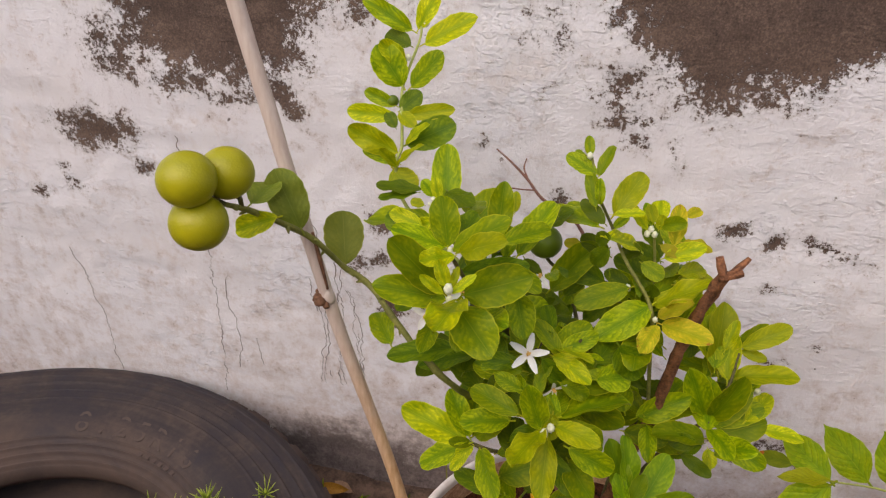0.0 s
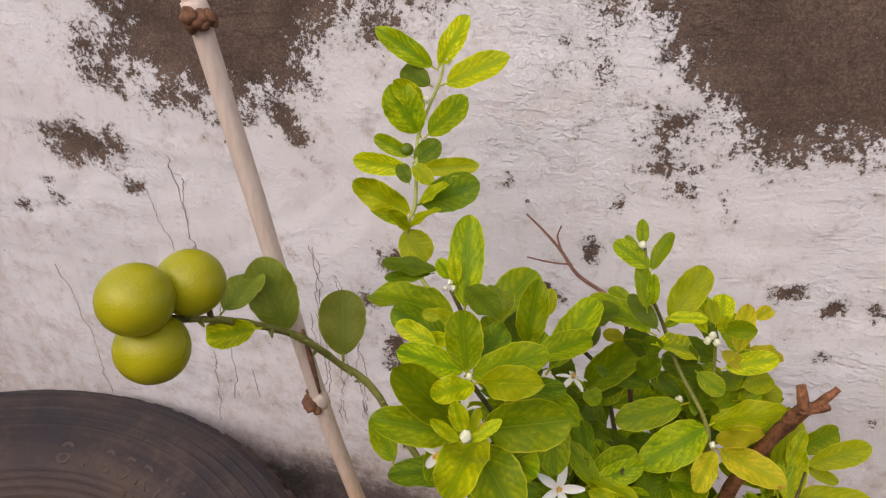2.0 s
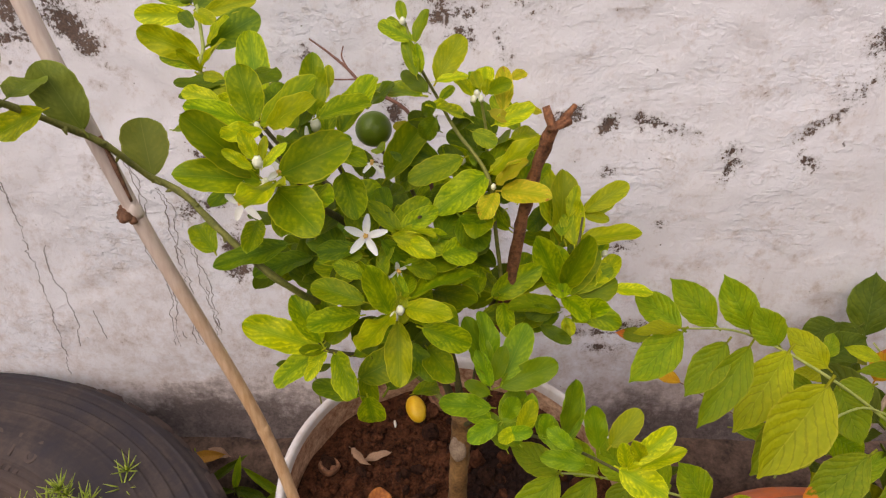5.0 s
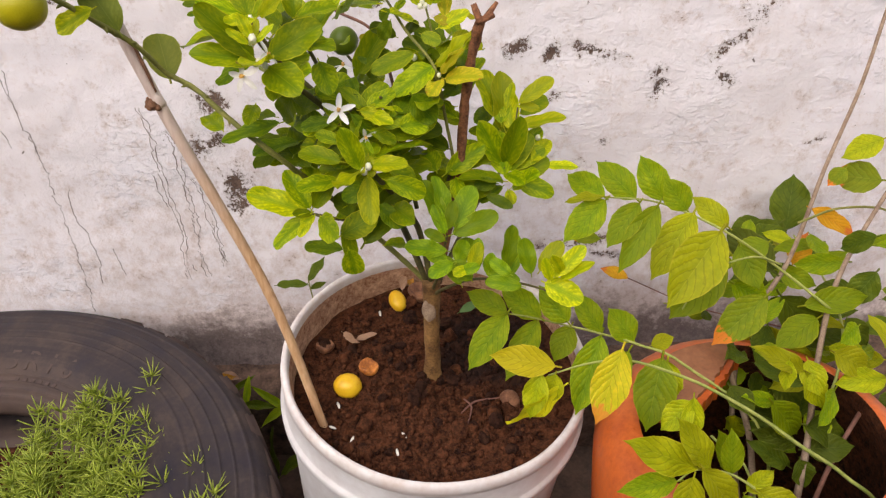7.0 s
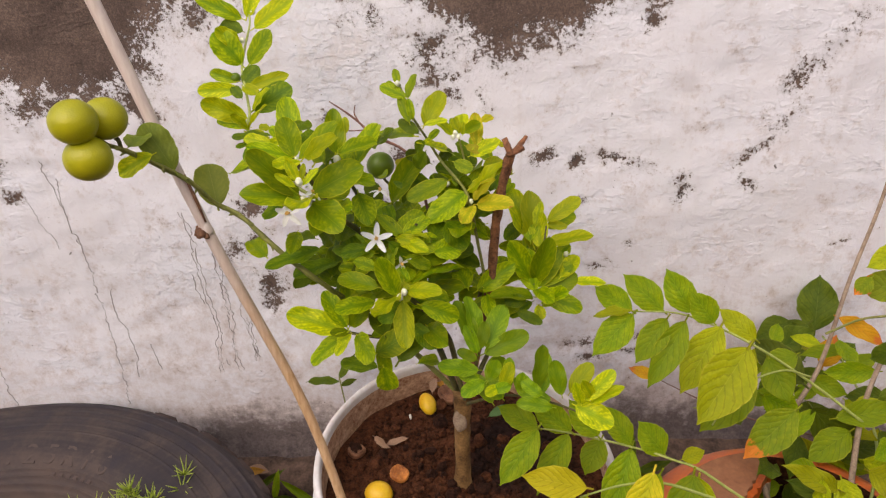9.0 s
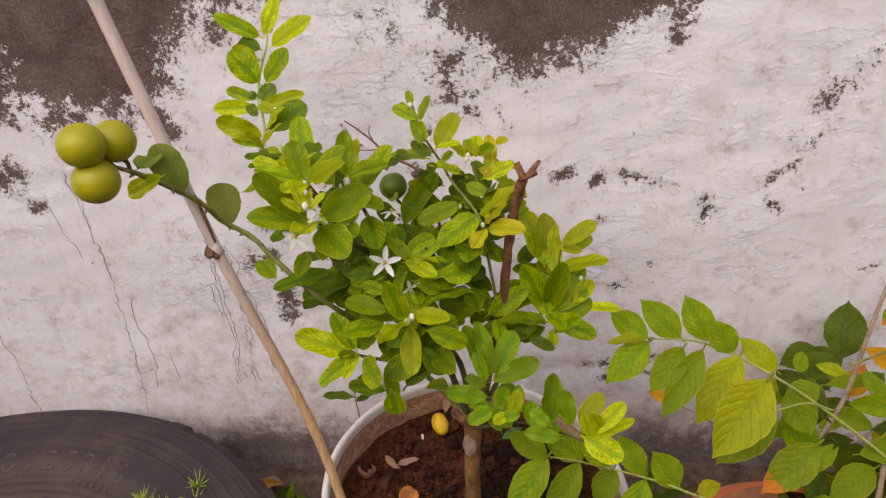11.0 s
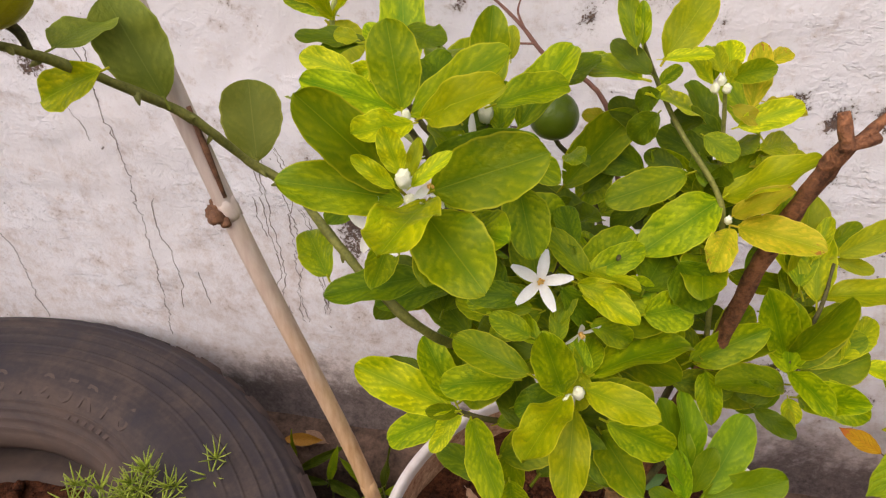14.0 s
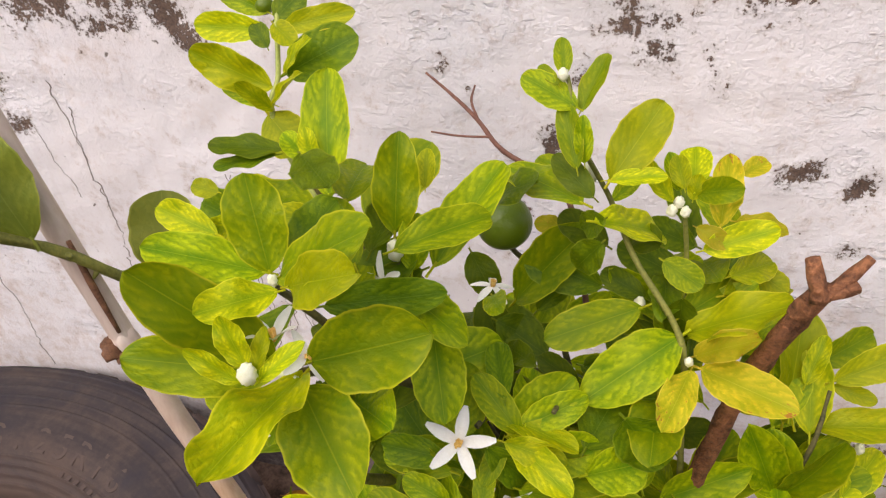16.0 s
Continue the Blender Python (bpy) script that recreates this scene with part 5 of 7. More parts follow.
leaf(-0.1370, 0.4410, 0.5792, 180, 22, 2.4, 1.0, -25, 0)
leaf(-0.1350, 0.4340, 0.5744, -170, 5, 3.4, 1.3, -30, 1)
leaf(-0.1330, 0.4380, 0.5774, 25, 40, 1.9, 1.4, 10, 3)
leaf(-0.1290, 0.4340, 0.5754, -7, 16, 3.6, 1.1, 25, 1)
leaf(-0.1330, 0.4360, 0.5764, -41, -9, 1.9, 1.0, 0, 1)
leaf(-0.1291, 0.4180, 0.5553, -169, 28, 3.7, 1.7, -30, 1)
leaf(-0.1239, 0.4210, 0.5603, 7, 28, 3.6, 2.1, 20, 3)
leaf(-0.1239, 0.4210, 0.5613, -27, 47, 2.6, 0.9, 5, 1)
leaf(-0.1281, 0.4140, 0.5495, 172, 14, 2.8, 0.9, -20, 0)
leaf(-0.1291, 0.4130, 0.5475, -31, 46, 3.3, 0.7, 5, 1)
leaf(-0.1281, 0.4130, 0.5475, -120, 51, 2.2, 0.8, -5, 1)
leaf(-0.1311, 0.4130, 0.5454, -32, -30, 2.2, 2.0, 0, 1)
leaf(-0.1330, 0.4270, 0.5691, 143, 42, 1.3, 0.9, 0, 3)
# shoot F
leaf(0.0033, 0.3670, 0.5797, 174, 28, 2.0, 1.0, -11, 0)
leaf(-0.0018, 0.3720, 0.5879, 106, 53, 1.2, 0.6, 0, 0)
leaf(0.0043, 0.3670, 0.5787, 65, 45, 2.0, 0.8, -21, 0)
leaf(0.0051, 0.3560, 0.5646, 119, 53, 2.1, 0.8, -2, 0)
leaf(0.0072, 0.3580, 0.5656, 120, 76, 1.5, 0.6, 0, 0)
leaf(0.0153, 0.3560, 0.5615, 54, 39, 3.0, 1.5, 5, 1)
leaf(0.0082, 0.3500, 0.5563, 137, -5, 4.1, 1.6, 17, 0)
leaf(0.0142, 0.3560, 0.5615, 2, 13, 1.8, 0.6, -12, 1)
leaf(0.0121, 0.3480, 0.5513, 44, -24, 3.7, 1.5, -15, 1)
leaf(-0.0029, 0.3690, 0.5858, 145, 27, 1.0, 0.4, -9, 0)
leaf(0.0151, 0.3490, 0.5523, 153, -41, 1.2, 0.9, -12, 3)
leaf(0.0112, 0.3520, 0.5574, 138, 18, 2.1, 0.9, -7, 3)
leaf(0.0152, 0.3450, 0.5462, 176, -56, 1.5, 1.1, -7, 3)
# shoot G
leaf(0.0418, 0.3740, 0.5502, 92, 27, 1.8, 1.1, -4, 1)
leaf(0.0559, 0.3800, 0.5532, 46, 6, 1.3, 0.7, 7, 2)
leaf(0.0428, 0.3730, 0.5492, -43, 33, 1.7, 0.9, 15, 0)
leaf(0.0467, 0.3630, 0.5339, 7, 24, 2.4, 1.1, 6, 1)
leaf(0.0437, 0.3670, 0.5400, -22, -14, 1.2, 0.7, 9, 2)
leaf(0.0559, 0.3710, 0.5410, 21, -14, 2.1, 0.8, -16, 2)
leaf(0.0344, 0.3580, 0.5319, -23, -19, 1.5, 1.0, 8, 0)
leaf(0.0444, 0.3460, 0.5123, -20, 44, 3.8, 1.5, -24, 1)
leaf(0.0413, 0.3480, 0.5165, 43, 9, 3.2, 1.3, 2, 0)
leaf(0.0387, 0.3730, 0.5503, 108, 31, 1.3, 0.7, -6, 1)
leaf(0.0417, 0.3720, 0.5471, 56, 76, 0.9, 0.6, -1, 1)
leaf(0.0335, 0.3600, 0.5359, 136, -8, 1.5, 1.1, -10, 3)
leaf(0.0557, 0.3600, 0.5266, 43, -7, 2.4, 1.1, 5, 1)
leaf(0.0547, 0.3560, 0.5216, 41, -14, 3.3, 1.3, -20, 1)
# shoot H
leaf(0.0474, 0.3380, 0.5104, -36, 51, 2.5, 1.0, -17, 2)
leaf(0.0494, 0.3360, 0.5072, -43, 19, 3.2, 1.4, 6, 2)
leaf(0.0464, 0.3350, 0.5063, -106, 7, 2.7, 1.1, 3, 2)
leaf(0.0423, 0.3410, 0.5154, -138, -14, 3.8, 1.9, -1, 0)
leaf(0.0293, 0.3430, 0.5237, -150, -7, 3.3, 1.4, -5, 0)
leaf(0.0373, 0.3270, 0.5001, -93, 6, 2.7, 1.7, 4, 0)
leaf(0.0414, 0.3480, 0.5256, -42, -85, 1.8, 1.1, 4, 3)
leaf(0.0252, 0.3240, 0.5012, 113, -16, 2.1, 1.1, -3, 3)
# shoot I
leaf(-0.0025, 0.3030, 0.5011, 155, 42, 2.3, 1.0, 2, 0)
leaf(-0.0015, 0.3050, 0.5032, 93, -1, 2.7, 1.1, 3, 0)
leaf(-0.0035, 0.3040, 0.5022, 30, 17, 2.4, 1.1, 2, 0)
leaf(-0.0055, 0.3020, 0.5011, -39, -3, 2.6, 1.1, -2, 1)
leaf(-0.0076, 0.3010, 0.5001, -106, -27, 1.5, 0.7, -3, 0)
leaf(0.0076, 0.3020, 0.4959, 34, -2, 1.6, 0.7, 0, 0)
leaf(-0.0179, 0.2920, 0.4930, -150, -17, 2.0, 0.9, -1, 0)
leaf(-0.0199, 0.2960, 0.4981, -168, -8, 2.5, 1.1, 0, 0)
leaf(-0.0085, 0.3080, 0.5103, 109, 18, 2.1, 0.9, 3, 3)
leaf(-0.0004, 0.3170, 0.5176, 136, -15, 1.8, 0.8, -2, 3)
# shoot K
leaf(-0.0505, 0.2930, 0.4326, -180, 25, 4.4, 1.8, 2, 1)
leaf(-0.0494, 0.2950, 0.4346, 157, 62, 3.1, 1.4, 5, 0)
leaf(-0.0473, 0.2960, 0.4346, -13, 55, 3.5, 1.5, 5, 0)
leaf(-0.0495, 0.2920, 0.4315, -179, -37, 4.0, 1.6, 18, 0)
leaf(-0.0422, 0.2920, 0.4294, -70, 11, 4.3, 1.7, 26, 0)
leaf(-0.0485, 0.2910, 0.4295, -118, -17, 1.7, 0.7, -4, 1)
leaf(-0.0475, 0.2930, 0.4315, -152, 21, 1.5, 0.7, 0, 0)
leaf(-0.0320, 0.2930, 0.4273, 30, 3, 2.3, 1.0, 1, 0)
leaf(-0.0260, 0.2900, 0.4222, -71, -63, 2.6, 1.1, -3, 0)
leaf(-0.0483, 0.2970, 0.4367, 112, 19, 2.4, 1.1, 5, 3)
# shoot L
leaf(-0.0060, 0.2720, 0.4742, -109, 14, 3.7, 1.5, 25, 1)
leaf(-0.0030, 0.2700, 0.4712, -88, -44, 3.2, 1.4, 0, 1)
leaf(-0.0009, 0.2750, 0.4762, -33, 16, 2.9, 1.2, 1, 1)
leaf(-0.0070, 0.2720, 0.4752, -152, 73, 3.2, 1.4, 0, 0)
leaf(-0.0191, 0.2740, 0.4804, 166, 13, 3.0, 1.3, -1, 0)
leaf(0.0012, 0.2770, 0.4783, 122, 34, 1.6, 0.7, -1, 0)
leaf(0.0012, 0.2780, 0.4794, 41, -1, 4.7, 1.9, -42, 0)
leaf(0.0012, 0.2750, 0.4762, 22, -30, 3.6, 1.4, -27, 0)
leaf(-0.0161, 0.2810, 0.4886, 142, 11, 2.1, 0.9, -1, 0)
leaf(-0.0109, 0.2820, 0.4885, 92, 29, 1.5, 0.7, 1, 0)
leaf(-0.0219, 0.2900, 0.5011, 174, -7, 2.4, 1.0, -5, 3)
leaf(-0.0006, 0.2890, 0.4938, 21, -35, 2.2, 1.0, 5, 0)
leaf(-0.0066, 0.2970, 0.5042, 0, -16, 2.0, 0.9, 6, 1)
leaf(-0.0117, 0.2950, 0.5031, 6, -52, 2.2, 1.0, 5, 3)
# shoot M
leaf(0.0521, 0.3380, 0.4334, 27, 15, 3.7, 1.5, -19, 0)
leaf(0.0531, 0.3360, 0.4303, -86, -10, 2.5, 1.1, 7, 0)
leaf(0.0501, 0.3390, 0.4354, 115, -6, 2.6, 1.1, -8, 0)
leaf(0.0481, 0.3370, 0.4334, 149, -31, 2.5, 1.1, -4, 0)
leaf(0.0561, 0.3390, 0.4334, 61, 22, 3.6, 1.5, -4, 0)
leaf(0.0491, 0.3490, 0.4476, 139, 16, 2.9, 1.3, -7, 3)
leaf(0.0584, 0.3510, 0.4465, 46, 32, 0.9, 0.4, -2, 1)
leaf(0.0208, 0.3420, 0.4478, 63, -14, 2.8, 1.2, 2, 3)
leaf(0.0251, 0.3540, 0.4599, 53, -14, 3.2, 1.4, 5, 0)
# shoot N
leaf(0.0884, 0.3520, 0.4291, -166, 68, 4.2, 1.7, 2, 0)
leaf(0.0914, 0.3530, 0.4291, -53, 67, 4.4, 1.8, 31, 0)
leaf(0.0914, 0.3490, 0.4241, -71, 18, 3.0, 1.2, -6, 0)
leaf(0.0894, 0.3440, 0.4201, -147, 29, 4.1, 1.7, 30, 0)
leaf(0.0914, 0.3510, 0.4271, 19, 18, 3.5, 1.5, -1, 0)
leaf(0.0954, 0.3420, 0.4149, -55, 44, 3.7, 1.5, -8, 0)
leaf(0.0924, 0.3380, 0.4118, -89, -29, 1.2, 0.5, 9, 1)
leaf(0.0924, 0.3540, 0.4311, 53, 17, 2.9, 1.2, -5, 0)
leaf(0.0884, 0.3420, 0.4170, -161, -23, 2.1, 0.9, 2, 3)
leaf(0.0926, 0.3580, 0.4342, 41, 7, 4.5, 1.8, 45, 0)
leaf(0.0858, 0.3680, 0.4485, 67, 2, 3.4, 1.5, -7, 0)
# shoot O
leaf(0.1041, 0.3790, 0.4676, 11, 33, 3.2, 1.3, 3, 1)
leaf(0.0989, 0.3700, 0.4504, -1, 17, 4.1, 1.6, -24, 1)
leaf(0.0888, 0.3690, 0.4495, 78, 54, 4.8, 1.9, 35, 1)
leaf(0.0949, 0.3780, 0.4645, 65, 49, 2.1, 0.8, -15, 1)
leaf(0.1041, 0.3790, 0.4655, -17, -4, 1.6, 0.7, 13, 1)
leaf(0.0918, 0.3710, 0.4525, 114, 45, 5.0, 2.0, 14, 1)
leaf(0.1219, 0.3570, 0.4239, -8, 3, 2.6, 1.1, -20, 1)
# shoot P
leaf(0.0520, 0.2700, 0.4011, 23, 69, 1.6, 1.0, 3, 5)
leaf(0.0601, 0.2660, 0.3950, 35, 67, 2.1, 1.0, 2, 1)
leaf(0.0581, 0.2670, 0.3970, -133, 10, 1.4, 0.8, -8, 1)
leaf(0.0724, 0.2660, 0.3936, 31, 79, 1.4, 0.8, 0, 5)
leaf(0.0844, 0.2660, 0.3935, 64, 63, 3.2, 1.3, 26, 5)
leaf(0.0996, 0.2490, 0.4023, 121, 70, 2.5, 1.2, -5, 5)
leaf(0.1054, 0.2500, 0.4031, 33, 41, 2.5, 1.3, 1, 1)
leaf(0.1119, 0.2330, 0.4107, 14, 43, 2.8, 1.1, 2, 1)
leaf(0.1159, 0.2320, 0.4084, 4, 32, 2.5, 1.0, -34, 1)
leaf(0.1066, 0.2340, 0.4057, -26, -17, 2.7, 1.7, 8, 1)
leaf(0.1099, 0.2320, 0.4087, -161, 77, 1.8, 0.8, -9, 1)
leaf(0.0933, 0.2450, 0.3950, -174, 20, 2.5, 1.0, -7, 5)
leaf(0.0863, 0.2490, 0.4024, 158, 33, 1.7, 0.9, -7, 5)
leaf(0.1180, 0.2340, 0.4114, -151, 65, 1.9, 0.8, -13, 1)
leaf(0.0734, 0.2650, 0.3916, -29, 4, 2.1, 1.0, 8, 5)
leaf(0.0527, 0.2610, 0.3870, 135, 50, 2.3, 1.0, -4, 5)
# shoot Z
leaf(-0.0293, 0.2850, 0.4171, 16, 23, 2.9, 1.9, 9, 0)
leaf(-0.0131, 0.2820, 0.4117, 56, 26, 4.9, 2.4, 7, 3)
leaf(-0.0284, 0.2800, 0.4089, 158, -4, 3.2, 1.3, 18, 3)
leaf(-0.0243, 0.2800, 0.4088, -35, -82, 2.3, 1.6, -3, 0)
leaf(-0.0460, 0.3090, 0.4600, 133, 9, 4.0, 1.7, -6, 3)
leaf(-0.0483, 0.2970, 0.4388, 92, 37, 3.1, 1.5, 5, 0)
leaf(0.0009, 0.2810, 0.4096, 48, -22, 2.6, 1.0, -12, 0)
leaf(-0.0465, 0.2920, 0.4305, -138, -8, 1.2, 0.8, -11, 1)
leaf(-0.0401, 0.2980, 0.4408, 129, 14, 3.7, 1.8, -3, 3)
leaf(-0.0580, 0.3130, 0.4672, 84, 11, 4.0, 1.9, 10, 3)
leaf(-0.0220, 0.2920, 0.4282, 106, 23, 2.6, 1.8, 1, 3)
leaf(-0.0201, 0.2820, 0.4906, 175, 24, 1.6, 0.9, -10, 0)
leaf(-0.0199, 0.2870, 0.4991, 163, -10, 2.8, 1.1, -6, 0)
leaf(-0.0019, 0.2760, 0.4804, 78, 16, 1.8, 1.1, 7, 0)
leaf(0.0082, 0.2690, 0.4680, -3, -23, 2.8, 1.4, 9, 0)
leaf(-0.0171, 0.2790, 0.4865, 150, -12, 3.0, 1.6, -13, 3)
leaf(-0.0019, 0.2770, 0.4824, -97, -59, 1.5, 1.1, -3, 1)
leaf(-0.0461, 0.3050, 0.4993, 81, 18, 3.1, 1.9, 10, 3)
leaf(-0.0358, 0.3120, 0.5107, 35, 6, 2.9, 2.0, 15, 0)
leaf(-0.0208, 0.3030, 0.4951, 106, 49, 2.4, 1.8, 1, 0)
leaf(-0.0055, 0.3050, 0.4991, 38, 33, 2.6, 1.7, 11, 0)
leaf(0.0026, 0.3020, 0.4919, 11, 16, 2.0, 1.5, 13, 0)
leaf(-0.0106, 0.3080, 0.5033, -17, 2, 2.7, 1.1, -34, 1)
leaf(0.0168, 0.3050, 0.4969, 69, 9, 2.8, 1.6, 10, 3)
leaf(-0.0511, 0.3120, 0.5117, 142, -52, 2.7, 1.9, -24, 3)
leaf(0.0026, 0.3050, 0.4981, 129, 11, 2.6, 1.6, -9, 3)
leaf(-0.0299, 0.3000, 0.4901, 137, 5, 3.6, 1.8, -9, 3)
leaf(0.0178, 0.3010, 0.4897, 29, -6, 2.2, 1.6, 14, 0)
leaf(0.0271, 0.3110, 0.5072, -1, -55, 2.5, 1.8, 10, 3)
leaf(0.0096, 0.2970, 0.4835, 47, 5, 3.5, 1.8, 12, 0)
leaf(0.0833, 0.3340, 0.4240, -169, 10, 1.7, 1.1, -11, 3)
leaf(0.0753, 0.3300, 0.4170, -14, -24, 2.2, 0.9, 10, 3)
leaf(0.0389, 0.3390, 0.4345, 113, 29, 2.2, 1.6, -4, 0)
leaf(0.0459, 0.3380, 0.4325, 10, 33, 3.6, 1.6, 9, 0)
leaf(0.0914, 0.3480, 0.4231, 120, 63, 3.5, 2.0, -5, 0)
leaf(0.0924, 0.3500, 0.4251, 37, 49, 3.5, 1.8, 4, 0)
leaf(0.0954, 0.3470, 0.4209, 20, 16, 3.4, 1.9, 8, 0)
leaf(0.0974, 0.3470, 0.4199, -15, -19, 3.3, 1.6, 11, 0)
leaf(0.0898, 0.3680, 0.4565, 86, 34, 2.9, 1.5, -2, 0)
leaf(0.0978, 0.3650, 0.4513, 94, 45, 3.4, 1.6, -4, 1)
leaf(0.0924, 0.3430, 0.4129, -70, -38, 1.2, 0.9, 5, 1)
leaf(0.1119, 0.3540, 0.4309, 50, 19, 2.7, 1.3, 5, 1)
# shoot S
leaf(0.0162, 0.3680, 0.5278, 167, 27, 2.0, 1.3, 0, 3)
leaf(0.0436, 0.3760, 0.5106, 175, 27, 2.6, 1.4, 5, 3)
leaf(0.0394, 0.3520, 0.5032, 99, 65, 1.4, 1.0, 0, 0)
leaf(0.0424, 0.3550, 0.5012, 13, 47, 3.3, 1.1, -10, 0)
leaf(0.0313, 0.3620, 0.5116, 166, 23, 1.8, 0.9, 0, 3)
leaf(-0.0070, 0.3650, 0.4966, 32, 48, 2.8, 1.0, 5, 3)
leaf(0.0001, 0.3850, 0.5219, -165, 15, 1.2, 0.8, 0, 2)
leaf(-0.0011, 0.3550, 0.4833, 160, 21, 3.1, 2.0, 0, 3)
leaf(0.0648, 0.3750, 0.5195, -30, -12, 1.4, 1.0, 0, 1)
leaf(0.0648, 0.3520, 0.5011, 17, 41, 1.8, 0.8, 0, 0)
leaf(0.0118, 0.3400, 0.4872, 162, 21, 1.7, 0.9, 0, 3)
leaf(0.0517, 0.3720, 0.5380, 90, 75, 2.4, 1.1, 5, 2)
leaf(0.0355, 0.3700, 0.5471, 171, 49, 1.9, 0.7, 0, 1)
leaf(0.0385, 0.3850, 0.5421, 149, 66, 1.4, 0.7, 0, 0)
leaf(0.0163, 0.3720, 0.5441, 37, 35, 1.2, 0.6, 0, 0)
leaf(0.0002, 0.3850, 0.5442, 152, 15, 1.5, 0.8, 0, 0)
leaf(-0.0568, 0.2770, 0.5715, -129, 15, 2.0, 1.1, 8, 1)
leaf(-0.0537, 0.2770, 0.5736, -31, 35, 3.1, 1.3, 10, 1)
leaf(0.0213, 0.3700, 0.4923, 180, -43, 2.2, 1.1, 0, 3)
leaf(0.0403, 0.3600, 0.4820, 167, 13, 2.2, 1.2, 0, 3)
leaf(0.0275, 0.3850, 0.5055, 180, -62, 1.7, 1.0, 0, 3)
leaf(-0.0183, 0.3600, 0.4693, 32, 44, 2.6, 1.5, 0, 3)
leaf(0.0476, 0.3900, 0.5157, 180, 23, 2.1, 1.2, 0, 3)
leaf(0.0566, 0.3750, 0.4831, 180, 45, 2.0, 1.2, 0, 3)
# shoot Y
leaf(0.0486, 0.2790, 0.4171, 15, 16, 3.5, 1.5, 4, 5)
leaf(0.0437, 0.2810, 0.4223, 129, 54, 3.6, 1.4, 17, 5)
leaf(0.0448, 0.2820, 0.4233, 103, 57, 3.5, 1.4, 39, 5)
leaf(0.0507, 0.2810, 0.4199, 54, 45, 3.4, 1.6, 2, 5)
leaf(0.0434, 0.2760, 0.4142, -176, 38, 1.6, 0.8, -4, 5)
leaf(0.0440, 0.2720, 0.4084, -167, 20, 3.0, 1.3, -4, 5)
leaf(0.0440, 0.2690, 0.4031, -169, 31, 1.5, 1.0, -3, 5)
leaf(0.0480, 0.2680, 0.4011, -145, -3, 2.0, 1.1, -3, 5)
leaf(0.0500, 0.2680, 0.4010, 50, 29, 2.2, 1.5, 1, 5)
leaf(0.0641, 0.2670, 0.3939, 74, 70, 2.3, 0.9, -1, 5)
leaf(0.0510, 0.2650, 0.3950, -16, 25, 1.7, 0.8, 3, 5)
leaf(0.0600, 0.2630, 0.3889, 152, 45, 1.8, 1.3, -2, 5)
leaf(0.0874, 0.2680, 0.3865, 74, 45, 3.2, 1.3, -2, 5)
leaf(0.0801, 0.2650, 0.3857, 134, 53, 1.9, 1.3, -3, 5)
leaf(0.0457, 0.2800, 0.4201, 51, 66, 2.1, 0.9, 2, 5)
leaf(0.0436, 0.2780, 0.4182, 144, 68, 2.2, 0.9, -1, 5)
# shoot R
leaf(-0.1343, 0.3280, 0.5214, 111, 52, 3.3, 2.4, 11, 4)
leaf(-0.1414, 0.2910, 0.5652, 162, 65, 3.4, 2.1, 12, 4)
leaf(-0.1536, 0.2660, 0.5914, 92, 0, 3.0, 1.4, 22, 4)
leaf(-0.1403, 0.2660, 0.5861, -177, -22, 2.7, 1.2, -8, 1)


# leaves inside the crown, behind the outer ones; some carry painted shade as dark colour
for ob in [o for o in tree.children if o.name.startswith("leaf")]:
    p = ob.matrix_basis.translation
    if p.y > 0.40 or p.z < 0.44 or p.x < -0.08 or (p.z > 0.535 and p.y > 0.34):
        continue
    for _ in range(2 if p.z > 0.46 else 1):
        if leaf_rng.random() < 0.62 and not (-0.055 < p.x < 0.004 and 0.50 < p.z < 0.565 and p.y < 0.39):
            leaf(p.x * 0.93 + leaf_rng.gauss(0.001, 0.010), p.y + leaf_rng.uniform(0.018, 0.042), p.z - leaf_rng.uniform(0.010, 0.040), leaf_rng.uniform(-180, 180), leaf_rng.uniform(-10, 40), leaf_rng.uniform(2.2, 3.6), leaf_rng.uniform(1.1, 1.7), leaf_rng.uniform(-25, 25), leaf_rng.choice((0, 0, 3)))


def fruit(x, y, z, radius, material_, label, squash=(1, 1, 0.96)):
    bm = ball(radius, squash, 0.02, 70, 28, 20, x * 90)
    ob = part("fruit", bm, material_, None, label)
    place_in(ob, tree, Matrix.Translation((x, y, z)))
    return ob


fruit(-0.1613, 0.2320, 0.6196, 0.0125, M_LIME, "round yellow-green lime")
fruit(-0.1548, 0.2521, 0.6141, 0.0122, M_LIME, "round yellow-green lime")
fruit(-0.1603, 0.2330, 0.5983, 0.0128, M_LIME, "round yellow-green lime")
fruit(-0.0231, 0.3840, 0.5219, 0.0108, M_GREENFRUIT, "unripe dark green fruit")
fruit(-0.1400, 0.4440, 0.5813, 0.0042, M_GREENFRUIT, "tiny unripe green fruit")
for a, b in (((-0.1559, 0.2480, 0.6005), (-0.1590, 0.2360, 0.6086)), ((-0.1537, 0.2580, 0.5944), (-0.1555, 0.2560, 0.6025)), ((-0.1559, 0.2480, 0.6005), (-0.1611, 0.2400, 0.6025))):
    branch([a, ((a[0] + b[0]) / 2 + 0.001, (a[1] + b[1]) / 2, (a[2] + b[2]) / 2 + 0.001), b], [0.0014, 0.0018], name="fruit_stalk")


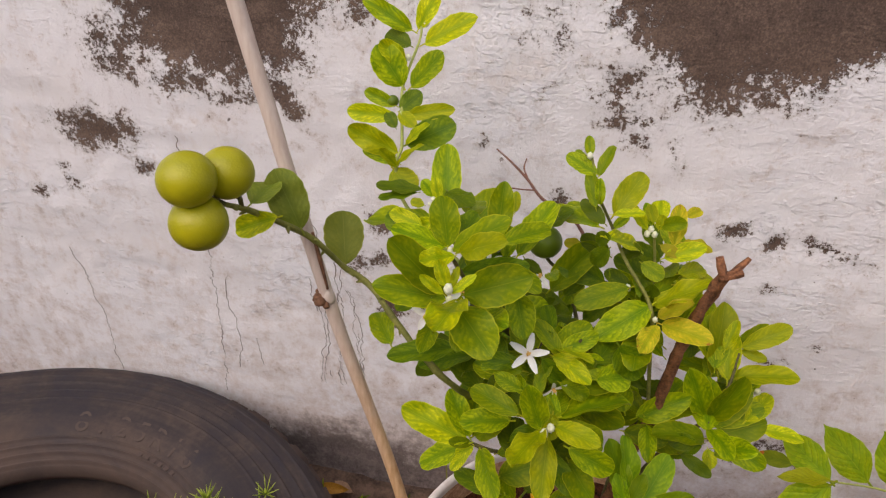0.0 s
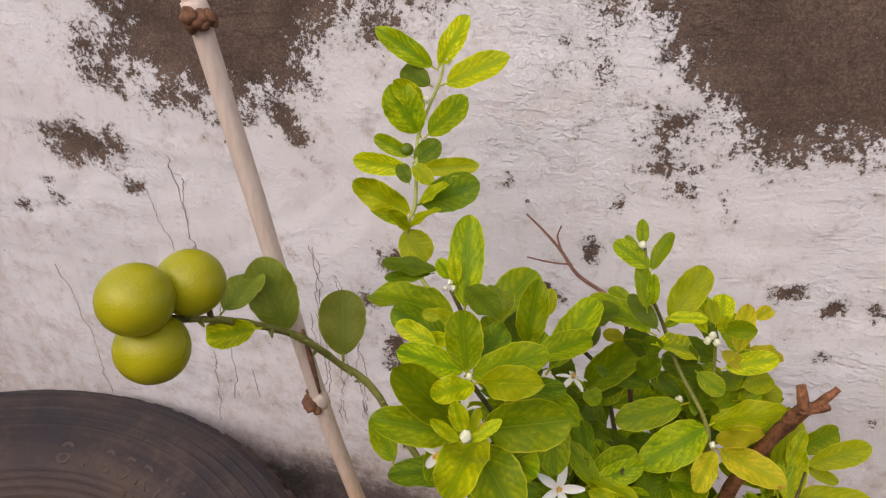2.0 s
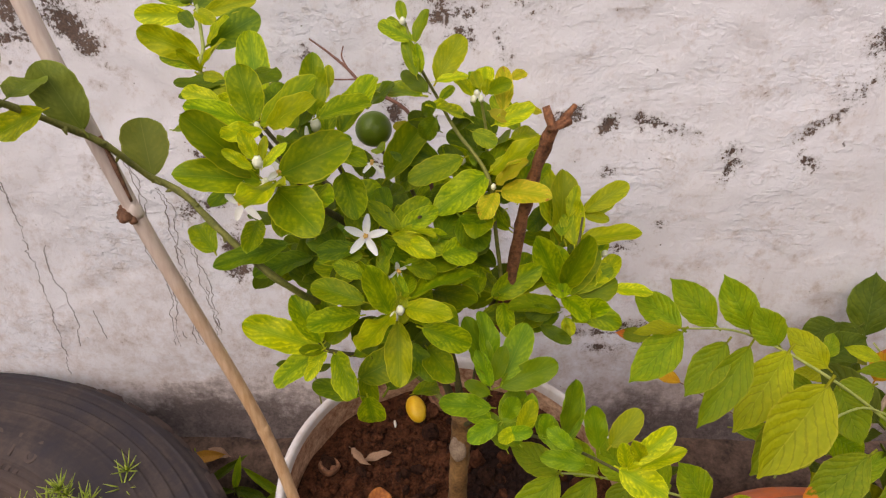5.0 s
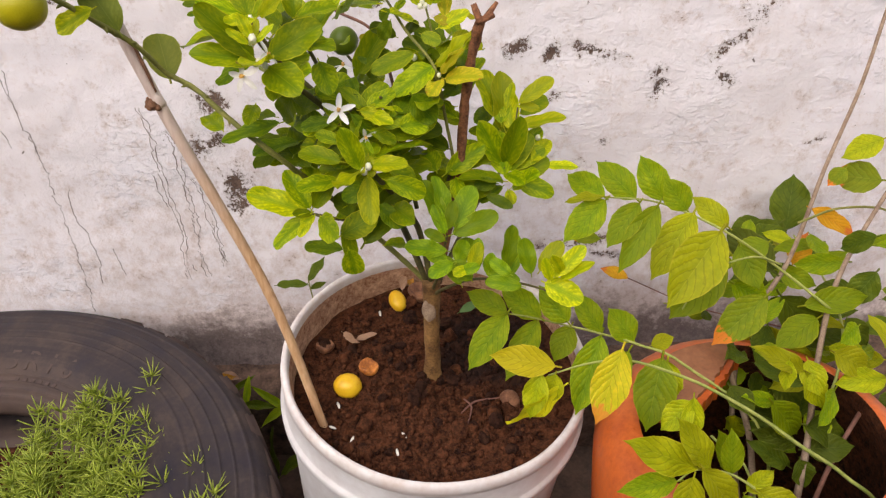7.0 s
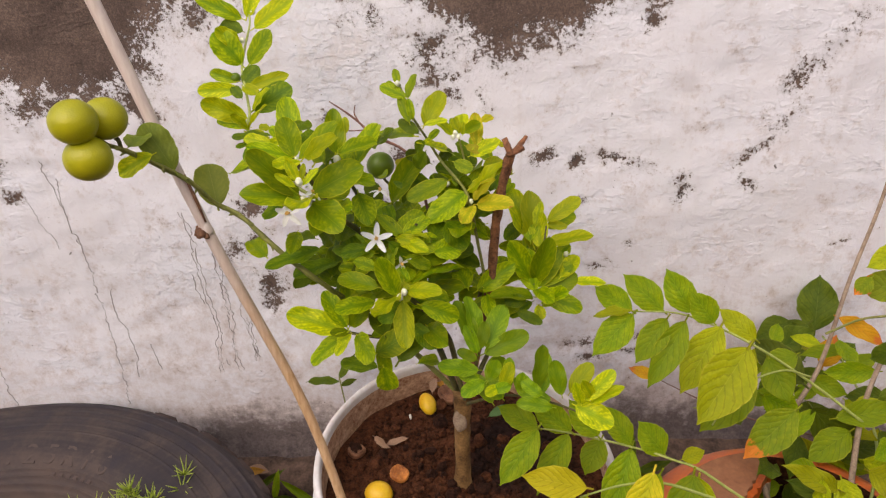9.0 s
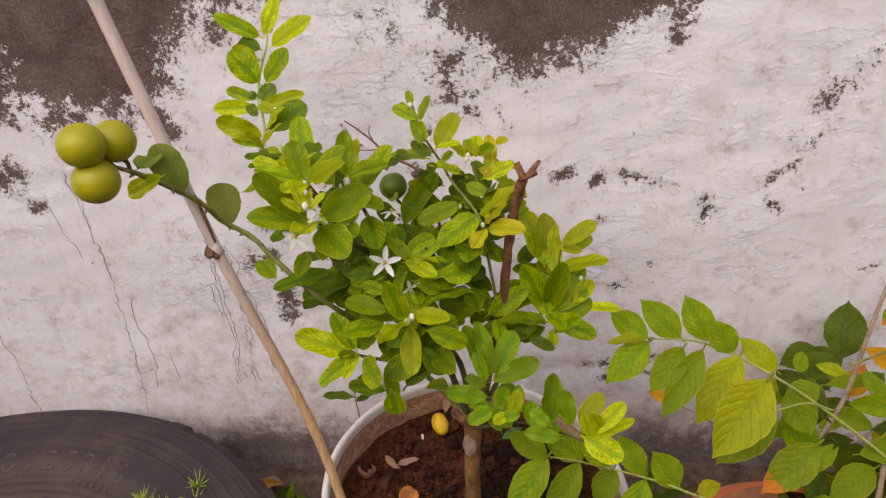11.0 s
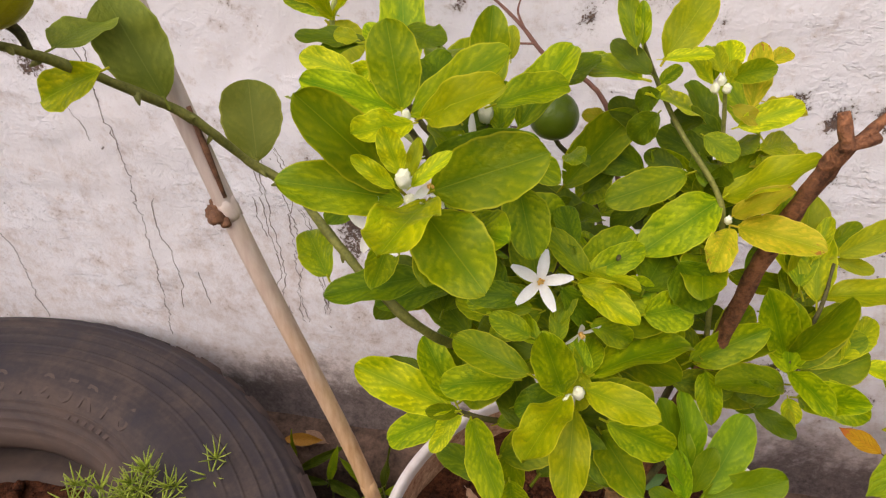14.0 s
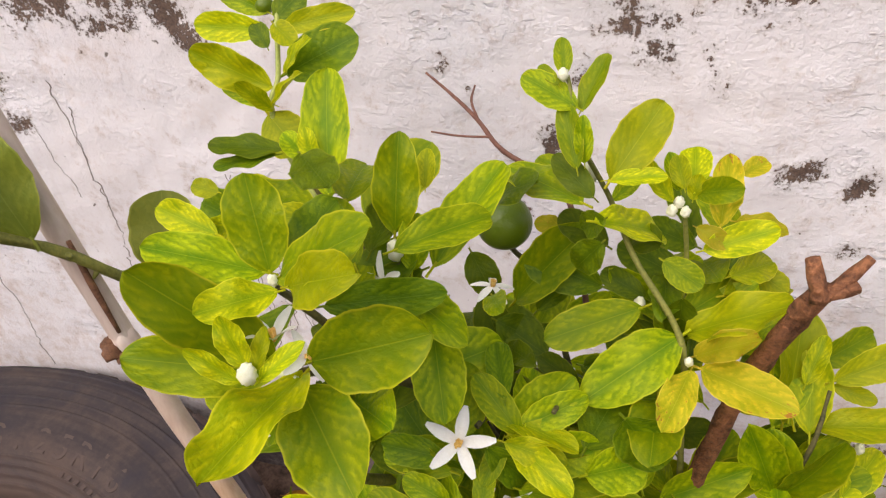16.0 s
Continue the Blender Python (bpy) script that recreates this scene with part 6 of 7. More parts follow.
def petal_mesh():
    bm = bmesh.new()
    top = []
    for j in range(6):
        v = j / 5
        half = 0.185 * math.sin(math.pi * (0.12 + 0.80 * v)) ** 0.8
        top.append([bm.verts.new((u * half, v, 0.10 * v - 0.16 * v * v + 0.30 * u * u * half)) for u in (-1, -0.5, 0, 0.5, 1)])
    for a, b in zip(top, top[1:]):
        for i in range(4):
            bm.faces.new((a[i], a[i + 1], b[i + 1], b[i]))
    return mesh_of("petal", bm, M_PETAL)


PETAL = petal_mesh()


def flower(x, y, z, facing, size, petals=5, cup=0.0, spin=0.0):
    """A star of white petals round a bunch of orange stamens."""
    d = Vector(facing).normalized()
    m = d.to_track_quat("Z", "Y").to_matrix().to_4x4()
    m.translation = (x, y, z)
    bm = bmesh.new()
    for k in range(9):
        w = k * 2.4
        q = 0.09 * size * (k / 9) ** 0.5
        tube(bm, [Vector((q * math.cos(w), q * math.sin(w), -0.02 * size)), Vector((1.15 * q * math.cos(w), 1.15 * q * math.sin(w), 0.32 * size))], [0.035 * size, 0.045 * size], 5)
    head = part("flower", bm, M_STAMEN, None, "white star-shaped blossom with orange stamens")
    place_in(head, tree, m)
    for k in range(petals):
        p = new("petal", PETAL)
        p.parent = head
        p.matrix_basis = pose(0, 0, 0, 0, 0, spin + 360 * k / petals) @ pose(0, 0.04 * size, 0, 12 + cup) @ Matrix.Scale(size, 4)
    return head


flower(-0.0189, 0.2920, 0.5072, (0.07, -0.76, 0.64), 0.0108, spin=-8)
flower(-0.0661, 0.2640, 0.5438, (-0.2, -0.8, 0.3), 0.0100, spin=10, cup=-20)
flower(-0.0449, 0.3130, 0.5463, (-0.5, -0.6, 0.4), 0.0095, spin=30)
flower(-0.0222, 0.3570, 0.5128, (0.1, 0.1, 1.0), 0.0085, spin=20, cup=-25)
flower(-0.0607, 0.2761, 0.5559, (-0.1, 0.2, 1.0), 0.0095, petals=4, spin=50, cup=25)
flower(-0.0526, 0.2761, 0.5517, (0.6, -0.3, 0.5), 0.0075, petals=4, spin=0)
flower(-0.0038, 0.2870, 0.4906, (0.5, -0.7, -0.2), 0.0075, petals=4, spin=15)


def bud(x, y, z, radius=0.0026, stretch=1.25):
    bm = ball(radius, (1, 1, stretch), 0.34, 1500, 18, 14, x * 300)
    ob = part("bud", bm, M_BUD)
    return place_in(ob, tree, Matrix.Translation((x, y, z)))


bud(-0.0536, 0.2539, 0.5682, 0.0021)
bud(-0.0427, 0.3190, 0.5545, 0.0024, 1.5)
bud(-0.0020, 0.2721, 0.4768, 0.0020)
bud(-0.0051, 0.2700, 0.4742, 0.0020)
bud(-0.0573, 0.2720, 0.5490, 0.0018)
bud(-0.0542, 0.2710, 0.5470, 0.0018)
bud(-0.0592, 0.2799, 0.5722, 0.0013)
bud(0.0073, 0.3721, 0.5555, 0.0017)
bud(0.0042, 0.3698, 0.5525, 0.0019)
bud(0.0098, 0.3720, 0.5535, 0.0016)
bud(0.0367, 0.3610, 0.5529, 0.0016)
bud(0.0389, 0.3590, 0.5508, 0.0015)
bud(0.0349, 0.3600, 0.5502, 0.0016)
bud(-0.0018, 0.3700, 0.5889, 0.0016)
bud(0.0288, 0.3520, 0.5176, 0.0019)
bud(0.0454, 0.3350, 0.5104, 0.0014)
bud(-0.0884, 0.3580, 0.5562, 0.0013)
bud(-0.0864, 0.3570, 0.5539, 0.0013)
bud(-0.0903, 0.3570, 0.5531, 0.0011)
bud(-0.1266, 0.4820, 0.6254, 0.0022)
bud(-0.1333, 0.4600, 0.6073, 0.0019)
bud(0.1181, 0.3700, 0.4423, 0.0019)

# ================= terracotta pot and its shrub =================
PX, PY = 0.273, 0.235


def build_terracotta():
    """A bulbous clay pot; its dusty shoulder has broken away along one line, so the opening gapes."""
    thing = empty("terracotta_pot", (PX, PY, GROUND), "orange terracotta pot with a broken dusty shoulder", "pot")
    low = GROUND - 0.004
    prof = [(0.076, low), (0.082, low + 0.004), (0.106, 0.05), (0.117, 0.12), (0.122, 0.175), (0.1215, 0.218), (0.116, 0.238), (0.107, 0.2505), (0.098, 0.2570), (0.092, 0.2590), (0.0895, 0.2585)]
    bm, lining = lathe(bmesh.new(), prof, 72, wobble=0.02), lathe(bmesh.new(), [(0.0895, 0.2585), (0.0880, 0.2520), (0.103, 0.215), (0.108, 0.10), (0.104, 0.06)], 72, wobble=0.02)
    body = part("body", bm, M_TERRACOTTA, thing)
    body.location.z = -GROUND
    # what is left of the shoulder, between the rim and the line of the break
    a, b = Vector((0.281 - PX, 0.317 - PY)), Vector((0.217 - PX, 0.252 - PY))
    arc = [(0.0925 * math.cos(radians(w)), 0.0925 * math.sin(radians(w))) for w in range(84, 164, 5)]
    edge = []
    for k in range(25):
        p = b.lerp(a, k / 24)
        n = 0.004 * noise.noise(Vector((k * 0.9, 0, 0))) + 0.003 * math.sin(math.pi * k / 24)
        edge.append((p.x + 0.67 * n, p.y - 0.74 * n))
    for name, z, thick, mat, grow in (("shoulder", 0.2605, 0.004, M_DUSTY_CLAY, 0.0), ("broken_edge", 0.2560, 0.014, M_TERRACOTTA, 0.005)):
        bm = bmesh.new()
        ring = arc + [(x + 0.67 * grow, y - 0.74 * grow) for x, y in edge]
        up = [bm.verts.new((x, y, z - 0.05 * max(0.0, 0.10 - math.hypot(x, y)))) for x, y in ring]
        dn = [bm.verts.new((v.co.x, v.co.y, v.co.z - thick)) for v in up]
        bm.faces.new(up[::-1])
        bm.faces.new(dn)
        for k in range(len(ring)):
            q = (k + 1) % len(ring)
            bm.faces.new((up[k], up[q], dn[q], dn[k]))
        bmesh.ops.triangulate(bm, faces=bm.faces[:])
        bmesh.ops.recalc_face_normals(bm, faces=bm.faces[:])
        ob = part(name, bm, mat, thing, "dusty brown shoulder of the pot" if name == "shoulder" else "fresh orange break", False)
        ob.location.z = -GROUND
    # dark soil colour on the lining stands in for shade inside the pot
    inner = part("inner_wall", lining, M_SOIL, thing, "inner wall in dark soil colour that paints in the pot's inner shade")
    inner.location.z = -GROUND
    return thing


build_terracotta()
tagged(part("soil", rough_disc(0.106, 0.085, (PX, PY), 0.006, 25, 0.012), M_SOIL), "dark shaded soil deep inside the terracotta pot", "soil")

shrub = empty("compound_leaf_shrub", (0.30, 0.20, 0.085), "leggy shrub with long arching pinnate yellow-green leaves in the terracotta pot", "shrub")
leaflet_rng = random.Random(77)


def leaflet(frond, x, y, z, turn, rise, length, width, roll, tone):
    ob = new("leaflet", LEAFLETS[tone][leaflet_rng.randrange(5)])
    return place_in(ob, shrub, leaf_pose(x, y, z, turn, rise, length, width, roll + leaflet_rng.uniform(-6, 6)))


def rachis(points, radii, material_=M_VINE, name="leaf_stalk"):
    return stem(name, points, radii, material_, shrub, "", 6, 0.1)


rachis([(0.1850, 0.1600, 0.2960), (0.1980, 0.1650, 0.3000), (0.2210, 0.1670, 0.2920), (0.2410, 0.1660, 0.2760), (0.2680, 0.1800, 0.2390), (0.2900, 0.2000, 0.0850)], [0.0006, 0.0009, 0.0013])
rachis([(0.1687, 0.3510, 0.3971), (0.2177, 0.3660, 0.3796), (0.2652, 0.3430, 0.3640), (0.3155, 0.3360, 0.3267), (0.3570, 0.3220, 0.2940)], [0.0006, 0.0010, 0.0013])
rachis([(0.0829, 0.2790, 0.3451), (0.1109, 0.2910, 0.3269), (0.1611, 0.2970, 0.3034), (0.1920, 0.2910, 0.2943), (0.2233, 0.2750, 0.2863), (0.2860, 0.2450, 0.2290), (0.3000, 0.2200, 0.0800)], [0.0006, 0.0010, 0.0014])
rachis([(0.1073, 0.2110, 0.3457), (0.1363, 0.2150, 0.3510), (0.1643, 0.2180, 0.3480), (0.2003, 0.2170, 0.3317), (0.2245, 0.2150, 0.3175), (0.2575, 0.2090, 0.2955), (0.2850, 0.2020, 0.2740), (0.3220, 0.1970, 0.2440), (0.3550, 0.1900, 0.2000), (0.3350, 0.1950, 0.0800)], [0.0006, 0.0011, 0.0014, 0.0016])
rachis([(0.2183, 0.2840, 0.3349), (0.2372, 0.2960, 0.3585), (0.2855, 0.3300, 0.3465), (0.3155, 0.3390, 0.3307)], [0.0006, 0.0009])
rachis([(0.2900, 0.2200, 0.0800), (0.2825, 0.2900, 0.1900), (0.2962, 0.3360, 0.2577), (0.3460, 0.3840, 0.3010), (0.3803, 0.4260, 0.3690), (0.4140, 0.4630, 0.4297), (0.4440, 0.5050, 0.4980), (0.4750, 0.5400, 0.5800)], [0.0026, 0.0022, 0.0019, 0.0015], M_DRYWOOD, "woody_stem")
rachis([(0.2850, 0.2000, 0.0800), (0.2860, 0.2600, 0.2000), (0.2817, 0.3150, 0.2393), (0.3013, 0.3450, 0.2717)], [0.0032, 0.0026, 0.002], M_DRYWOOD, "woody_stem")
rachis([(0.3000, 0.1900, 0.0800), (0.3060, 0.2200, 0.2290), (0.3380, 0.2900, 0.2687), (0.3730, 0.3500, 0.3030), (0.4290, 0.4090, 0.3420), (0.4700, 0.4400, 0.3800)], [0.003, 0.0024, 0.0016], M_DRYWOOD, "woody_stem")
rachis([(0.3050, 0.1900, 0.0800), (0.3260, 0.2200, 0.2180), (0.4000, 0.2900, 0.2500), (0.4700, 0.3400, 0.2700)], [0.0022, 0.0014], M_TWIG, "woody_stem")
rachis([(0.3433, 0.3800, 0.3430), (0.3883, 0.4000, 0.3427), (0.4400, 0.4100, 0.3300), (0.4700, 0.4000, 0.3000)], [0.0011, 0.0010], M_BARK_GREEN, "woody_stem")
rachis([(0.3000, 0.2150, 0.0800), (0.2710, 0.2250, 0.2090), (0.2425, 0.2450, 0.2370)], [0.0014, 0.001])
rachis([(0.3060, 0.2200, 0.2290), (0.3680, 0.3100, 0.2683), (0.4167, 0.4500, 0.2380), (0.4213, 0.5200, 0.2328)], [0.0014, 0.001])

leaflet("one", 0.1687, 0.3510, 0.3971, 131, 12, 4.1, 2.2, -12, 0)
leaflet("one", 0.1697, 0.3500, 0.3950, -145, -25, 4.8, 2.6, -3, 0)
leaflet("one", 0.1687, 0.3510, 0.3971, -171, 5, 3.2, 1.3, 40, 1)
leaflet("one", 0.2000, 0.3720, 0.3811, 157, 42, 4.5, 2.6, -13, 0)
leaflet("one", 0.1919, 0.3340, 0.4004, -139, -32, 4.3, 2.3, 0, 0)
leaflet("one", 0.2228, 0.3710, 0.3786, 144, 56, 4.2, 2.6, -13, 0)
leaflet("one", 0.2060, 0.3330, 0.3982, -132, -33, 6.0, 2.4, 2, 0)
leaflet("one", 0.2387, 0.3590, 0.3753, 156, 52, 3.3, 2.4, -14, 0)
leaflet("one", 0.2712, 0.3510, 0.3622, 145, 33, 3.8, 2.0, -14, 1)
leaflet("one", 0.2399, 0.3480, 0.3801, -136, -34, 6.4, 3.2, 3, 1)
leaflet("one", 0.2497, 0.3140, 0.3840, -138, -31, 7.1, 4.0, 4, 1)
leaflet("one", 0.2633, 0.3280, 0.3468, -155, -39, 6.4, 3.7, 2, 0)
leaflet("one", 0.2822, 0.3480, 0.3460, -68, -41, 3.9, 2.8, 13, 0)
leaflet("one", 0.2982, 0.3180, 0.3153, -152, -28, 5.8, 3.1, 3, 4)
leaflet("one", 0.3092, 0.3360, 0.3260, 129, 26, 5.3, 3.0, -14, 3)
leaflet("two", 0.0859, 0.2790, 0.3451, 163, 27, 3.4, 1.9, -6, 0)
leaflet("two", 0.0859, 0.2790, 0.3441, -139, -35, 5.1, 2.5, -1, 0)
leaflet("two", 0.1129, 0.2920, 0.3269, 161, 39, 4.1, 2.2, -7, 0)
leaflet("two", 0.1109, 0.2910, 0.3259, -132, -37, 5.3, 2.3, 0, 0)
leaflet("two", 0.1339, 0.2900, 0.3227, 151, 49, 3.7, 2.3, -7, 0)
leaflet("two", 0.1389, 0.3010, 0.3099, -130, -38, 3.2, 2.2, 2, 0)
leaflet("two", 0.1621, 0.2980, 0.3044, 146, 52, 3.8, 2.1, -8, 0)
leaflet("two", 0.1621, 0.2970, 0.3013, -120, -41, 6.6, 3.0, 4, 0)
leaflet("two", 0.1886, 0.2950, 0.2946, 154, 52, 3.5, 2.5, -9, 0)
leaflet("two", 0.2020, 0.2650, 0.3043, -115, -38, 5.6, 3.3, 7, 0)
leaflet("two", 0.2020, 0.2930, 0.2910, 11, 15, 2.0, 1.4, 1, 1)
leaflet("two", 0.2060, 0.2640, 0.3020, -107, -73, 3.9, 2.8, 9, 1)
leaflet("three", 0.1123, 0.2140, 0.3507, 174, 12, 4.4, 2.2, -4, 6)
leaflet("three", 0.1023, 0.2120, 0.3477, -118, -55, 3.3, 1.8, 3, 1)
leaflet("three", 0.1123, 0.2110, 0.3467, -135, -68, 2.3, 1.7, 4, 1)
leaflet("three", 0.1165, 0.2070, 0.3385, -164, -36, 4.7, 1.9, -44, 6)
leaflet("three", 0.1567, 0.2170, 0.3600, -122, -41, 5.2, 2.6, 5, 2)
leaflet("three", 0.1607, 0.2160, 0.3590, -150, -57, 4.9, 2.3, 4, 0)
leaflet("three", 0.1980, 0.1650, 0.3020, -174, 35, 5.9, 2.4, 0, 1)
leaflet("three", 0.2070, 0.1650, 0.3010, 167, 61, 4.7, 2.0, 0, 1)
leaflet("three", 0.2270, 0.1750, 0.2810, 96, 73, 3.4, 1.6, 0, 0)
leaflet("three", 0.1850, 0.1600, 0.2960, -166, 8, 4.2, 1.7, 0, 0)
leaflet("three", 0.1950, 0.1600, 0.3000, -121, -59, 3.4, 2.2, 0, 1)
leaflet("three", 0.2000, 0.1600, 0.3070, -23, -51, 4.9, 2.3, 0, 1)
leaflet("three", 0.2350, 0.1650, 0.2750, 16, 37, 2.3, 1.5, 0, 1)
leaflet("three", 0.2390, 0.1600, 0.2810, -17, -25, 3.8, 2.1, 0, 1)
leaflet("three", 0.2310, 0.1600, 0.2780, -55, -57, 2.3, 1.8, 0, 0)
leaflet("three", 0.2095, 0.2150, 0.3090, -157, -34, 3.0, 2.1, 0, 1)
leaflet("three", 0.2095, 0.2150, 0.3135, -101, -64, 3.5, 1.7, 0, 1)
leaflet("three", 0.3037, 0.2500, 0.2983, 180, 33, 4.9, 1.7, 0, 1)
leaflet("three", 0.2900, 0.2500, 0.3097, -101, -65, 2.4, 1.3, 0, 1)
leaflet("three", 0.3057, 0.2500, 0.2953, -32, -56, 3.4, 2.0, 0, 1)
leaflet("three", 0.3670, 0.2500, 0.2860, -173, 4, 4.0, 2.0, 0, 1)
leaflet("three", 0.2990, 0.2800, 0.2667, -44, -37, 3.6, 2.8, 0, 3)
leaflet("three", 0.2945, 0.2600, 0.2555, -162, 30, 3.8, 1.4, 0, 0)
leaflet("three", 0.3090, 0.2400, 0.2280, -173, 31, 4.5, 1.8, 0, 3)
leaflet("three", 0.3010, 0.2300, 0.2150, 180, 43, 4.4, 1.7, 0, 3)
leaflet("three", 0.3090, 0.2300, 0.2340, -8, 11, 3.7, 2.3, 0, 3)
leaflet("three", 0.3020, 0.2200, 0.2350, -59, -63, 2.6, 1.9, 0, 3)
leaflet("three", 0.2410, 0.2000, 0.2510, 180, 72, 4.4, 1.8, 0, 0)
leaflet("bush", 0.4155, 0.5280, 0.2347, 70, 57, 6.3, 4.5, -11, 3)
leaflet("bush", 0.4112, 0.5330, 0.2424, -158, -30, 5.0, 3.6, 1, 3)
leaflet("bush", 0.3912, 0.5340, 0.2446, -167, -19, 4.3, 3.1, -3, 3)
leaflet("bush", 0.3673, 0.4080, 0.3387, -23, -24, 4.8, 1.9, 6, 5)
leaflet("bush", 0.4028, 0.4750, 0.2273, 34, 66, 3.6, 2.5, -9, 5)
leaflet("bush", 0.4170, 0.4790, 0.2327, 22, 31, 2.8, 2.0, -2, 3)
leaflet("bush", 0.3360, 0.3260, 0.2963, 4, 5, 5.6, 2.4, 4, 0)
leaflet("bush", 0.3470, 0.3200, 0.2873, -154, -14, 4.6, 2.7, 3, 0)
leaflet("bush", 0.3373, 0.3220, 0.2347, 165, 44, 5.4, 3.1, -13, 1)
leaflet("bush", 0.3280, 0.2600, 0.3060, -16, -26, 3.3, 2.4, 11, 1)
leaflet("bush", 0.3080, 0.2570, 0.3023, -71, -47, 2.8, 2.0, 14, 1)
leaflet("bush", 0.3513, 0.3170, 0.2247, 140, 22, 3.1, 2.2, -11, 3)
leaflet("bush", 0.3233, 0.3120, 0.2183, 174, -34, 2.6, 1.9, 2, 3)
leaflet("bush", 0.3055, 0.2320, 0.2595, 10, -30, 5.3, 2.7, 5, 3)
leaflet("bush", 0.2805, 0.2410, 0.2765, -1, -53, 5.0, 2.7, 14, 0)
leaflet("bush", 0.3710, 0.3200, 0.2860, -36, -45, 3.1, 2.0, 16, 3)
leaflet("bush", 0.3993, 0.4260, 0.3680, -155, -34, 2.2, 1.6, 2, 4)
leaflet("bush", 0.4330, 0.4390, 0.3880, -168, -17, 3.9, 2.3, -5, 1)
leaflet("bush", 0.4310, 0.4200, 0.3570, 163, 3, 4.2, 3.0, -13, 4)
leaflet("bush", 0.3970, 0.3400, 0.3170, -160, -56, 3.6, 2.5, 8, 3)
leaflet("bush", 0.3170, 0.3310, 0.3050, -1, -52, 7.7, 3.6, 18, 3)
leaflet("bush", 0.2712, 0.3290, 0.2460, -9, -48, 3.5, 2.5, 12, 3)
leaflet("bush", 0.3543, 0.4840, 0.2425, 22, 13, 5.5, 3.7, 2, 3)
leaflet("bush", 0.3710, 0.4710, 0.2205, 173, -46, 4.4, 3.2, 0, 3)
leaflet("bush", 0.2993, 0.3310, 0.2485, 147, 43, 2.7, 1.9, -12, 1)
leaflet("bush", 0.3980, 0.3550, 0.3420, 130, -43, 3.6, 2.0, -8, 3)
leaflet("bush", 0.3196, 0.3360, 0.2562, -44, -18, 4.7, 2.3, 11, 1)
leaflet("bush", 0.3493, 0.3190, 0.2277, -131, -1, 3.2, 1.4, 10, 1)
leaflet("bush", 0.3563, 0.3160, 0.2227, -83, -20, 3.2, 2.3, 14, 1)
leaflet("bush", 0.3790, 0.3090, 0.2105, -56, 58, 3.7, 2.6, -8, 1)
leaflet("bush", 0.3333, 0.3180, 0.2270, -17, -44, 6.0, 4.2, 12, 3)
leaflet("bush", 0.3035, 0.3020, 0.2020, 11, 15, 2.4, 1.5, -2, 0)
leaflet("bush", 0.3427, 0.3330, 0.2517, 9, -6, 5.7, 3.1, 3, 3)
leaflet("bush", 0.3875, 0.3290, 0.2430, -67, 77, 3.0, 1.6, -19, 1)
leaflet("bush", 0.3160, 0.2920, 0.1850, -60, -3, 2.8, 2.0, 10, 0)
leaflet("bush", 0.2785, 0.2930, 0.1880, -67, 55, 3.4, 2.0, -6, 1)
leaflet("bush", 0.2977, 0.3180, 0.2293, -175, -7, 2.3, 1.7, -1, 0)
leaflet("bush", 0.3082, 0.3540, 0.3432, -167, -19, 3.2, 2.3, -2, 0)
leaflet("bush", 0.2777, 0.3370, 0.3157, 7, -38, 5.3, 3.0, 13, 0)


leaflet("bush", 0.2364, 0.4950, 0.2049, 150, 10, 3.2, 1.5, 0, 5)
leaflet("bush", 0.2064, 0.5100, 0.2494, 175, 5, 3.4, 1.5, 0, 4)
rachis([(0.2364, 0.4950, 0.2049), (0.2901, 0.4300, 0.2133), (0.3400, 0.3700, 0.2374), (0.3577, 0.3300, 0.2587)], [0.0005, 0.0009], M_TWIG)
# leaves inside the bush; those in the dark tone have its shade in their colour
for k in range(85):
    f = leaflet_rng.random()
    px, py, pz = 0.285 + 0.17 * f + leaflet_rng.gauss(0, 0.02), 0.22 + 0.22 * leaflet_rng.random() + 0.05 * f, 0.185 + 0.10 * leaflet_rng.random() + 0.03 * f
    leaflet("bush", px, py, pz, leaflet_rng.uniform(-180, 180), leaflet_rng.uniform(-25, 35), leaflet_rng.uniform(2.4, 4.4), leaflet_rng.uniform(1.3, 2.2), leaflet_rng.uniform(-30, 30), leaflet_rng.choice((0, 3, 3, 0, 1)))

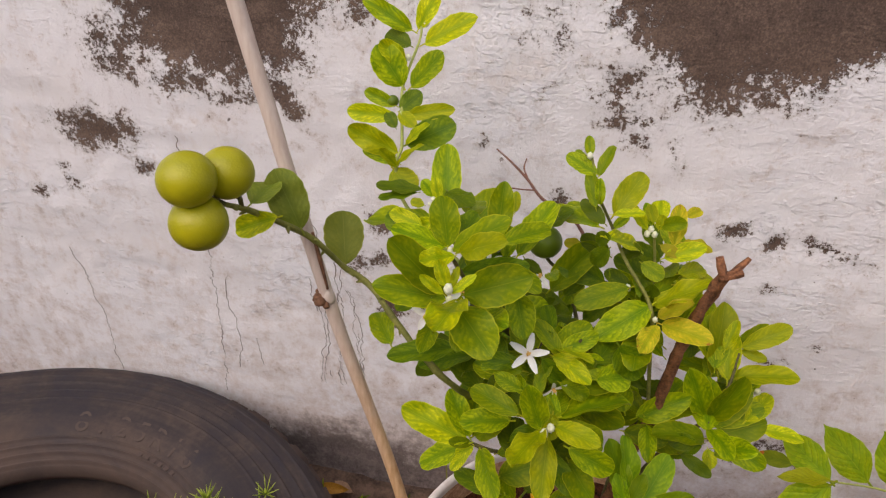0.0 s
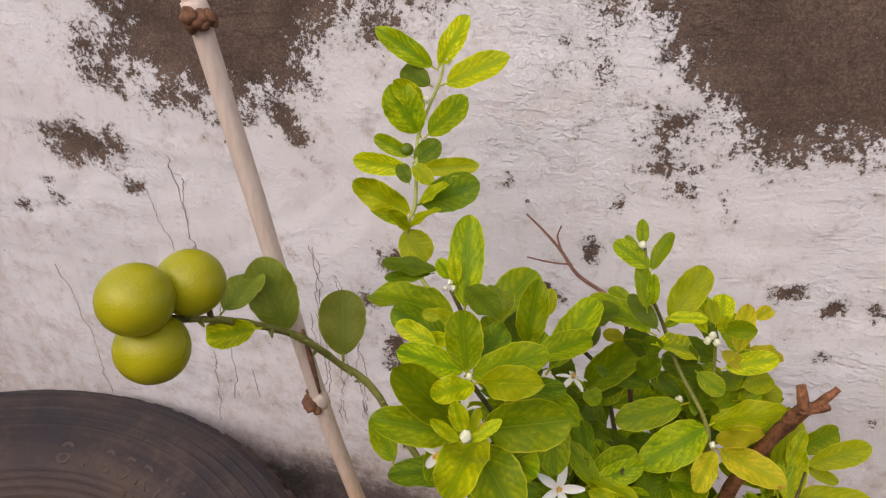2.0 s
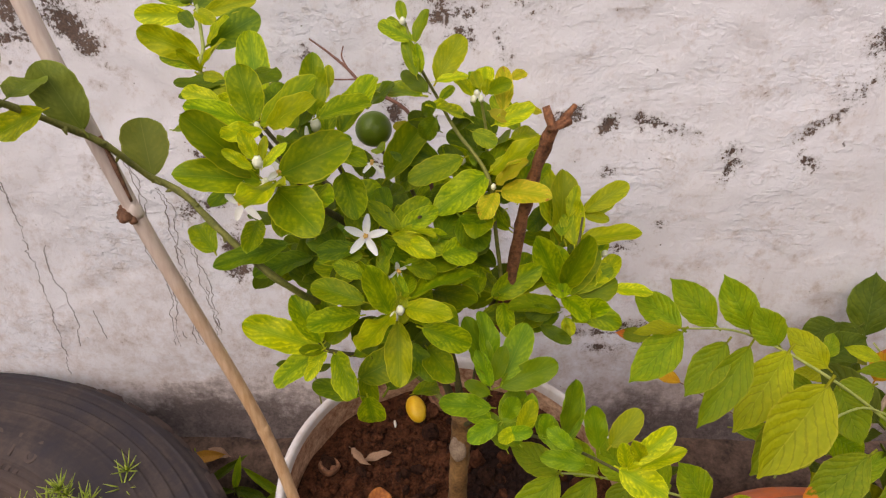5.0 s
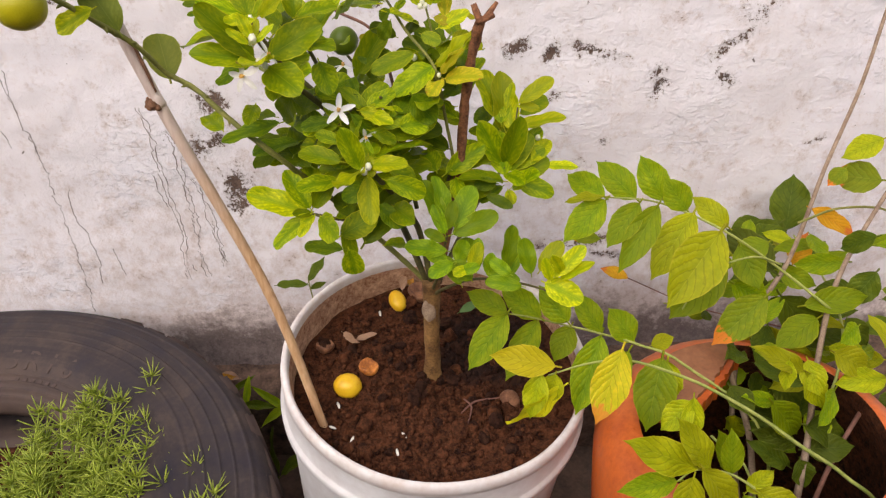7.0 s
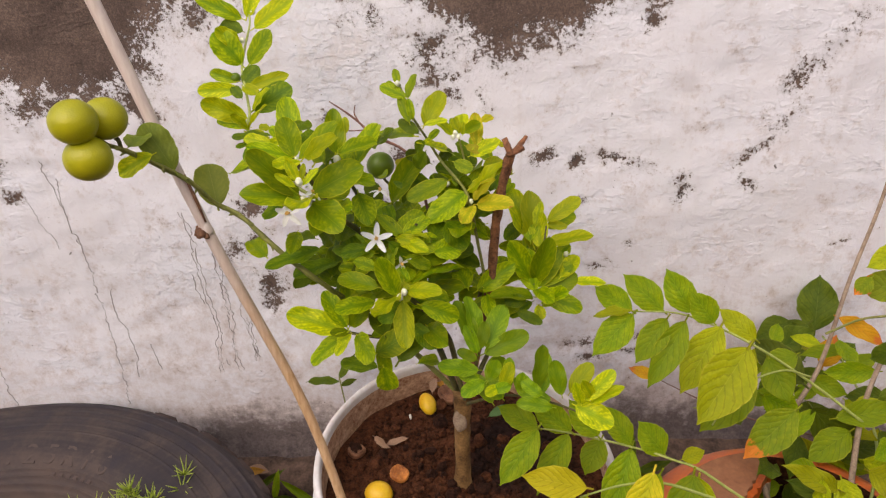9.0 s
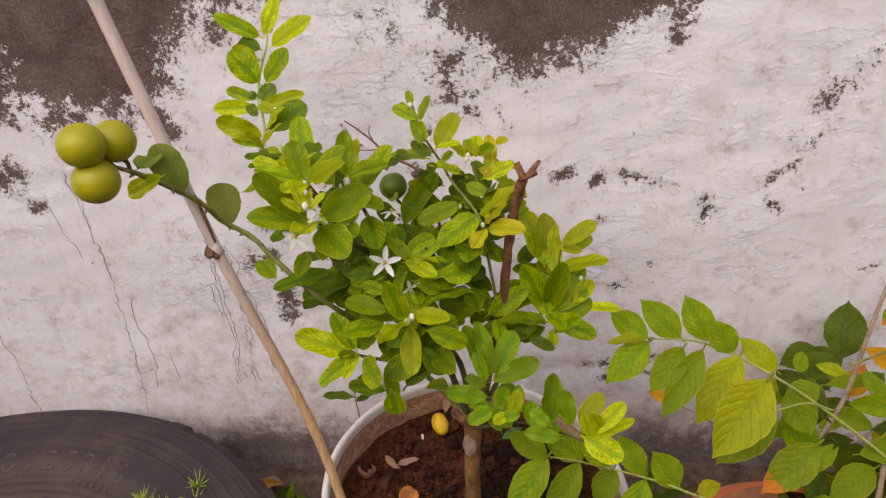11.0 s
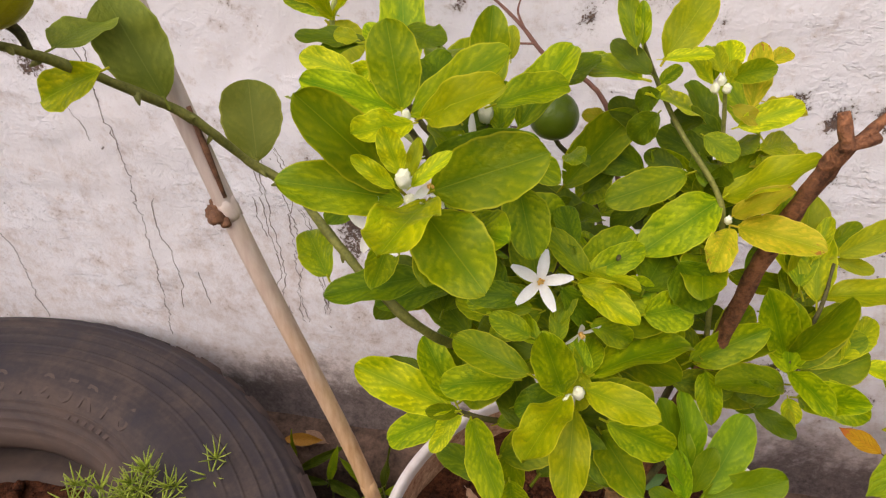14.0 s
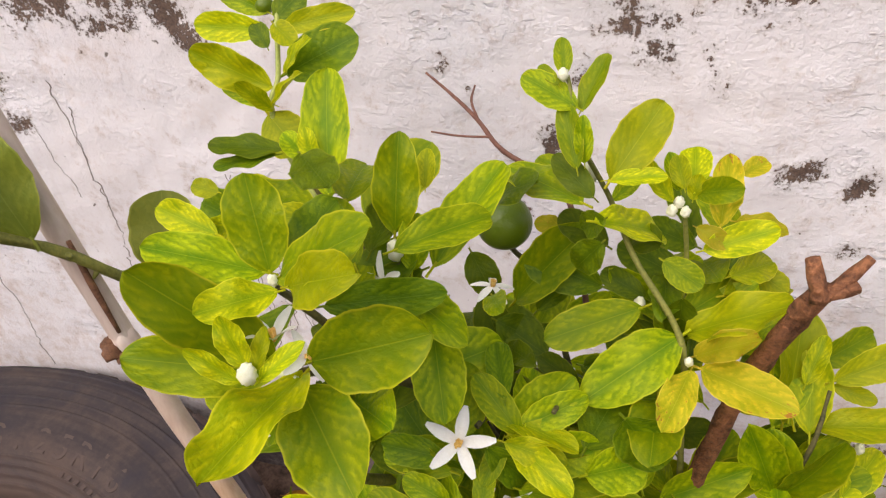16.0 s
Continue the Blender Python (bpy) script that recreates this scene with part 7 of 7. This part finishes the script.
# ================= weeds and litter by the wall =================
def weed(x, y, z, blades, seed, label):
    r = random.Random(seed)
    thing = empty("weed", (x, y, z), label, "weed", "weeds by the wall")
    for turn, rise, length, width, dx, dz in blades:
        ob = new("blade", LEAFLETS[r.choice((3, 3, 0))][r.randrange(5)])
        place_in(ob, thing, leaf_pose(x + dx, y, z + dz, turn, rise, length, width, r.uniform(-20, 20)))
    top = max(b[5] for b in blades)
    st = part("stalk", tube(bmesh.new(), spline([(x, y, z - 0.01), (x + 0.003, y, z + top * 0.5), (x + blades[-1][4], y, z + top + 0.002)], 5), [0.0014, 0.0008], 6), M_BARK_GREEN)
    place_in(st, thing)
    return thing


weed(-0.120, 0.520, 0.015, [(170, -2, 4.4, 1.1, 0.0, 0.185), (60, 25, 3.6, 1.3, 0.0, 0.190), (20, 10, 2.0, 0.8, 0.0, 0.180)], 1, "small pointed-leaved weed rising behind the bucket")
weed(-0.190, 0.440, GROUND, [(100, 70, 9.0, 1.6, 0.0, 0.04), (250, 60, 7.5, 1.9, 0.01, 0.02), (20, 40, 5.0, 1.6, 0.01, 0.08), (150, 30, 6.0, 1.4, 0.0, 0.10)], 2, "dark green grassy weed between tyre and bucket")
weed(-0.225, 0.500, 0.0, [(190, 15, 5.0, 1.0, 0.0, 0.03), (330, 20, 5.5, 1.2, 0.0, 0.035), (80, 50, 4.0, 1.0, 0.0, 0.03)], 3, "low dark green weed at the foot of the wall")
weed(0.215, 0.500, 0.0, [(10, 15, 6.0, 1.2, 0.0, 0.05), (200, 10, 5.0, 1.2, 0.0, 0.05), (300, 20, 5.5, 1.1, 0.0, 0.06), (70, 40, 5.0, 1.2, 0.0, 0.05)], 4, "dark green weed behind the terracotta pot")
weed(-0.262, 0.508, 0.0, [(200, 25, 5.5, 0.9, 0.0, 0.02), (120, 55, 5.0, 0.9, 0.0, 0.02), (20, 30, 6.0, 1.0, 0.0, 0.03), (300, 15, 4.5, 1.0, 0.0, 0.03)], 5, "tuft of dark grassy weed at the foot of the wall")
weed(-0.170, 0.505, -0.02, [(160, 30, 6.5, 1.1, 0.0, 0.03), (90, 60, 6.0, 1.0, 0.0, 0.03), (10, 25, 5.0, 1.2, 0.0, 0.04), (250, 20, 6.0, 1.2, 0.0, 0.05)], 6, "tuft of dark grassy weed at the foot of the wall")
dry_leaf(-0.285, 0.535, 4.2, 1.4, 5, M_ORANGELEAF, "fallen orange-brown leaf on the ledge by the wall", z=0.043, rise=4, name="fallen_leaf")
dry_leaf(-0.240, 0.540, 3.0, 1.2, 160, M_DRYLEAF, "brown dry leaf on the ledge by the wall", z=0.041, rise=2, name="fallen_leaf")
